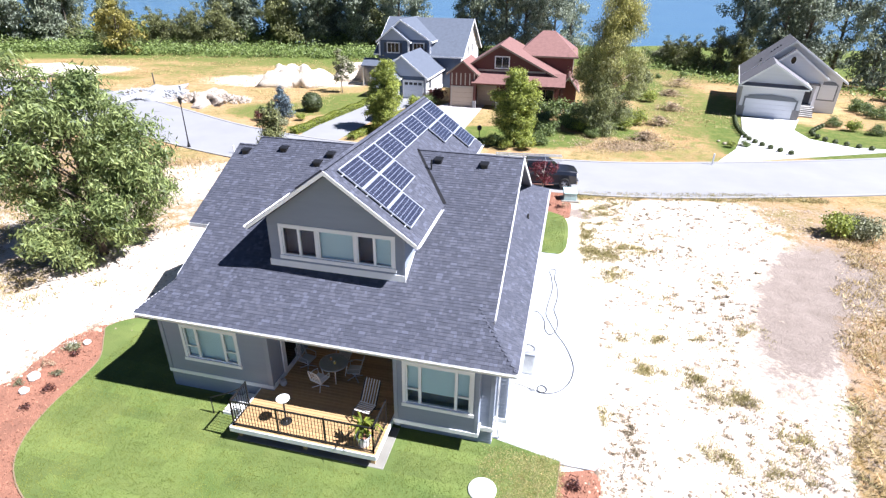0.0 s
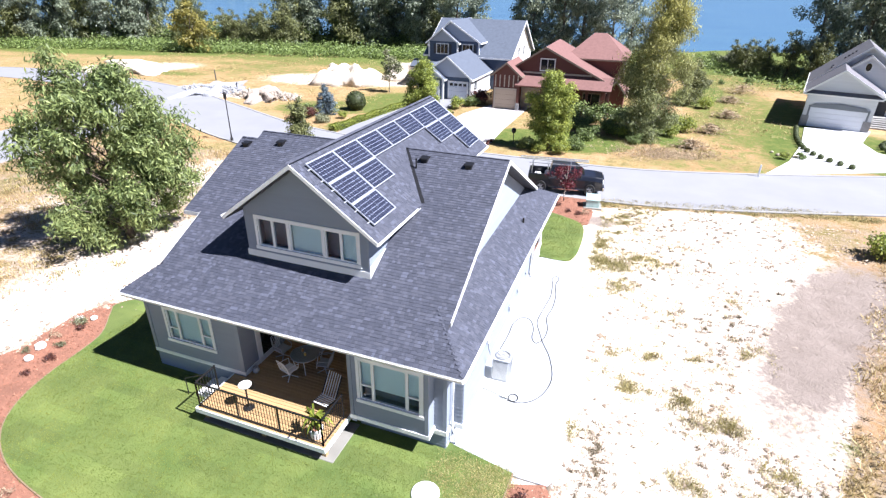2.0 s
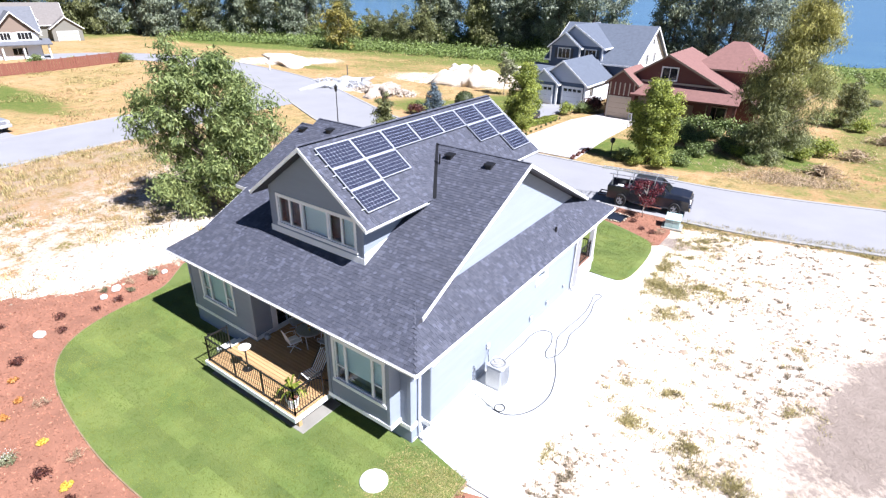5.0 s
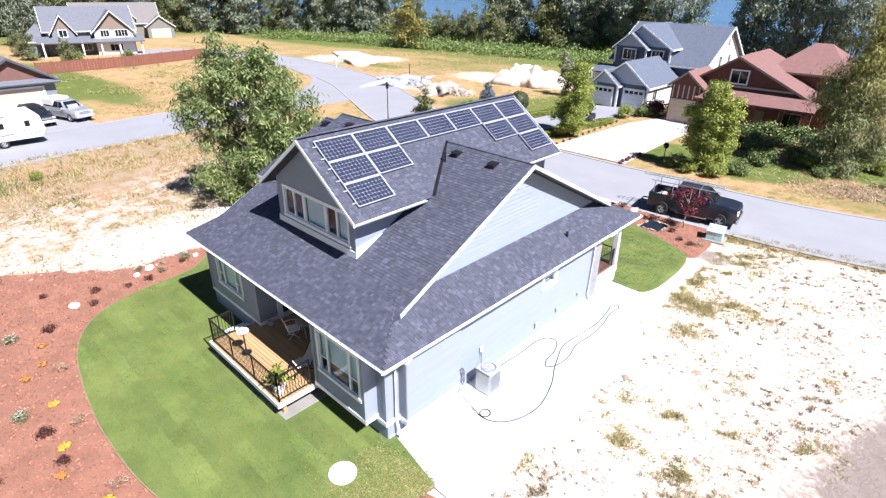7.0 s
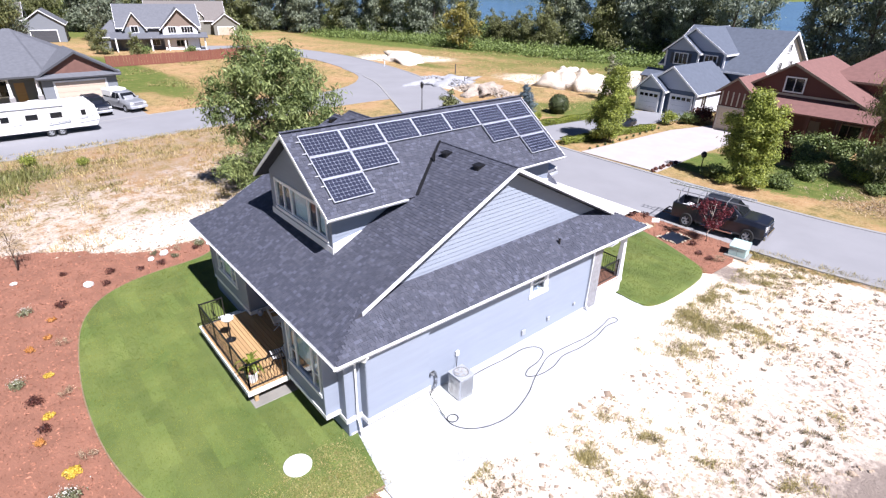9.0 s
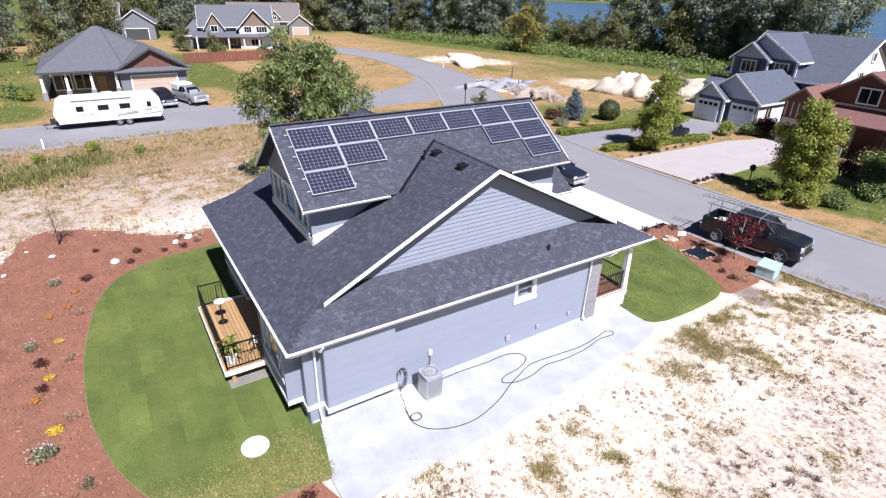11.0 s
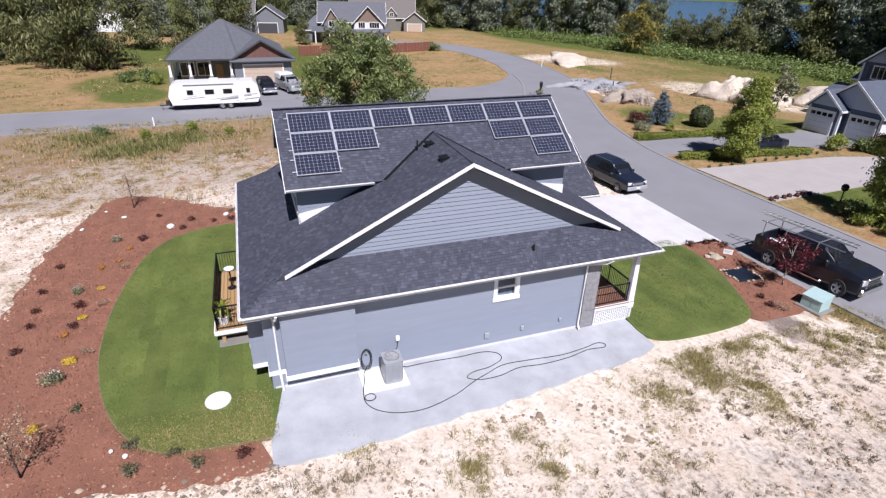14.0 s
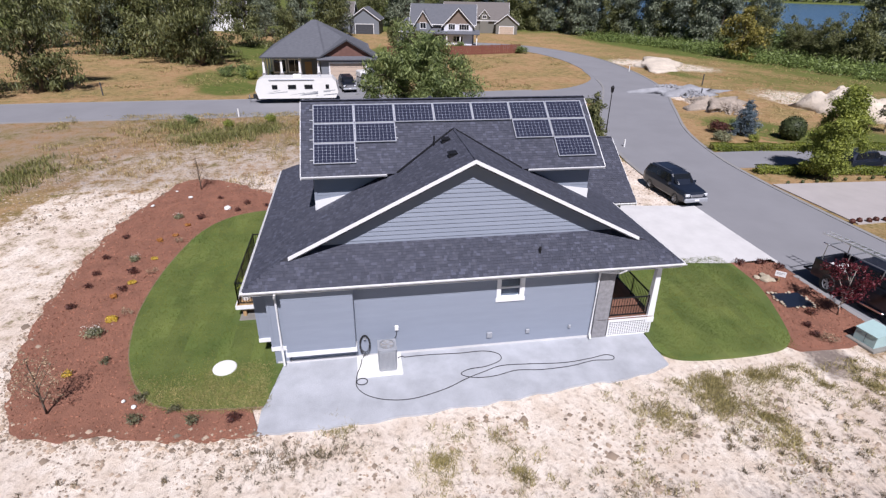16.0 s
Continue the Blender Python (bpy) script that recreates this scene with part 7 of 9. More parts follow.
# the red-brown house
h = thing("house", (-7.4, 72.9, 0), "red-brown craftsman house with rust shingle roof", "house", "neighbouring houses", 1)
gable_block(h, -7.2, -4.0, -4.8, 1.0, 4.2, 5.5, "y", M["redsid"], M["roof_red"], 0.35, trim=M["brownsid"])
garage(h, -5.6, -4.8, 2.6, 2.35, "s", M["gdoor_tan"], 4, 4, frame=M["tansid"])
for k in range(6):
    part("batten", Geo().box(-7.0 + k * 0.56, -6.88 + k * 0.56, -4.86, -4.8, 2.7, 4.1), M["tansid"], h)
gable_block(h, -6.9, 6.2, -3.0, 7.0, 3.7, 7.3, "y", M["redsid"], M["roof_red"], 0.55, peak=-1.3, trim=M["brownsid"])
garage(h, -2.6, -3.0, 2.6, 2.3, "s", M["gdoor_tan"], 4, 4, frame=M["tansid"])
win(h, -1.0, -3.06, 4.7, 1.6, 1.25, "s", 2)
part("band", Geo().box(-4.0, 4.4, -3.12, -3.0, 4.25, 4.45), M["tansid"], h)
ring_roof(h, [[(-4.4, -5.4, 3.1), (6.9, -5.4, 3.1), (6.9, -2.9, 4.25), (-4.4, -2.9, 4.25)]], M["roof_red"])
for x in (-4.0, -1.1, 1.6, 4.2, 6.6):
    part("porch_post", Geo().box(x - 0.16, x + 0.16, -5.3, -4.98, 0, 3.05), M["redsid"], h)
    part("post_cap", Geo().cbox(x - 0.22, x + 0.22, -5.36, -4.92, 0, 0.9, 0.04), M["stoneveneer"], h)
part("front_door", Geo().box(1.2, 2.2, -3.08, -3.0, 0.1, 2.2), M["brownsid"], h)
win(h, 4.6, -3.06, 0.8, 1.9, 1.5, "s", 2, frame=M["brownsid"])
win(h, 6.26, -0.5, 0.9, 1.4, 1.4, "e")
gable_block(h, 6.3, 8.3, -2.4, 3.4, 2.6, 3.9, "y", M["redsid"], M["roof_red"], 0.35, trim=M["tansid"])
hip_block(h, 0.8, 7.6, 2.0, 12.0, 5.7, 8.4, ((3.2, 7.6), (4.8, 7.6)), M["redsid"], M["roof_red"], 0.55, trim=M["brownsid"])
win(h, 7.66, 5.0, 3.6, 1.2, 1.3, "e")
win(h, 7.66, 8.0, 3.6, 1.2, 1.3, "e")
for i, z in enumerate((0.7, 1.0)):
    part("porch_rail", Geo().box(2.6, 6.6, -5.2, -5.12, z, z + 0.06), M["tansid"], h)

# the pale grey house to the east
h = thing("house", (28.1, 78.5, 0), "pale grey single-storey house with arched white garage door", "house", "neighbouring houses", -13)
gable_block(h, -6.3, 0.1, -6.4, 4.0, 4.0, 6.2, "y", M["greysid"], M["roof_grey"], 0.5, upper=M["greysid"], peak=-3.6)
ring_roof(h, [[(-6.7, -7.0, 3.62), (0.5, -7.0, 3.62), (0.5, -6.4, 4.0), (-6.7, -6.4, 4.0)]], M["roof_grey"], 0.12)
fascia(h, (-6.7, -7.02, 3.66), (0.5, -7.02, 3.66), 0.16)
garage(h, -3.1, -6.4, 5.3, 2.1, "s", rows=4, cols=8, frame=M["slatesid"])
part("door_arch", Geo().prism([(-5.9, -6.52, 2.2), (-0.3, -6.52, 2.2), (-0.8, -6.52, 2.55), (-3.1, -6.52, 2.75), (-5.4, -6.52, 2.55)], (0, 0.1, 0)), M["slatesid"], h)
gable_block(h, -6.28, 4.6, 0.6, 11.0, 4.05, 8.2, "y", M["greysid"], M["roof_grey"], 0.5, peak=-1.5)
gable_block(h, -4.6, 2.4, -1.0, 4.0, 4.5, 7.3, "y", M["greysid"], M["roof_grey"], 0.4, peak=-1.4, z0=3.5)
part("oval_window", Geo().loft([[(-1.4 + q * 0.36 * math.cos(a * 0.3927), y, 6.2 + q * 0.55 * math.sin(a * 0.3927)) for a in range(16)] for q, y in ((1.0, -1.0), (1.0, -1.08), (0.8, -1.1))]), M["trim"], h)
part("oval_pane", Geo().loft([[(-1.4 + 0.27 * math.cos(a * 0.3927), y, 6.2 + 0.43 * math.sin(a * 0.3927)) for a in range(16)] for y in (-1.09, -1.11)]), M["darkglass"], h)
bay = part("arched_window", Geo().prism([(2.3, 0.52, 1.5), (4.3, 0.52, 1.5), (4.3, 0.52, 3.4), (3.9, 0.52, 3.75), (3.3, 0.52, 3.85), (2.7, 0.52, 3.75), (2.3, 0.52, 3.4)], (0, 0.1, 0)), M["slatesid"], h)
part("blind", Geo().box(2.45, 4.15, 0.46, 0.53, 1.65, 3.4), M["whitesid"], bay, "pale closed blind")
part("front_door", Geo().box(0.7, 1.7, 0.5, 0.6, 0.9, 3.0), M["darksid"], h)
part("porch_roof", Geo().box(0.2, 2.1, -1.6, 0.6, 3.5, 3.7), M["roof_grey"], h)
for x in (0.4, 1.9):
    part("porch_post", Geo().box(x - 0.16, x + 0.16, -1.5, -1.18, 0.8, 3.5), M["greysid"], h)
part("porch_floor", Geo().box(0.15, 2.2, -1.6, 0.6, 0.0, 0.88), M["stone"], h)
for k in range(5):
    part("step", Geo().box(0.3, 2.0, -3.6 + k * 0.4, -1.6, 0.0, 0.16 + k * 0.16), M["stone"], h)
for x, y in ((-4.7, 2.2), (-4.6, 3.4), (-3.6, 4.6), (-3.3, 4.7), (-3.0, 4.8), (-2.7, 4.9)):
    zc = 4.05 + (x + 6.28) * 4.15 / 4.78 + 0.16
    part("roof_vent", Geo().cbox(x - 0.14, x + 0.14, y - 0.2, y + 0.2, zc - 0.25, zc + 0.12, 0.04), M["darksid"], h)
for x in (-6.4, -0.6):
    part("stone_pier", Geo().box(x, x + 0.75, -6.5, -6.4, 0, 1.2), M["stoneveneer"], h)

# the craftsman bungalow behind the caravan, looking east
h = thing("house", (-73.6, 12.7, 0), "grey craftsman bungalow with hipped roof and tan garage door", "house", "neighbouring houses", 90)
part("wall", Geo().box(-6.6, 7.5, -3.2, 12.0, 0, 3.3), M["slatesid"], h)
ring_roof(h, [[(-8.0, -6.0, 3.3), (1.2, -6.0, 3.3), (-0.2, 6.0, 7.6), (-0.9, 6.0, 7.6)], [(-8.0, 12.7, 3.3), (-8.0, -6.0, 3.3), (-0.9, 6.0, 7.6)], [(8.2, 12.7, 3.3), (-8.0, 12.7, 3.3), (-0.9, 6.0, 7.6), (-0.2, 6.0, 7.6)], [(1.2, -6.0, 3.3), (8.2, -2.0, 3.3), (8.2, 12.7, 3.3), (-0.2, 6.0, 7.6)]], M["roof_slate"])
fascia(h, (-8.0, -6.02, 3.34), (0.6, -6.02, 3.34), 0.2, material=M["darksid"])
fascia(h, (-8.02, -6.0, 3.34), (-8.02, 12.7, 3.34), 0.2, material=M["darksid"])
gable_block(h, 0.6, 8.4, -5.6, 1.0, 3.3, 5.6, "y", M["slatesid"], M["roof_slate"], 0.5, upper=M["rustgable"], trim=M["darksid"])
garage(h, 4.5, -5.6, 5.2, 2.3, "s", M["gdoor_tan"], 4, 8)
ring_roof(h, [[(0.1, -6.4, 2.95), (8.9, -6.4, 2.95), (8.9, -5.5, 3.4), (0.1, -5.5, 3.4)]], M["roof_slate"])
for x in (-7.6, -5.1, -2.5, 0.2):
    part("porch_post", Geo().loft([[(x - a, -5.5 - a, z), (x + a, -5.5 - a, z), (x + a, -5.5 + a, z), (x - a, -5.5 + a, z)] for a, z in ((0.17, 1.1), (0.11, 3.1))]), M["trim"], h)
    part("post_pier", Geo().cbox(x - 0.28, x + 0.28, -5.78, -5.22, 0, 1.1, 0.04), M["stoneveneer"], h)
for x in (-5.6, -3.4):
    win(h, x, -3.2, 0.9, 1.7, 1.7, "s", 2)
part("front_door", Geo().box(-1.9, -0.9, -3.28, -3.2, 0.1, 2.3), M["wood"], h)
for k in range(5):
    part("side_post", Geo().loft([[(-7.6 - a, k * 3.0 - 3.0 - a, z), (-7.6 + a, k * 3.0 - 3.0 - a, z), (-7.6 + a, k * 3.0 - 3.0 + a, z), (-7.6 - a, k * 3.0 - 3.0 + a, z)] for a, z in ((0.16, 0), (0.10, 3.2))]), M["trim"], h)
win(h, 8.46, -2.5, 1.2, 1.0, 1.2, "e")

# far houses by the woods
h = thing("house", (-120.5, 40.3, 0), "far two-storey grey house with brown shingled gables", "house", "far houses", 78)
h.scale = (0.905, 0.905, 0.905)
gable_block(h, -8.5, 8.0, -1.0, 9.0, 5.2, 9.4, "x", M["slatesid"], M["roof_slate"], 0.6)
gable_block(h, 0.2, 7.6, -3.4, 4.0, 5.0, 8.8, "y", M["greysid"], M["roof_slate"], 0.6, upper=M["brownsid"])
gable_block(h, -7.4, -3.4, -1.8, 4.0, 5.0, 8.0, "y", M["slatesid"], M["roof_slate"], 0.5, upper=M["brownsid"])
ring_roof(h, [[(-10.5, -4.6, 2.8), (9.5, -5.4, 2.8), (9.5, -2.8, 3.7), (-10.5, -0.8, 3.9)]], M["roof_slate"])
for x in (-9.5, -6.0, -2.5, 1.0, 4.5, 8.8):
    part("porch_post", Geo().box(x - 0.14, x + 0.14, -4.7, -4.42, 0, 2.9), M["trim"], h)
for x, y, z, w, b in ((2.2, -3.4, 3.7, 1.6, 3), (5.4, -3.4, 3.7, 2.4, 4), (-5.4, -1.8, 3.8, 1.4, 2), (3.9, -3.4, 0.8, 2.4, 3), (-5.0, -1.0, 0.9, 1.8, 2), (-1.5, -1.0, 0.9, 1.6, 2)):
    win(h, x, y, z, w, 1.3, "s", b)
hip_block(h, -13.0, -8.0, 0.0, 8.0, 2.8, 6.2, ((-10.0, 3.0), (-9.0, 5.0)), M["slatesid"], M["roof_slate"], 0.6)
h = thing("house", (-151.6, 56.3, 0), "far grey-green house with brown roof and small dormers", "house", "far houses", 75)
h.scale = (0.88, 0.88, 0.88)
gable_block(h, -12, 9, -2.0, 8.0, 4.4, 9.2, "x", M["olivesid"], M["roof_brown"], 0.6)
gable_block(h, 5.5, 12.5, -5.0, 4.0, 3.4, 6.0, "y", M["olivesid"], M["roof_brown"], 0.5, upper=M["olivesid"])
for x in (-3.0, 1.5):
    gable_block(h, x - 1.4, x + 1.4, -2.6, 3.0, 5.6, 7.2, "y", M["olivesid"], M["roof_brown"], 0.4)
    win(h, x, -2.6, 4.6, 1.1, 0.9, "s", 2)
garage(h, 9.0, -5.0, 4.6, 2.3, "s", M["gdoor_tan"], 4, 6)
h = thing("house", (-148.0, 22.5, 0), "far grey-green house with a dark garage door", "house", "far houses", 80)
h.scale = (0.88, 0.88, 0.88)
gable_block(h, -4.6, 4.6, -3.0, 8.0, 4.4, 7.6, "y", M["slatesid"], M["roof_slate"], 0.5, upper=M["slatesid"])
garage(h, 0.0, -3.0, 5.6, 2.8, "s", M["darksid"], 4, 6)
gable_block(h, -12.0, -4.6, 2.0, 11.0, 5.4, 9.0, "x", M["slatesid"], M["roof_brown"], 0.6)
h = thing("house", (-158.2, -16.4, 0), "far pale house half hidden in the woods", "house", "far houses", 96)
h.scale = (0.85, 0.85, 0.85)
gable_block(h, -6.0, 6.0, -4.0, 6.0, 5.0, 8.8, "x", M["whitesid"], M["roof_grey"], 0.6)
gable_block(h, -2.0, 3.0, -5.4, 0.0, 5.0, 7.8, "y", M["whitesid"], M["roof_grey"], 0.5)
win(h, 0.5, -5.4, 3.2, 1.4, 1.3, "s", 2)

fence = thing("fence", (-99.1, 41.8, 0), "red-brown board fence before the far house", "fence")
fo = Vector((-99.1, 41.8, 0))
board = Geo().box(0, 0.03, 0, 0.42, 0, 1.75).mesh("fence_board", M["fence"])
pts = [Vector((-96.9, 25.0, 0)), Vector((-97.0, 38.1, 0)), Vector((-100.7, 53.7, 0))]
for a, b in zip(pts, pts[1:]):
    d = (b - a)
    n = int(d.length / 0.45)
    ang = math.degrees(math.atan2(d.y, d.x)) - 90
    for i in range(n):
        p = a + d * (i / n) - fo
        piece("fence_board", board, fence, pose(p.x, p.y, 0, 0, 0, ang))
    for i in range(0, n, 5):
        p = a + d * (i / n) - fo
        part("fence_post", Geo().box(p.x - 0.16, p.x - 0.04, p.y - 0.06, p.y + 0.06, 0, 1.9), M["fence"], fence)

# ---- street furniture ----
def street_lamp(at, tall):
    l = thing("street_lamp", at, "slim black street lamp with lantern head", "street lamp", "street lamps")
    part("base", Geo().lathe([(0.14, 0), (0.14, 0.25), (0.08, 0.4), (0.06, 0.6)], 12), M["black"], l)
    part("pole", Geo().rod((0, 0, 0.5), (0, 0, tall - 0.5), 0.055, 0.04), M["black"], l)
    part("lantern", Geo().lathe([(0.05, tall - 0.55), (0.14, tall - 0.4), (0.17, tall - 0.05), (0.2, tall), (0.06, tall + 0.14), (0.0, tall + 0.2)], 8), M["black"], l)
    return l


street_lamp((-33.6, 42.6, 0.0), 4.5)
drive_lamp = thing("garden_lamp", (-8.0, 52.4, 0), "dark garden lamp post with domed head by the driveway", "lamp")
drive_lamp.scale = (0.85, 0.85, 0.75)
part("post", Geo().rod((0, 0, 0), (0, 0, 1.5), 0.05, 0.05), M["black"], drive_lamp)
part("head", Geo().lathe([(0.08, 1.45), (0.24, 1.6), (0.28, 1.9), (0.18, 2.1), (0.0, 2.18)], 12), M["black"], drive_lamp)
for x, y, tall in ((-44.2, 5.4, 0.9), (-57.9, -13.2, 1.6), (-73.5, 65.1, 0.9), (-59.5, 69.9, 1.6), (-50.4, 63.8, 1.2), (13.3, 50.8, 1.0), (-28.6, 42.1, 0.7)):
    m = thing("marker_post", (x, y, 0), "short pale survey marker post", "marker post", "marker posts along the streets")
    part("stake", Geo().cbox(-0.06, 0.06, -0.06, 0.06, 0, tall, 0.01), M["whitepl"] if tall < 1.1 else M["darksid"], m)
box = thing("transformer_box", (1.15, 38.55, 0), "pale green transformer box on a concrete pad", "utility box", turn=8)
box.scale = (0.74, 0.74, 0.85)
part("cabinet", Geo().loft([[(-0.6, -0.55, 0.12), (0.6, -0.55, 0.12), (0.6, 0.55, 0.12), (-0.6, 0.55, 0.12)], [(-0.6, -0.55, 0.72), (0.6, -0.55, 0.72), (0.6, 0.55, 0.9), (-0.6, 0.55, 0.9)]]), M["green_box"], box)
part("lid", Geo().add([(-0.64, -0.6, 0.72), (0.64, -0.6, 0.72), (0.64, 0.6, 0.92), (-0.64, 0.6, 0.92), (-0.64, -0.6, 0.77), (0.64, -0.6, 0.77), (0.64, 0.6, 0.97), (-0.64, 0.6, 0.97)], [(0, 3, 2, 1), (4, 5, 6, 7), (0, 1, 5, 4), (1, 2, 6, 5), (2, 3, 7, 6), (3, 0, 4, 7)]), M["green_box"], box)
part("pad", Geo().cbox(-0.85, 0.85, -0.8, 0.8, 0, 0.12, 0.03), M["paver"], box)
part("seam", Geo().box(-0.005, 0.005, -0.557, -0.55, 0.18, 0.7), M["black"], box)
sign = thing("garden_sign", (-4.0, 38.35, 0.05), "small white sign on a wooden stake in the bark", "sign", turn=48)
sign.scale = (0.75, 0.75, 0.75)
part("stake", Geo().box(-0.04, 0.04, 0.0, 0.06, 0, 0.75), M["wood"], sign)
part("board", Geo().cbox(-0.32, 0.32, -0.03, 0.0, 0.42, 0.8, 0.015), M["whitepl"], sign)
part("writing", Geo().box(-0.24, 0.24, -0.036, -0.031, 0.66, 0.70).box(-0.24, 0.1, -0.036, -0.031, 0.57, 0.60), M["decal"], sign)
pond = thing("pond", (-2.3, 37.75, 0.05), "small square dark pond edged with pale stones", "pond", turn=-4)
part("pond_water", Geo().box(-0.6, 0.6, -0.7, 0.7, 0.0, 0.05), M["car_navy"], pond)
srng = random.Random(3)


def rock_mesh(seed, r):
    rr = random.Random(seed)
    bm = bmesh.new()
    bmesh.ops.create_icosphere(bm, subdivisions=2, radius=r)
    for v in bm.verts:
        k = 1 + 0.35 * noise.noise(v.co * (2.2 / r) + Vector((seed * 7.1, 0, 0)))
        v.co = Vector((v.co.x * k, v.co.y * k * 0.85, v.co.z * k * 0.6))
    for v in bm.verts:
        v.co.z = max(v.co.z, -0.12 * r)
    me = bpy.data.meshes.new("rock")
    bm.to_mesh(me)
    bm.free()
    me.materials.append(M["rim"])
    return me


ROCKS = [rock_mesh(i, 0.2) for i in range(5)]
rim = [(-0.68 + 0.17 * i, q + srng.uniform(-0.07, 0.07)) for i in range(9) for q in (-0.76, 0.76)] + [(q + srng.uniform(-0.07, 0.07), -0.6 + 0.17 * i) for i in range(8) for q in (-0.66, 0.66)]
for i, (x, y) in enumerate(rim):
    if srng.random() < 0.35:
        continue
    piece("edging_stone", ROCKS[i % 5], pond, pose(x, y, 0.05, 0, 0, i * 50) @ Matrix.Scale(srng.uniform(0.18, 0.45), 4))
ROCK_PALE = rock_mesh(9, 0.2)
ROCK_PALE.materials[0] = M["lid"]
for x, y, s in ((-18.8, 13.05, 1.35), (-18.45, 12.3, 1.0), (-18.6, 15.4, 0.9), (-17.4, 9.2, 1.3), (-18.4, 4.4, 0.7), (-19.7, 6.4, 0.8), (0.85, 9.5, 0.5), (0.5, 9.05, 0.4), (-21.0, 5.2, 0.5), (-4.2, 37.75, 1.3), (-4.6, 37.95, 1.1), (-4.15, 38.1, 0.9), (-4.5, 37.5, 0.9), (-4.3, 37.9, 1.5)):
    r = new("boulder", ROCK_PALE)
    r.matrix_world = pose(x, y, 0.1, 0, 0, x * 40) @ Matrix.Scale(s, 4)
    tagged(r, "pale rough boulder resting on the bark", "rock", "boulders in the beds")
    if y > 30:
        r.data = ROCKS[int(x * 10) % 5]

# ---- trees and shrubs ----
tree("ash_tree", (-24.5, 22.7, 0), "broad feathery green tree on the sandy lot", "tree", "", 0, M["bark"], 27, 10.4, 3.8, 0.2, ASH, M["leaf_ash"], 0.042, 0.17, 220, 520, 1.3, 0.09, 0.72)
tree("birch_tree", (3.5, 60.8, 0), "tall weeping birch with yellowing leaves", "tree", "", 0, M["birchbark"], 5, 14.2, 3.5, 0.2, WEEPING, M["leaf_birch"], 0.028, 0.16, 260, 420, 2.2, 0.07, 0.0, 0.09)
young = tree("young_tree", (-4.5, 52.1, 0), "leafy young lime-green street tree", "tree", "young street trees", 0, M["bark"], 8, 7.2, 2.15, 0.1, EGG, M["leaf_lime"], 0.042, 0.11, 150, 430, -0.5, 0.13)
copy_thing(young, pose(-18.1, 53.8, 0, 0, 0, 130)).scale = (0.98, 0.98, 1.0)
small = tree("sapling", (-30.9, 72.3, 0), "small thin grey-green sapling", "tree", "", 0, M["birchbark"], 9, 5.6, 1.8, 0.07, ROUND, M["leaf_sage"], 0.06, 0.12, 34, 110, 0.3, 0.35)
maple = tree("red_maple", (-0.9, 38.9, 0.04), "small red-leaved maple in the street bed", "tree", "", 0, M["birchbark"], 14, 2.75, 1.05, 0.035, ROUND, M["leaf_red"], 0.03, 0.055, 48, 52, 0.4, 0.36)
bare = tree("sapling", (0.7, 6.7, 0.04), "thin sparse sapling in the bark bed", "tree", "saplings in the bed", 0, M["bark"], 15, 2.5, 0.95, 0.028, ROUND, M["brush"], 0.02, 0.035, 40, 24, 0.3, 0.3)
copy_thing(bare, pose(-21.4, 6.7, 0.04, 0, 0, 77))
spruce = tree("blue_spruce", (-31.5, 56.3, 0), "small blue spruce in the neighbouring garden", "tree", "", 0, M["bark"], 30, 3.4, 1.5, 0.08, CONE, M["leaf_blue"], 0.03, 0.14, 110, 90, 0.2, 0.05)
tree("arborvitae", (-20.1, 34.7, 0), "narrow green conifer beside the driveway", "tree", "narrow conifers", 0, M["bark"], 31, 6.5, 1.9, 0.08, CONE, M["leaf_olive"], 0.035, 0.13, 150, 150, -0.6, 0.03)

# woods: a few trees in each of five forms, set again and again
WOOD = []
for k, (nm, hgt, rad, form, leaf, lw, lh, cl, per, dr, lo, lab) in enumerate((
        ("woodland_tree", 19.6, 5.1, TALL, "leaf_dark", 0.105, 0.34, 90, 120, 1.6, 0.04, "tall dark woodland tree at the lake edge"),
        ("woodland_tree", 23, 4.7, TALL, "leaf_poplar", 0.10, 0.33, 90, 120, 1.4, 0.06, "tall grey-green cottonwood at the lake edge"),
        ("conifer", 22, 3.9, CONE, "leaf_dark", 0.095, 0.34, 90, 110, 1.0, 0.03, "tall dark conifer in the woods"),
        ("woodland_tree", 14, 4.9, SPREAD, "leaf_olive", 0.10, 0.32, 80, 115, 1.8, 0.03, "broad green woodland tree"),
        ("woodland_tree", 11, 4.1, ROUND, "leaf_gold", 0.14, 0.34, 56, 80, 1.0, 0.04, "yellowing woodland tree beside the open lots"),
        ("woodland_tree", 14, 5.0, SPREAD, "leaf_olive", 0.075, 0.30, 110, 160, 2.2, 0.03, "broad drooping olive-green tree on the grass"))):
    WOOD.append(tree(nm, (-110 - 14 * k, 118 + 4 * k, 0), lab, "tree", "woods", 0, M["bark"], 40 + k, hgt, rad, 0.34, form, M[leaf], lw, lh, cl, per, dr, lo))
wood_rng = random.Random(17)


def plant_wood(k, x, y, s=1.0):
    ob = copy_thing(WOOD[k], pose(x, y, -0.1, 0, 0, wood_rng.uniform(0, 360)))
    ob.scale = (s, s, s * wood_rng.uniform(0.92, 1.08))


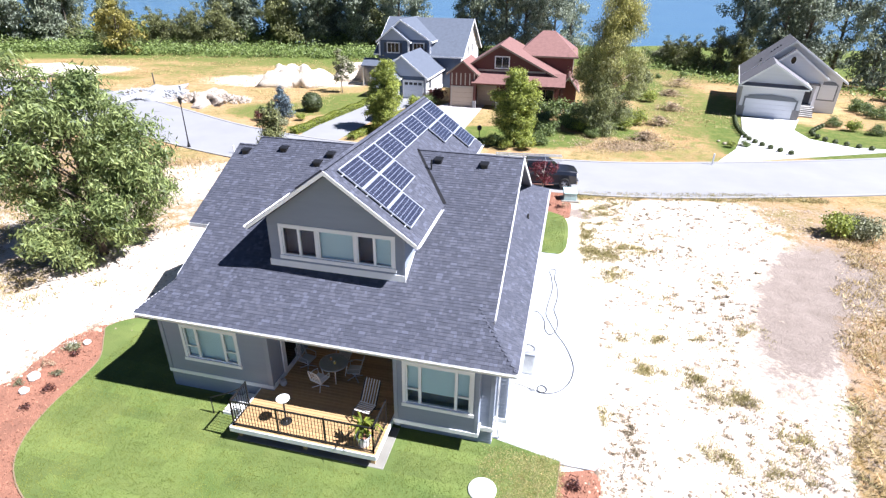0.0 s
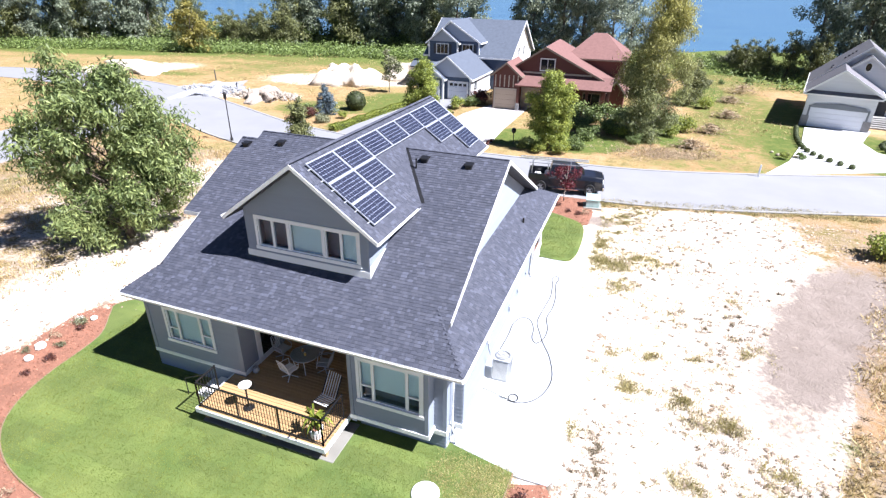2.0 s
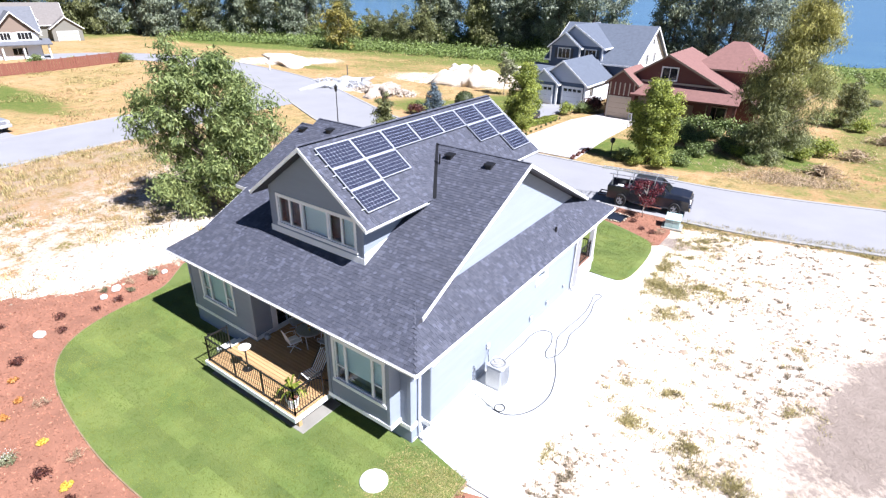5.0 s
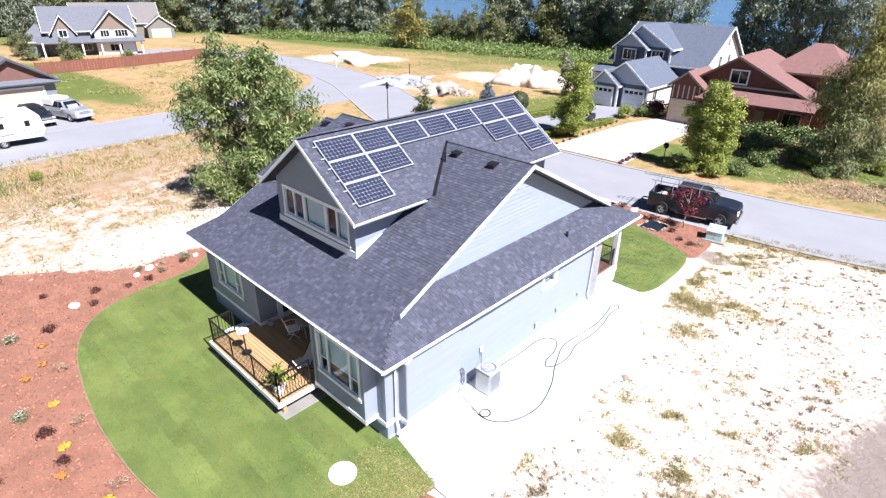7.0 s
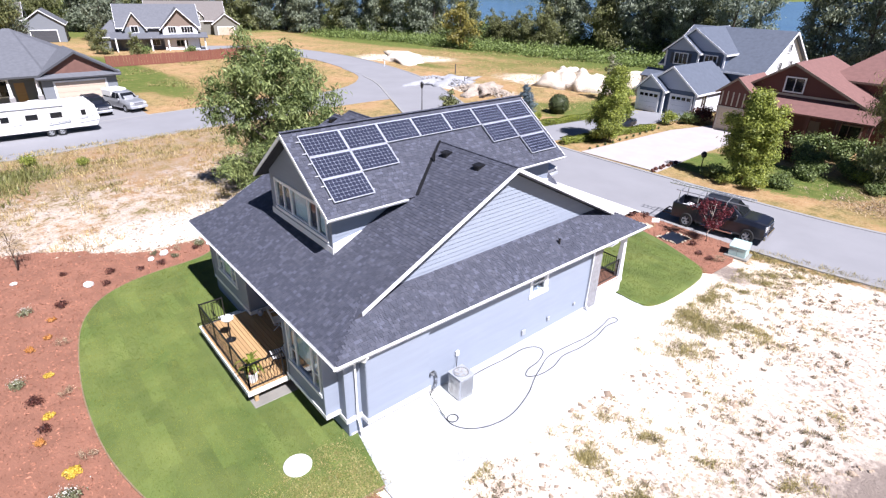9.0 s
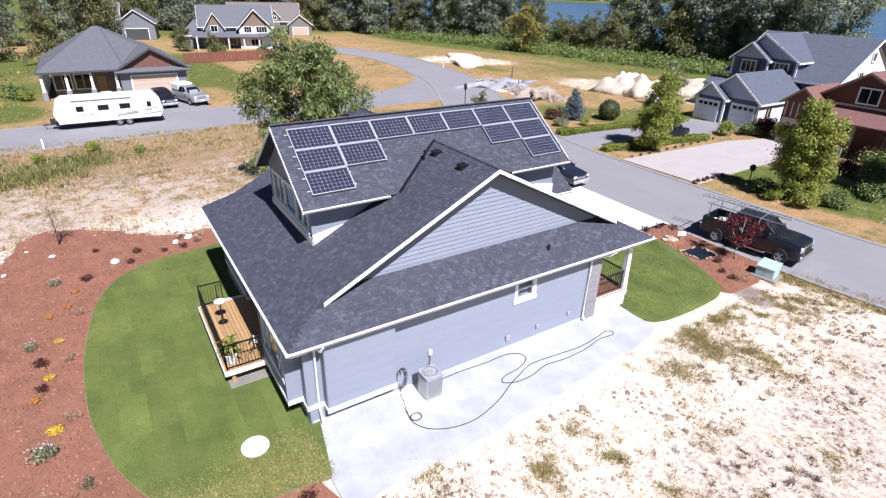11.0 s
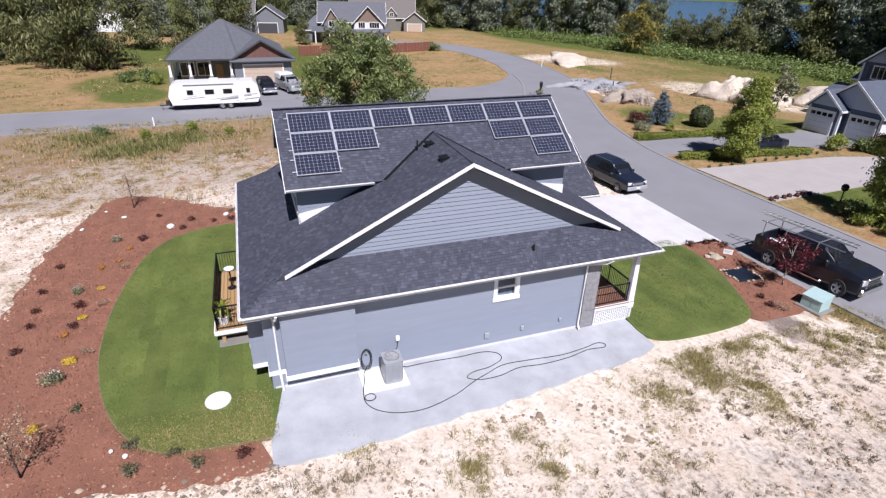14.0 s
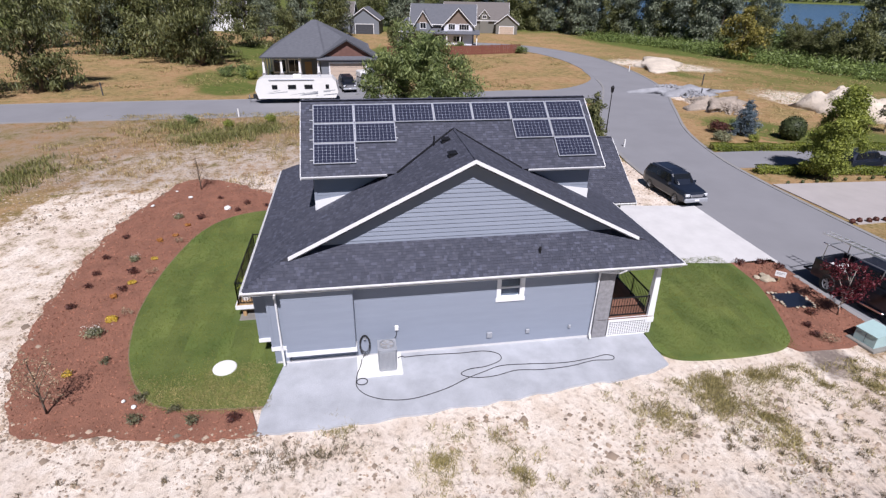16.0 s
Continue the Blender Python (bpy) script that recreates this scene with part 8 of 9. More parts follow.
line = arc_pts([(-184.0, -45.5), (-175.9, 2.2), (-175.3, 35.9), (-169.7, 62.5), (-150.9, 82.4), (-130.1, 95.7), (-106.2, 108.1), (-83.9, 116.9), (-61.3, 124.1), (-44.9, 128.1)], 6)
for i, p in enumerate(line):
    for row in range(2):
        k = wood_rng.choice((0, 0, 0, 1, 2, 3) if row else (0, 3, 0, 1, 3, 2))
        q = p + Vector((wood_rng.uniform(-3.5, 3.5) - row * 2.0, wood_rng.uniform(-2.5, 2.5) + row * 6.5, 0))
        if -107 < q.x < -84:
            continue
        if -40 < q.x < -26 and wood_rng.random() < 0.6:
            k = 1
        if row and i % 5 == 2:
            continue
        plant_wood(k, q.x, q.y, wood_rng.uniform(0.8, 1.12))
for x, y, k, s in ((-89.0, 97.1, 4, 1.0), (-130.4, 12.1, 3, 1.1), (-137.0, 15.6, 0, 0.9), (-124.7, 28.3, 3, 0.35), (-142.0, 33.3, 0, 0.9), (-38.6, 123.1, 1, 0.95), (-35.7, 127.5, 0, 1.0), (-19.1, 112.4, 0, 0.95), (-13.5, 112.8, 1, 1.0), (-6.8, 110.9, 1, 0.9), (-15.3, 119.8, 0, 0.9), (34.0, 128.0, 0, 0.95), (43.0, 122.0, 1, 0.95), (-9.6, 112.7, 1, 0.95), (-4.0, 107.2, 1, 0.8), (-21.0, 115.9, 1, 0.9), (-1.1, 121.0, 1, 0.9), (31.5, 124.0, 1, 0.95), (36.0, 119.0, 1, 1.0), (40.0, 118.0, 0, 0.95), (46.0, 116.0, 1, 1.05), (45.6, 100.4, 0, 1.0), (52.0, 105.5, 0, 1.0),
                   (59.8, 96.3, 0, 1.0), (35.3, 111.6, 0, 1.0), (67.0, 103.0, 3, 1.0), (48.8, 89.5, 3, 0.6), (56.5, 85.6, 0, 0.7), (39.5, 113.0, 1, 0.9),
                   (-61.5, -21.6, 5, 1.0), (-57.5, -28.5, 3, 0.95), (-90.7, -11.8, 5, 1.45), (-85.0, -7.3, 5, 1.15), (-101.4, -28.3, 5, 1.4), (-96.7, -20.5, 3, 1.1), (-111.4, -20.0, 0, 1.0), (-99.8, -24.8, 0, 0.7), (-113.7, -4.1, 3, 1.1), (-110.7, -13.0, 0, 0.75),
                   (-122.9, 6.8, 0, 0.9), (-129.6, -19.3, 2, 0.9), (-138.0, -3.6, 0, 0.9), (-131.8, 13.9, 0, 0.8), (-142.8, 37.0, 2, 0.9), (-158.9, 36.5, 2, 1.0), (-112.3, -42.6, 0, 0.9), (-128.0, -41.3, 0, 1.0), (-87.4, -52.1, 3, 1.1), (-74.9, -46.1, 0, 0.9), (-103.3, 4.8, 3, 0.7), (-151.2, -23.5, 0, 1.0), (-142.9, -42.2, 2, 1.0),
                   (-116.5, 28.4, 3, 0.4), (-108.6, 32.3, 3, 0.3)):
    plant_wood(k, x, y, s)

for x, y, sc in ((-95.4, 107.2, 0.6), (-91.0, 109.3, 0.58), (-87.7, 108.7, 0.5), (-84.2, 110.8, 0.54), (-80.8, 110.2, 0.6), (-76.4, 112.3, 0.7), (-98.8, 106.1, 0.75), (-92.6, 113.6, 0.5), (-85.7, 115.9, 0.5), (-89.2, 113.0, 0.46), (-78.9, 114.7, 0.55), (8.9, 80.9, 0.42), (9.5, 84.1, 0.36), (19.4, 115.9, 0.42), (22.3, 113.1, 0.45), (25.3, 111.5, 0.5), (17.9, 120.1, 0.38), (21.3, 118.7, 0.4), (28.7, 108.0, 0.5)):
    plant_wood(3, x, y, sc)

# garden shrubs
BUSH = {"sage": bush_mesh(1, 0.46, 0.53, M["leaf_sage"], 0.022, 0.07, 420, -0.6), "yellow": bush_mesh(2, 0.21, 0.17, M["leaf_yellow"], 0.03, 0.035, 260), "orange": bush_mesh(22, 0.2, 0.17, M["leaf_orange"], 0.026, 0.035, 200), "plum": bush_mesh(3, 0.26, 0.28, M["leaf_plum"], 0.02, 0.05, 150),
        "thin": bush_mesh(4, 0.34, 0.36, M["brush"], 0.008, 0.09, 130, -0.5), "green": bush_mesh(5, 0.34, 0.34, M["leaf_grey"], 0.018, 0.07, 240, -0.6), "round": bush_mesh(6, 1.1, 1.5, M["leaf_mid"], 0.055, 0.075, 1800, lumps=14),
        "rplum": bush_mesh(7, 1.1, 1.6, M["leaf_plum"], 0.05, 0.08, 2000, lumps=14), "lime": bush_mesh(8, 1.0, 1.4, M["leaf_lime"], 0.05, 0.08, 2000, lumps=12), "dark": ball_mesh(10, 0.45, M["leaf_box"], 0.04, 0.06, 420), "ball": ball_mesh(14, 1.25, M["leaf_box"], 0.06, 0.09, 1800), "rust": ball_mesh(13, 0.3, M["leaf_plum"], 0.03, 0.05, 260), "wild": bush_mesh(12, 1.5, 1.6, M["leaf_sage"], 0.05, 0.12, 2600, -0.3, 14)}
bloom_rng = np.random.default_rng(71)
bp = bloom_rng.normal(size=(70, 3)) * np.array([0.26, 0.26, 0.06]) + np.array([0, 0, 0.52])
bv, bf = cards(bp, np.tile([[0, 0, 1.0]], (70, 1)), 0.022, 0.03, bloom_rng)
SAGE_BLOOM = tri_mesh("flowers", bv, bf, M["leaf_white"])
NAMES = {"sage": ("flowering_shrub", "silvery sage shrub with pale flower spikes"), "yellow": ("flower_clump", "low clump of bright yellow flowers"), "orange": ("flower_clump", "low clump of faded orange flowers"), "plum": ("small_shrub", "small plum-leaved shrub in bark"), "thin": ("small_shrub", "thin twiggy brown shrub in bark"),
         "green": ("small_shrub", "small green shrub in bark"), "round": ("round_shrub", "dense rounded green garden shrub"), "rplum": ("round_shrub", "rounded dark plum-coloured shrub"), "lime": ("round_shrub", "loose lime-green garden shrub"), "dark": ("box_ball", "small clipped dark green ball shrub"), "ball": ("round_shrub", "large clipped dark green ball shrub"), "wild": ("wild_shrub", "wild grey-green shrub on the bare lot")}
for kind, spots in (("sage", ((-16.2, 6.6), (-10.7, 5.8), (-3.8, 6.5), (-18.8, 14.9))), ("yellow", ((-10.7, 6.8), (-8.2, 6.5), (-4.9, 6.7), (-1.3, 6.5))), ("orange", ((-12.9, 6.4), (-13.5, 7.1), (-6.9, 6.1), (-14.9, 7.4))),
                    ("plum", ((-11.0, 4.3), (-9.3, 4.5), (-8.0, 4.6), (-6.2, 4.6), (-9.2, 6.2), (-7.5, 6.3), (-18.2, 10.3), (-17.6, 11.6), (-17.6, 12.6), (-18.4, 14.6), (-16.0, 7.9), (-17.0, 9.9), (1.9, 13.0), (-19.3, 8.4), (-13.6, 4.4), (-6.0, 37.6), (-5.3, 39.4), (-0.3, 36.8), (0.4, 36.6), (-1.1, 37.7), (-5.9, 38.8))),
                    ("thin", ((-9.1, 7.1), (-5.4, 7.2), (-12.6, 7.5), (-18.9, 13.8), (0.9, 36.8))), ("green", ((1.5, 9.7), (1.2, 10.9), (1.8, 11.6), (0.4, 9.6), (-1.9, 7.6), (-18.1, 13.4), (-19.0, 12.6)))):
    nm, lab = NAMES[kind]
    for x, y in spots:
        ob = shrub(nm, BUSH[kind], (x, y, 0.04 if kind != "green" or y < 16 else 0), lab, "shrub", "shrubs in the garden beds", wood_rng.uniform(0.75, 1.15) * (0.75 if kind in ("green", "sage") else 1), wood_rng.uniform(0, 360))
        if kind == "sage":
            fl = new("flowers", SAGE_BLOOM)
            fl.parent = ob
            tagged(fl, "white flower heads", kind="stuff")
for kind, x, y, s in (("rplum", -32.7, 54.3, 0.9), ("ball", -29.6, 60.2, 1.0), ("wild", -29.8, 52.8, 0.55), ("lime", -28.7, 55.4, 0.6), ("round", -34.7, 57.8, 0.6), ("round", -17.3, 68.1, 1.0), ("lime", -18.4, 66.0, 1.1), ("round", -6.5, 51.5, 0.9), ("lime", -3.0, 50.9, 0.9), ("lime", -5.0, 50.6, 0.7), ("round", -2.2, 53.1, 0.9),
                     ("round", -4.6, 65.8, 1.5), ("round", -1.8, 66.1, 1.5), ("round", 0.8, 66.0, 1.5), ("round", 2.7, 64.6, 1.5), ("round", -2.6, 60.5, 1.2), ("rplum", -5.4, 62.1, 1.0), ("round", -3.4, 62.6, 1.2), ("round", 0.6, 60.4, 1.1), ("round", -1.6, 57.5, 1.0), ("round", 3.0, 57.5, 0.7), ("lime", 6.5, 62.2, 1.0), ("lime", 1.5, 59.5, 0.8), ("rplum", -16.8, 70.2, 1.3), ("round", -17.7, 71.9, 0.7), ("lime", 17.8, 36.8, 1.1), ("wild", 19.4, 37.2, 0.8),
                     ("wild", 18.0, 128.0, 1.3), ("round", 21.5, 127.0, 1.3), ("round", 15.6, 129.5, 1.5), ("round", 24.0, 126.0, 1.3), ("wild", 20.0, 131.0, 1.6), ("round", 14.5, 101.1, 0.5), ("round", 19.0, 104.5, 0.6), ("wild", 12.4, 99.6, 0.5), ("lime", 10.7, 79.1, 1.1), ("lime", 45.1, 86.0, 2.6), ("round", 29.9, 70.3, 0.8), ("round", 36.5, 80.7, 1.0), ("round", 36.9, 78.6, 1.0), ("round", 37.2, 76.6, 1.0), ("round", 37.4, 82.5, 1.0), ("lime", 16.3, 57.4, 0.5), ("round", 17.8, 58.0, 0.45), ("lime", 7.7, 64.8, 1.3), ("round", 6.5, 66.1, 1.1), ("lime", 31.2, 68.7, 0.9), ("round", 33.1, 67.3, 0.8),
                     ("round", -71.4, 2.1, 1.4), ("lime", -69.7, 3.1, 1.0), ("round", -72.7, -1.2, 1.2), ("lime", -41.4, 9.0, 0.7), ("lime", -39.7, 5.1, 0.6), ("round", -41.5, 1.3, 0.7), ("lime", -39.5, 12.4, 0.5), ("round", -106.7, 41.6, 1.3), ("lime", -103.3, 46.2, 1.0), ("round", -111.9, 34.0, 1.6), ("round", -99.9, 53.7, 1.2)):
    nm, lab = NAMES[kind]
    shrub(nm, BUSH[kind], (x, y, 0), lab, "shrub", "neighbourhood shrubs", s, wood_rng.uniform(0, 360))
# clipped balls along the curved drive
def evenly(line, step):
    out, left = [line[0]], step
    for a, b in zip(line, line[1:]):
        d = (b - a).length
        while left <= d:
            out.append(a + (b - a) * (left / d))
            left += step
        left -= d
    return out


for line in ([(19.7, 71.1), (18.8, 65.9), (18.7, 61.0), (20.0, 57.7), (21.9, 55.6)], [(28.5, 69.4), (26.3, 66.0), (26.2, 63.5), (27.5, 61.6), (29.7, 60.1)]):
    for i, p in enumerate(evenly(arc_pts(line, 20), 1.05)):
        shrub("box_ball", BUSH["dark"], (p.x, p.y, 0), NAMES["dark"][1], "shrub", "clipped balls along the drive", 0.6, i * 40)
for x, y, s in ((16.0, 58.6, 1.3), (16.9, 59.3, 1.0), (17.4, 58.4, 1.2), (15.6, 59.5, 0.9)):
    r = new("boulder", ROCKS[2])
    r.matrix_world = pose(x, y, 0.05, 0, 0, x * 40) @ Matrix.Scale(s, 4)
    tagged(r, "grey rounded boulder on the lawn by the drive", "rock", "boulders on the lawn")
for i in range(11):
    shrub("box_ball", BUSH["dark"], (-17.5 - 0.05 * i, 50.0 + i * 1.3, 0), "small low shrub edging the driveway", "shrub", "low shrubs along the driveways", 0.3, i * 40)
for i in range(7):
    shrub("box_ball", BUSH["rust"], (-10.2 - 0.1 * (i % 2), 48.6 + i * 0.62, 0), "low reddish shrub edging the driveway", "shrub", "low shrubs along the driveways", 0.6, i * 40)


def hedge(a, b, w, h):
    a, b = Vector((*a, 0)), Vector((*b, 0))
    d = b - a
    rngh = np.random.default_rng(int(abs(a.x * 10)))
    n = int(d.length * w * h * 700) + int(d.length * 250)
    u = rngh.uniform(0, 1, n)
    p = np.array([[a.x, a.y, 0]]) + u[:, None] * np.array([[d.x, d.y, 0]])
    s = np.array([-d.y, d.x, 0]) / d.length
    lat, z = rngh.uniform(-1, 1, n), rngh.uniform(0.1, 1, n)
    edge = rngh.uniform(size=n) < 0.6
    lat = np.where(edge & (rngh.uniform(size=n) < 0.5), np.sign(lat), lat)
    z = np.where(edge & (np.abs(lat) < 1), 1.0, z)
    p = p + lat[:, None] * s[None, :] * w / 2
    p[:, 2] = z * h * (0.92 + 0.1 * np.sin(u * 31))
    nr = np.stack([lat * s[0], lat * s[1], z], 1)
    v, f = cards(p, nr, 0.045, 0.07, rngh)
    tagged(new("hedge", tri_mesh("hedge", v, f, M["hedge"])), "low clipped yellow-green hedge along the driveway", "hedge", "hedges along the driveway")


hedge((-26.7, 49.6), (-24.6, 67.8), 0.8, 0.65)
hedge((-20.3, 49.3), (-18.3, 62.4), 0.8, 0.6)

# heaps
def heap(name, at, rx, ry, h, seed, material, label, category, group, lumps=0.3):
    g, n = Geo(), 40
    rings = []
    for j in range(9):
        q = 1 - j / 8
        ring = []
        for i in range(n):
            a = 6.2832 * i / n
            k = 1 + lumps * noise.noise((math.cos(a) * 1.6 + seed, math.sin(a) * 1.6, q * 2)) + 0.4 * lumps * noise.noise((math.cos(a) * 5 + seed, math.sin(a) * 5, q * 6))
            z = h * (1 - q ** 2.6) ** 0.9 * (1 + 0.9 * lumps * noise.noise((math.cos(a) * 2.2 * q + seed, math.sin(a) * 2.2 * q, 9)))
            ring.append((rx * q * k * math.cos(a), ry * q * k * math.sin(a), z - 0.08))
        rings.append(ring)
    g.loft(rings)
    return single(name, g, material, label, category, group, at=at, turn=seed * 30, smooth=True)


heap("sand_mound", (-41.3, 75.6, 0), 3.8, 3.0, 2.3, 1, M["sandheap"], "pale heap of sand on the open lot", "sand pile", "sand piles", 0.5)
heap("sand_mound", (-37.8, 76.8, 0), 3.8, 2.8, 2.4, 2, M["sandheap"], "tall pale heap of sand on the open lot", "sand pile", "sand piles", 0.5)
heap("sand_mound", (-42.6, 78.6, 0), 3.4, 2.4, 2.2, 8, M["sandheap"], "small pale heap of sand on the open lot", "sand pile", "sand piles", 0.6)
heap("sand_mound", (-33.2, 84.2, 0), 4.4, 3.0, 2.5, 6, M["sandheap"], "broad pale heap of sand on the open lot", "sand pile", "sand piles", 0.5)
heap("gravel_mound", (-53.7, 63.3, 0), 6.2, 2.3, 0.8, 3, M["gravelheap"], "low spread of grey gravel beside the street", "gravel pile", "sand piles", 1.0)
heap("rubble_mound", (-44.9, 62.5, 0), 5.2, 2.4, 1.0, 4, M["rubble"], "low heap of brown and grey rubble", "rubble pile", "sand piles", 0.8)
heap("sand_mound", (-82.0, 75.2, 0), 10.5, 4.2, 1.0, 5, M["sandheap"], "long pale heap of sand near the woods", "sand pile", "sand piles", 0.5)
def brush_heap(at, r, h, seed):
    """Cut twigs and stalks thrown on a low heap."""
    q = np.random.default_rng(seed)
    n = 620
    a, d = q.uniform(0, 6.283, n), np.abs(q.normal(size=n)) * 0.5
    d = np.minimum(d, 1.25)
    c = np.stack([np.cos(a) * d * r * 1.2, np.sin(a) * d * r * 0.8, h * np.clip(1 - d * d * 0.8, 0.03, 1) * q.uniform(0.15, 1.0, n)], 1)
    b = q.uniform(0, 6.283, n)
    u = np.stack([np.cos(b), np.sin(b), q.normal(size=n) * 0.35], 1) * q.uniform(0.15, 0.55, n)[:, None]
    w = np.stack([-np.sin(b), np.cos(b), q.normal(size=n) * 0.6], 1) * q.uniform(0.012, 0.035, n)[:, None]
    v = np.stack([c - u - w, c - u + w, c + u], 1)
    v[:, :, 2] = np.maximum(v[:, :, 2], 0.0)
    return single_mesh(at, tri_mesh("brush_mound", v.reshape(-1, 3), np.arange(n * 3).reshape(-1, 3), M["brush"]))


def single_mesh(at, me):
    ob = new("brush_mound", me)
    ob.location = at
    return tagged(ob, "low mound of dry brown brush on the empty lot", "brush mound", "brush mounds")


for i, (x, y, s) in enumerate(((8.4, 58.0, 1.15), (10.5, 65.2, 1.35), (13.0, 74.2, 1.2), (14.3, 84.8, 1.2), (16.6, 93.2, 1.8))):
    brush_heap((x, y, -0.02), 1.45 * s, 0.75 * s, 60 + i)
# ---- scattered small growth and stones ----
def blades(name, pts, h, w, per, material, label, category, seed, spread=0.06, lean=0.5):
    """Tufts of narrow blades at many places, one object."""
    r = np.random.default_rng(seed)
    p = np.repeat(np.asarray(pts), per, axis=0)
    n = len(p)
    base = p[:, :3] + np.concatenate([r.normal(size=(n, 2)) * spread, np.zeros((n, 1))], 1)
    size = p[:, 3] if p.shape[1] > 3 else np.ones(n)
    ang = r.uniform(0, 6.283, n)
    hh = h * size * r.uniform(0.5, 1.2, n)
    d = np.stack([np.cos(ang), np.sin(ang), np.zeros(n)], 1)
    s = np.stack([-d[:, 1], d[:, 0], np.zeros(n)], 1) * (w * size)[:, None] * 0.5
    tip = base + d * (hh * lean * r.uniform(0.2, 1.4, n))[:, None] + np.stack([np.zeros(n), np.zeros(n), hh], 1)
    v = np.stack([base - s, base + s, tip], 1).reshape(-1, 3)
    f = np.arange(n * 3).reshape(-1, 3)
    ob = new(name, tri_mesh(name, v, f, material))
    return tagged(ob, label, category, kind="stuff")


def inside(poly, X, Y):
    hit = np.zeros(len(X), bool)
    for (x1, y1), (x2, y2) in zip(poly, poly[1:] + poly[:1]):
        if y1 != y2:
            c = ((y1 > Y) != (y2 > Y)) & (X < (x2 - x1) * (Y - y1) / (y2 - y1) + x1)
            hit ^= c
    return hit


srn = np.random.default_rng(5)
NOISE = lambda X, Y, k, o: np.array([noise.noise((x * k, y * k, o)) for x, y in zip(X, Y)])
BED = bed_line + [(-14, 14), (0, 13)]
LAWN = lawn_line + [(-9, 15.5), (-1, 14.4)]

# lawn grass
X, Y = srn.uniform(-17, 1.6, 50000), srn.uniform(7.6, 17, 50000)
k = inside(LAWN, X, Y) & ~((X > -13.1) & (X < -0.7) & (Y > 13.9)) & ~((X > -9.7) & (X < -3.9) & (Y > 11.9)) & (np.hypot(X + 0.87, Y - 12.18) > 0.5)
X, Y = X[k], Y[k]
blades("lawn_grass", np.stack([X, Y, np.full(len(X), 0.08)], 1), 0.04, 0.02, 3, M["grassblade"], "short mown green lawn grass", "grass", 1, 0.05)
X, Y = srn.uniform(-7, 1.3, 16000), srn.uniform(29.4, 37.2, 16000)
k = (X < 1.0) & (Y < 37.0 - 0.0 * X) & (Y < 37.1 - np.clip(X + 6, 0, 9) * 0.26) & ~((X < -0.7) & (Y < 29.6))
blades("lawn_grass", np.stack([X[k], Y[k], np.full(k.sum(), 0.08)], 1), 0.04, 0.02, 3, M["grassblade"], "short mown green lawn grass", "grass", 2, 0.05)
X, Y = srn.uniform(-6, 1.6, 16000), srn.uniform(8.6, 13.9, 16000)
worn = (X + 1.1) / 2.4 + 0.25 * np.clip(Y - 12.6, 0, 2) + 0.55 * NOISE(X, Y, 0.55, 2) + 0.35 * NOISE(X, Y, 1.7, 6)
k = inside(LAWN, X, Y) & (srn.uniform(size=len(X)) < np.clip(worn, 0.0, 0.9)) & (np.hypot(X + 0.87, Y - 12.18) > 0.5) & ~((Y > 13.3) & (X < -1.2))
half = srn.uniform(size=len(X)) < 0.88
for m, q, seed in (("wornblade", k & half, 3), ("dryblade", k & ~half, 23)):
    blades("lawn_grass", np.stack([X[q], Y[q], np.full(q.sum(), 0.082)], 1), 0.03, 0.03, 6, M[m], "yellowed worn lawn grass", "grass", seed, 0.12, 2.2)

# bark chips
X, Y = srn.uniform(-24, 3, 26000), srn.uniform(3, 17, 26000)
k = inside(BED, X, Y) & ~inside(LAWN, X, Y) & ~((X > -13.1) & (Y > 13.9))
X, Y = X[k], Y[k]
X2, Y2 = srn.uniform(-6.2, 1.2, 3000), srn.uniform(35, 39.7, 3000)
k2 = (Y2 > 37.2 - np.clip(X2 + 6, 0, 9) * 0.24)
cx, cy = np.concatenate([X, X2[k2]]), np.concatenate([Y, Y2[k2]])
c = np.stack([cx, cy, np.full(len(cx), 0.06)], 1)
v, f = cards(c, np.tile([[0, 0, 1.0]], (len(c), 1)), 0.022, 0.055, srn)
tagged(new("bark_chips", tri_mesh("bark_chips", v, f, M["chip"])), "loose red-brown bark chips", "bark", kind="stuff")

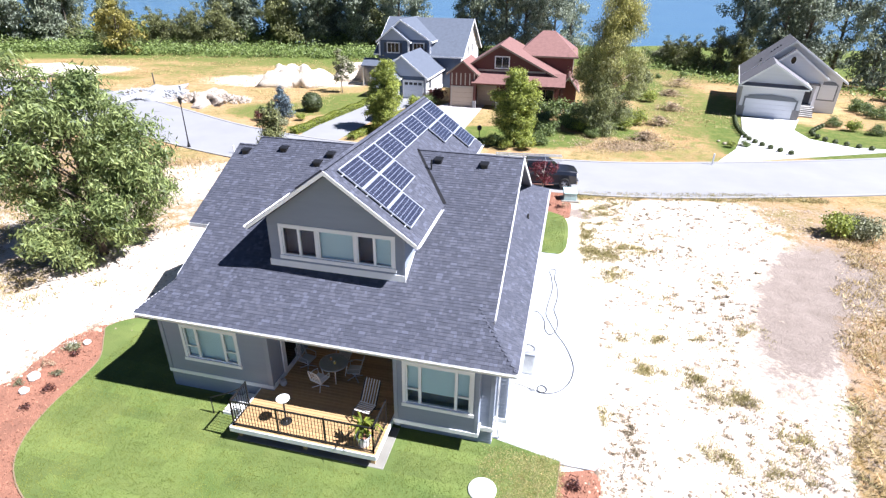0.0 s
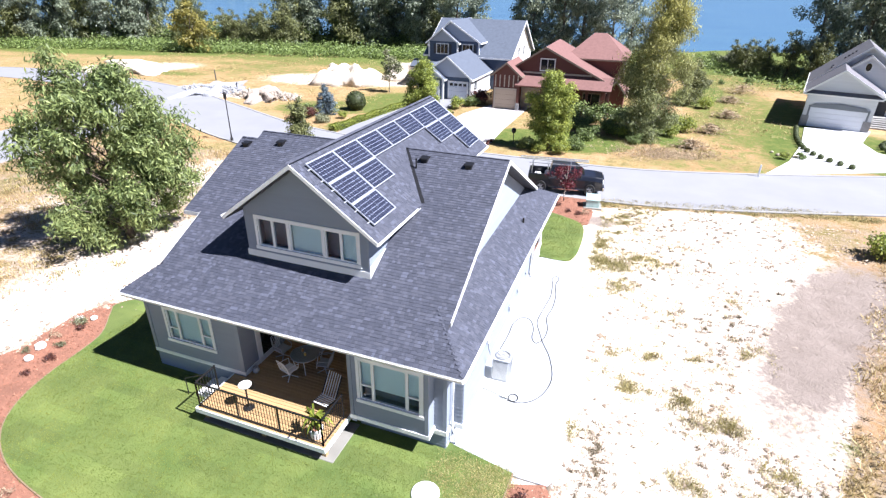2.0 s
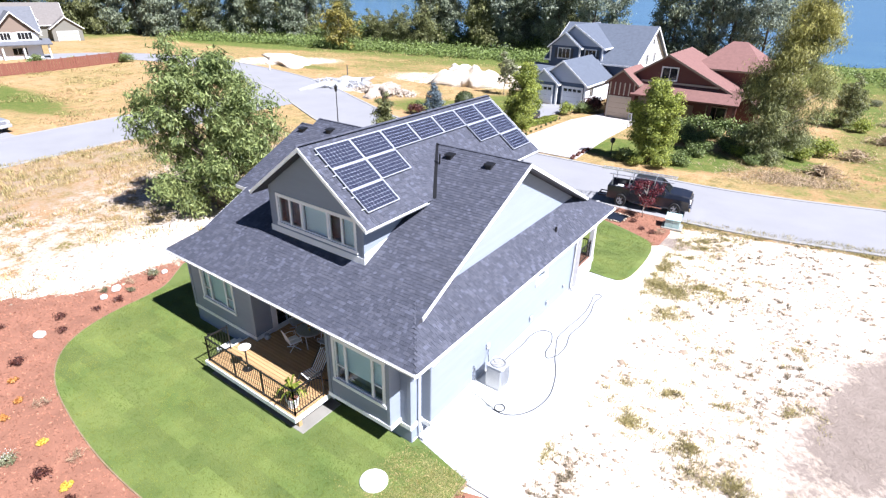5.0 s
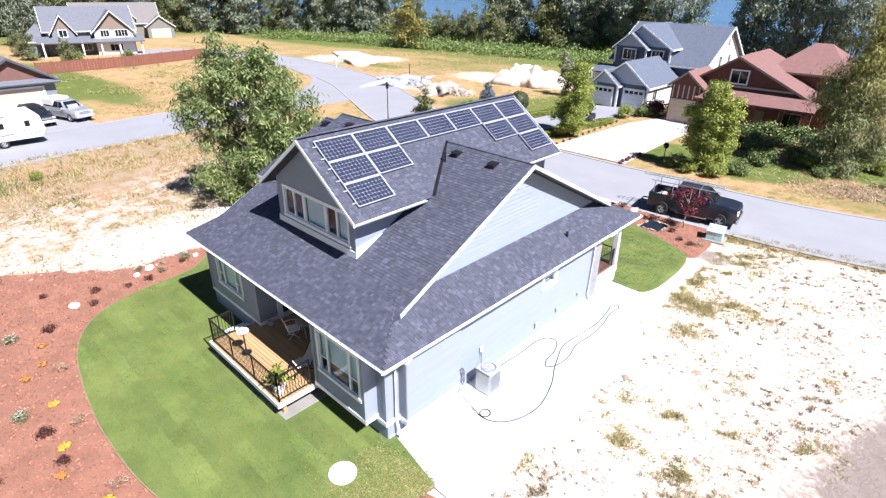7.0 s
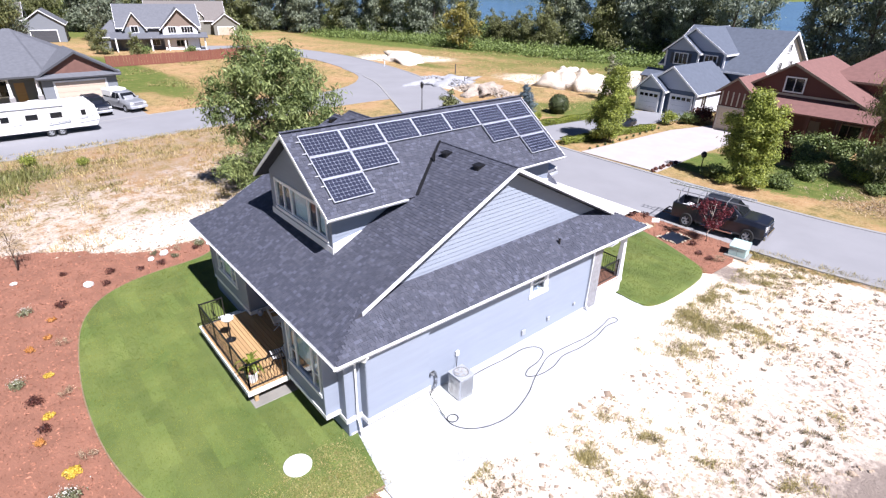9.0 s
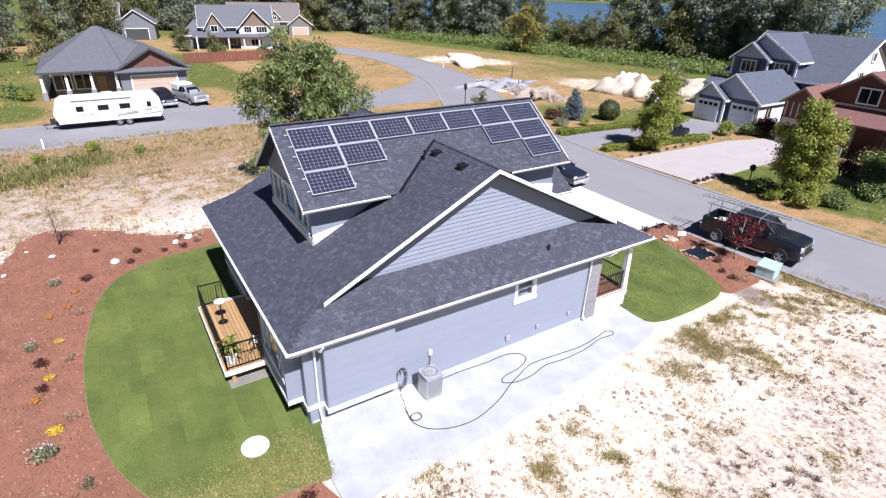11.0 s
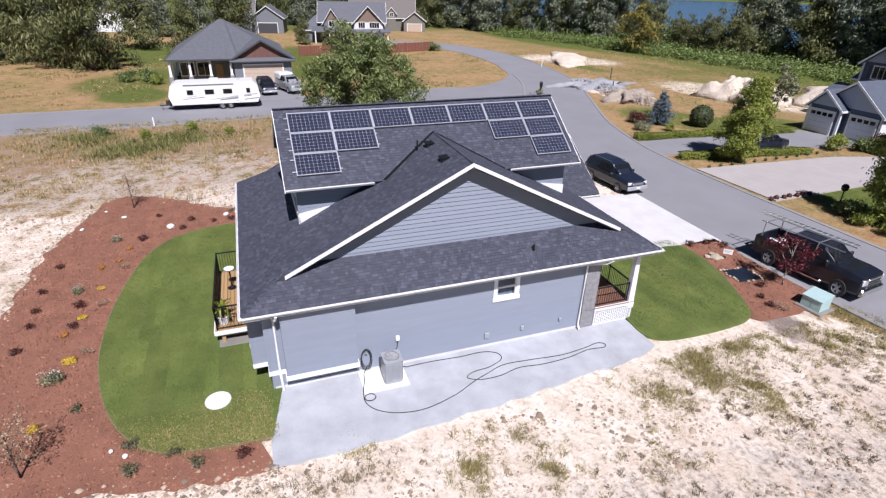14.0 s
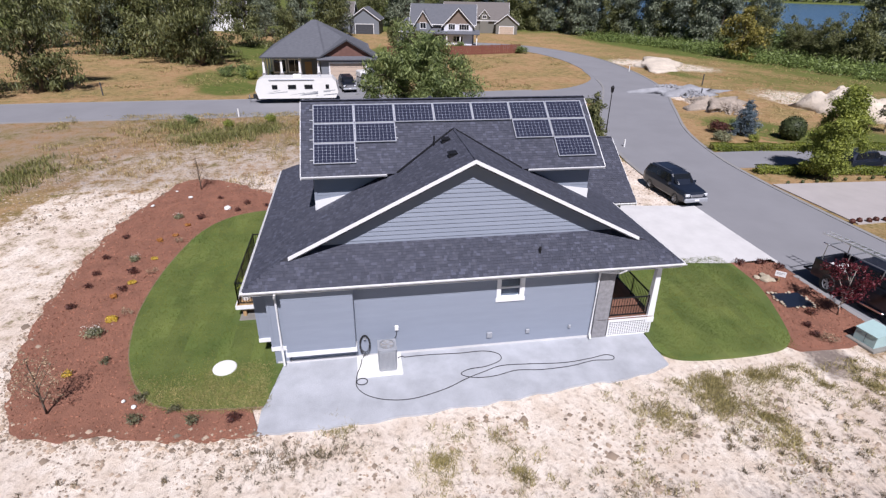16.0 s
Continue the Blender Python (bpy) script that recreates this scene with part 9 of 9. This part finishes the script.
# weeds over the bare sand, in drifts
on_track = lambda X, Y: (np.abs(X - 12.7 - (Y - 27) * 0.36) < 1.7) & (Y > 18.6) & (Y < 34.5)
wx, wy, ws = [], [], []
for cx_, cy_, rr, n in ((2.6, 30.3, 1.2, 380), (1.9, 34.2, 0.5, 60), (1.7, 31.6, 0.5, 110), (1.6, 33.4, 0.45, 80), (3.7, 27.5, 0.8, 150), (4.6, 19.7, 0.55, 130), (5.4, 22.1, 0.5, 60), (5.7, 31.2, 0.7, 70), (9.1, 28.0, 0.6, 40), (3.6, 36.5, 0.9, 130), (4.4, 38.6, 0.8, 130), (4.4, 31.2, 0.8, 130), (3.9, 21.6, 0.4, 30),
                        (6.7, 19.6, 0.6, 90), (2.4, 30.4, 0.3, 60), (2.3, 32.2, 0.3, 60), (2.4, 36.6, 0.4, 50), (3.4, 37.6, 0.5, 60), (8.3, 18.8, 0.6, 80), (6.8, 15.5, 0.4, 80), (3.5, 30.1, 0.8, 220), (9.4, 23.7, 0.5, 50), (7.4, 22.5, 0.8, 60), (6.4, 25.5, 0.7, 50), (2.9, 16.6, 0.35, 40), (7.5, 18.4, 0.5, 60), (2.4, 33.0, 0.8, 110), (8.4, 15.2, 0.9, 110), (3.2, 34.6, 0.8, 70), (6.9, 33.8, 0.8, 40), (9.8, 17.0, 0.9, 100)):
    n = int(n * 0.6)
    r_ = 1.15 * rr * np.abs(srn.normal(size=n))
    a_ = srn.uniform(0, 6.283, n)
    wx.append(cx_ + r_ * np.cos(a_) * 1.2)
    wy.append(cy_ + r_ * np.sin(a_))
X, Y = np.concatenate(wx), np.concatenate(wy)
k = X > 2.0
blades("dry_weeds", np.stack([X[k], Y[k], np.full(k.sum(), -0.02), srn.uniform(0.5, 1.3, k.sum())], 1), 0.12, 0.02, 26, M["weed"], "drifts of dry olive weeds on the sand", "weeds", 6, 0.11, 1.2)
X, Y = srn.uniform(2.9, 13, 3800), srn.uniform(4, 41, 3800)
nzv = NOISE(X, Y, 0.3, 5.0) + 0.6 * NOISE(X, Y, 1.0, 9.0)
k = (srn.uniform(size=len(X)) < np.clip(0.22 + nzv * 0.9, 0.02, 0.8)) & (X > 3.6 - 0.03 * (Y - 14)) & ~on_track(X, Y) & ~((X < 5.6) & (Y < 27) & (Y > 18) & (srn.uniform(size=len(X)) < 0.7))
blades("dry_weeds", np.stack([X[k], Y[k], np.full(k.sum(), -0.02), srn.uniform(0.4, 1.3, k.sum())], 1), 0.11, 0.024, 22, M["browntuft"], "small dark weed tufts scattered over the sand", "weeds", 16, 0.065, 1.2)
X, Y = srn.normal(3.9, 0.55, 240), srn.normal(15.2, 1.5, 240)
k = X > 3.0
blades("dry_weeds", np.stack([X[k], Y[k], np.full(k.sum(), -0.02), srn.uniform(0.3, 0.85, k.sum())], 1), 0.12, 0.026, 16, M["browntuft"], "dark weed tufts beside the bark bed", "weeds", 17, 0.05, 1.2)
X, Y = srn.uniform(-46, -17, 8000), srn.uniform(-6, 40, 8000)
k = ~inside(BED, X, Y) & (NOISE(X, Y, 0.25, 1.0) + (-X - 30) * 0.025 > 0.0)
blades("dry_grass", np.stack([X[k], Y[k], np.full(k.sum(), -0.02), srn.uniform(0.5, 1.3, k.sum())], 1), 0.26, 0.035, 9, M["dryblade"], "tufts of straw-coloured dry grass", "grass", 8, 0.16, 0.8)
X, Y = srn.uniform(8, 24, 6500), srn.uniform(2, 41, 6500)
k = X > 5.9 + 0.33 * Y + 1.5 * NOISE(X, Y, 0.4, 2.0)
blades("dry_grass", np.stack([X[k], Y[k], np.full(k.sum(), -0.02), srn.uniform(0.5, 1.3, k.sum())], 1), 0.22, 0.035, 11, M["dryblade"], "tufts of straw-coloured dry grass", "grass", 9, 0.2, 1.2)
X, Y = srn.uniform(-95, 22, 9000), srn.uniform(50, 112, 9000)
k = (NOISE(X, Y, 0.12, 4.0) > -0.05) & (Y > 53 + np.clip(X, 0, 40) * 0.45)
k &= ~((X > -30) & (X < -9.5) & (Y < 92)) & ~((X > -10) & (X < 1) & (Y > 50) & (Y < 88)) & ~((Y < 72 + (-X - 60) * 0) & (X < -34) & (Y < 0.0 + 66 + (-X - 60) * 0.15))
blades("dry_grass", np.stack([X[k], Y[k], np.full(k.sum(), -0.03), srn.uniform(0.6, 1.5, k.sum())], 1), 0.14, 0.06, 9, M["dryblade"], "rough dry grass on the open lots", "grass", 10, 0.5, 1.8)

X, Y = srn.uniform(-46, -22, 7000), srn.uniform(-12, 40, 7000)
k = ~inside(BED, X, Y) & (NOISE(X, Y, 0.18, 6.0) + 0.5 * NOISE(X, Y, 0.7, 2.0) + (-X - 36) * 0.03 > 0.18)
blades("olive_weeds", np.stack([X[k], Y[k], np.full(k.sum(), -0.02), srn.uniform(0.5, 1.5, k.sum())], 1), 0.2, 0.04, 12, M["weed"], "patches of dry olive weeds in dry grass", "weeds", 12, 0.2, 0.8)
X, Y = srn.uniform(-100, -57, 6000), srn.uniform(-40, 58, 6000)
k = (NOISE(X, Y, 0.14, 3.0) + 0.5 * NOISE(X, Y, 0.6, 2.0) > 0.1) & ~((X < -62) & (X > -92) & (Y > 3) & (Y < 23)) & ~((X > -62) & (Y > 12) & (Y < 23)) & ~((Y > 44) & (X > -82))
blades("dry_grass", np.stack([X[k], Y[k], np.full(k.sum(), -0.02), srn.uniform(0.6, 1.5, k.sum())], 1), 0.2, 0.07, 9, M["weed"], "rough dry grass beyond the side street", "grass", 13, 0.4, 1.6)

X, Y = srn.uniform(1.6, 20, 4200), srn.uniform(36, 44, 4200)
k = (Y > 38.3 + 0.24 * X + 0.5 * NOISE(X, Y, 0.5, 2.0)) & (Y < 39.9 + 0.22 * X + 0.002 * X * X)
blades("dry_grass", np.stack([X[k], Y[k], np.full(k.sum(), -0.02), srn.uniform(0.5, 1.3, k.sum())], 1), 0.14, 0.03, 12, M["weed"], "dry olive grass along the kerb", "grass", 29, 0.14, 1.2)

X, Y = srn.normal(6.6, 2.6, 1100), srn.normal(54.6, 1.6, 1100)
k = (Y > 51.2 + 0.42 * np.clip(X - 2, 0, 20)) & (Y < 60)
blades("cut_stalks", np.stack([X[k], Y[k], np.full(k.sum(), -0.02), srn.uniform(0.5, 1.4, k.sum())], 1), 0.12, 0.05, 6, M["brush"], "dry cut stalks strewn on the empty lot", "straw", 33, 0.3, 2.4)

# clods and pebbles
X, Y = srn.uniform(2.4, 20, 22000), srn.uniform(-2, 41, 22000)
k = (NOISE(X, Y, 0.5, 7.0) + 0.4 * NOISE(X, Y, 2.0, 8.0) > -0.05) & (X > 2.9) & ~on_track(X, Y)
X, Y = X[k], Y[k]
X3, Y3 = srn.uniform(-34, -15, 14000), srn.uniform(-6, 40, 14000)
k = ~inside(BED, X3, Y3) & ~((X3 > -18) & (Y3 > 12) & (Y3 < 18))
E = np.array(bed_line)
near = srn.integers(0, len(E), 5200)
X4, Y4 = E[near, 0] + srn.normal(size=5200) * 0.28, E[near, 1] + srn.normal(size=5200) * 0.28
k4 = ~inside(BED, X4, Y4) | (srn.uniform(size=5200) < 0.15)
X4, Y4 = X4[k4], Y4[k4]
cx, cy = np.concatenate([X, X3[k], X4]), np.concatenate([Y, Y3[k], Y4])
cz = np.full(len(cx), -0.015)
cz[-len(X4):] = np.where(inside(BED, X4, Y4), 0.043, -0.01)
sz = srn.gamma(1.6, 0.018, len(cx)) + 0.012
oct_v = np.array([[1, 0, 0], [0, 1, 0], [-1, 0, 0], [0, -1, 0], [0, 0, 0.8]], float)
oct_f = np.array([[0, 1, 4], [1, 2, 4], [2, 3, 4], [3, 0, 4]])
jit = srn.uniform(0.6, 1.4, (len(cx), 5, 1))
v = (oct_v[None] * sz[:, None, None] * jit + np.stack([cx, cy, cz], 1)[:, None, :]).reshape(-1, 3)
f = (oct_f[None] + 5 * np.arange(len(cx))[:, None, None]).reshape(-1, 3)
tagged(new("clods", tri_mesh("clods", v, f, M["clod"])), "small earth clods and pebbles on the sand", "stones", kind="stuff")

# tall green weeds in the dry grass by the side street
X, Y = np.concatenate([srn.normal(-40.4, 1.3, 150), srn.normal(-35.6, 1.5, 260), srn.normal(-38.8, 1.3, 240), srn.normal(-26.0, 2.2, 200)]), np.concatenate([srn.normal(0.6, 1.5, 150), srn.normal(4.8, 1.7, 260), srn.normal(8.2, 1.8, 240), srn.normal(-7.2, 1.3, 200)])
blades("green_weeds", np.stack([X, Y, np.full(len(X), -0.02), srn.uniform(0.5, 1.5, len(X))], 1), 0.34, 0.05, 12, M["greenweed"], "clumps of tall green weeds in dry grass", "weeds", 41, 0.3, 0.9)

# broken stone strewn over the two heaps by the street
for (hx, hy, rx, ry, hh), mat_, lab in (((-53.7, 63.3, 6.2, 2.3, 0.8), "gravelheap", "loose broken grey stone beside the street"), ((-44.9, 62.5, 5.2, 2.4, 1.0), "rubble", "loose brown and grey rubble stones")):
    n = 620
    a_, d_ = srn.uniform(0, 6.283, n), np.sqrt(srn.uniform(0, 1, n)) * 1.08
    q_ = np.stack([hx + rx * d_ * np.cos(a_), hy + ry * d_ * np.sin(a_), hh * np.clip(1 - d_ * d_, 0, 1) * 0.8], 1)
    z_ = srn.gamma(2.0, 0.05, n) + 0.06
    v = (np.concatenate([oct_v, [[0, 0, -0.8]]])[None] * (z_[:, None, None] * srn.uniform(0.6, 1.4, (n, 6, 1))) + q_[:, None, :]).reshape(-1, 3)
    f = (np.concatenate([oct_f, oct_f[:, [1, 0, 2]] + np.array([[0, 0, 1]])])[None] + 6 * np.arange(n)[:, None, None]).reshape(-1, 3)
    tagged(new("broken_stone", tri_mesh("broken_stone", v, f, M[mat_])), lab, "stones", kind="stuff")

# brambles before the woods
bx, by = [], []
for p in arc_pts([(-134, 87), (-112, 96), (-91, 101), (-71, 105), (-49, 110), (-32, 112), (-21, 107)], 30):
    for _ in range(9):
        bx.append(p.x + srn.normal() * 2.5)
        by.append(p.y + srn.uniform(-5.5, 7))
for p in arc_pts([(-13, 140), (5, 139), (13, 128), (21, 113), (29, 97), (43, 95), (58, 89)], 16):
    for _ in range(4):
        bx.append(p.x + srn.normal() * 3)
        by.append(p.y + srn.uniform(-3, 5))
bx, by = np.array(bx), np.array(by)
per = 25
c = np.repeat(np.stack([bx, by, srn.uniform(0.1, 1.0, len(bx)) * (0.6 + 0.6 * np.abs(np.sin(bx * 0.31))) * np.where(bx > -14, 0.5, 1.25)], 1), per, 0) + srn.normal(size=(len(bx) * per, 3)) * np.array([0.8, 0.8, 0.45])
c[:, 2] = np.abs(c[:, 2])
nr = srn.normal(size=c.shape)
nr[:, 2] = np.abs(nr[:, 2]) + 0.7
v, f = cards(c, nr, 0.12, 0.24, srn)
tagged(new("brambles", tri_mesh("brambles", v, f, M["leaf_bramble"])), "rough belt of green brambles before the woods", "brambles", kind="stuff")

# undergrowth between the trunks along the shore
ux, uy = [], []
for p in arc_pts([(-130, 97), (-106, 110), (-84, 118), (-61, 125), (-43, 129), (-32, 126)], 24):
    for _ in range(9):
        ux.append(p.x + srn.normal() * 2.2)
        uy.append(p.y + srn.uniform(-2, 6))
ux, uy = np.array(ux), np.array(uy)
hu = 2.0 + 3.2 * np.abs(np.sin(ux * 0.23) * np.cos(uy * 0.31 + ux * 0.11)) + srn.uniform(-0.6, 0.9, len(ux))
per = 34
c = np.repeat(np.stack([ux, uy, hu * 0.55], 1), per, 0) + srn.normal(size=(len(ux) * per, 3)) * np.stack([np.full(len(ux) * per, 0.9), np.full(len(ux) * per, 0.9), np.repeat(hu, per) * 0.26], 1)
c[:, 2] = np.abs(c[:, 2])
nr = srn.normal(size=c.shape)
nr[:, 2] = np.abs(nr[:, 2]) + 0.4
v, f = cards(c, nr, 0.16, 0.36, srn)
tagged(new("undergrowth", tri_mesh("undergrowth", v, f, M["leaf_mid"])), "tangled green undergrowth between the shore trees", "undergrowth", kind="stuff")

# far woods beyond the lake
fx = srn.uniform(-1150, -330, 5200)
fy = 530 + np.minimum(0, fx + 420) * 0.7 + np.maximum(0, fx + 420) * 4.0 + 60 + srn.uniform(0, 50, 5200)
fz = srn.uniform(0, 1, 5200) ** 0.8 * (17 + 7 * np.sin(fx * 0.05) + 4 * np.sin(fx * 0.21))
c = np.stack([fx, fy, np.abs(fz)], 1)
nr = srn.normal(size=c.shape)
nr[:, 2] = np.abs(nr[:, 2]) + 0.5
v, f = cards(c, nr, 2.2, 3.4, srn)
v[:, 2] = np.maximum(v[:, 2], 0.0)
tagged(new("far_woods", tri_mesh("far_woods", v, f, M["leaf_dark"])), "low dark belt of woods across the lake", "woods", kind="stuff")
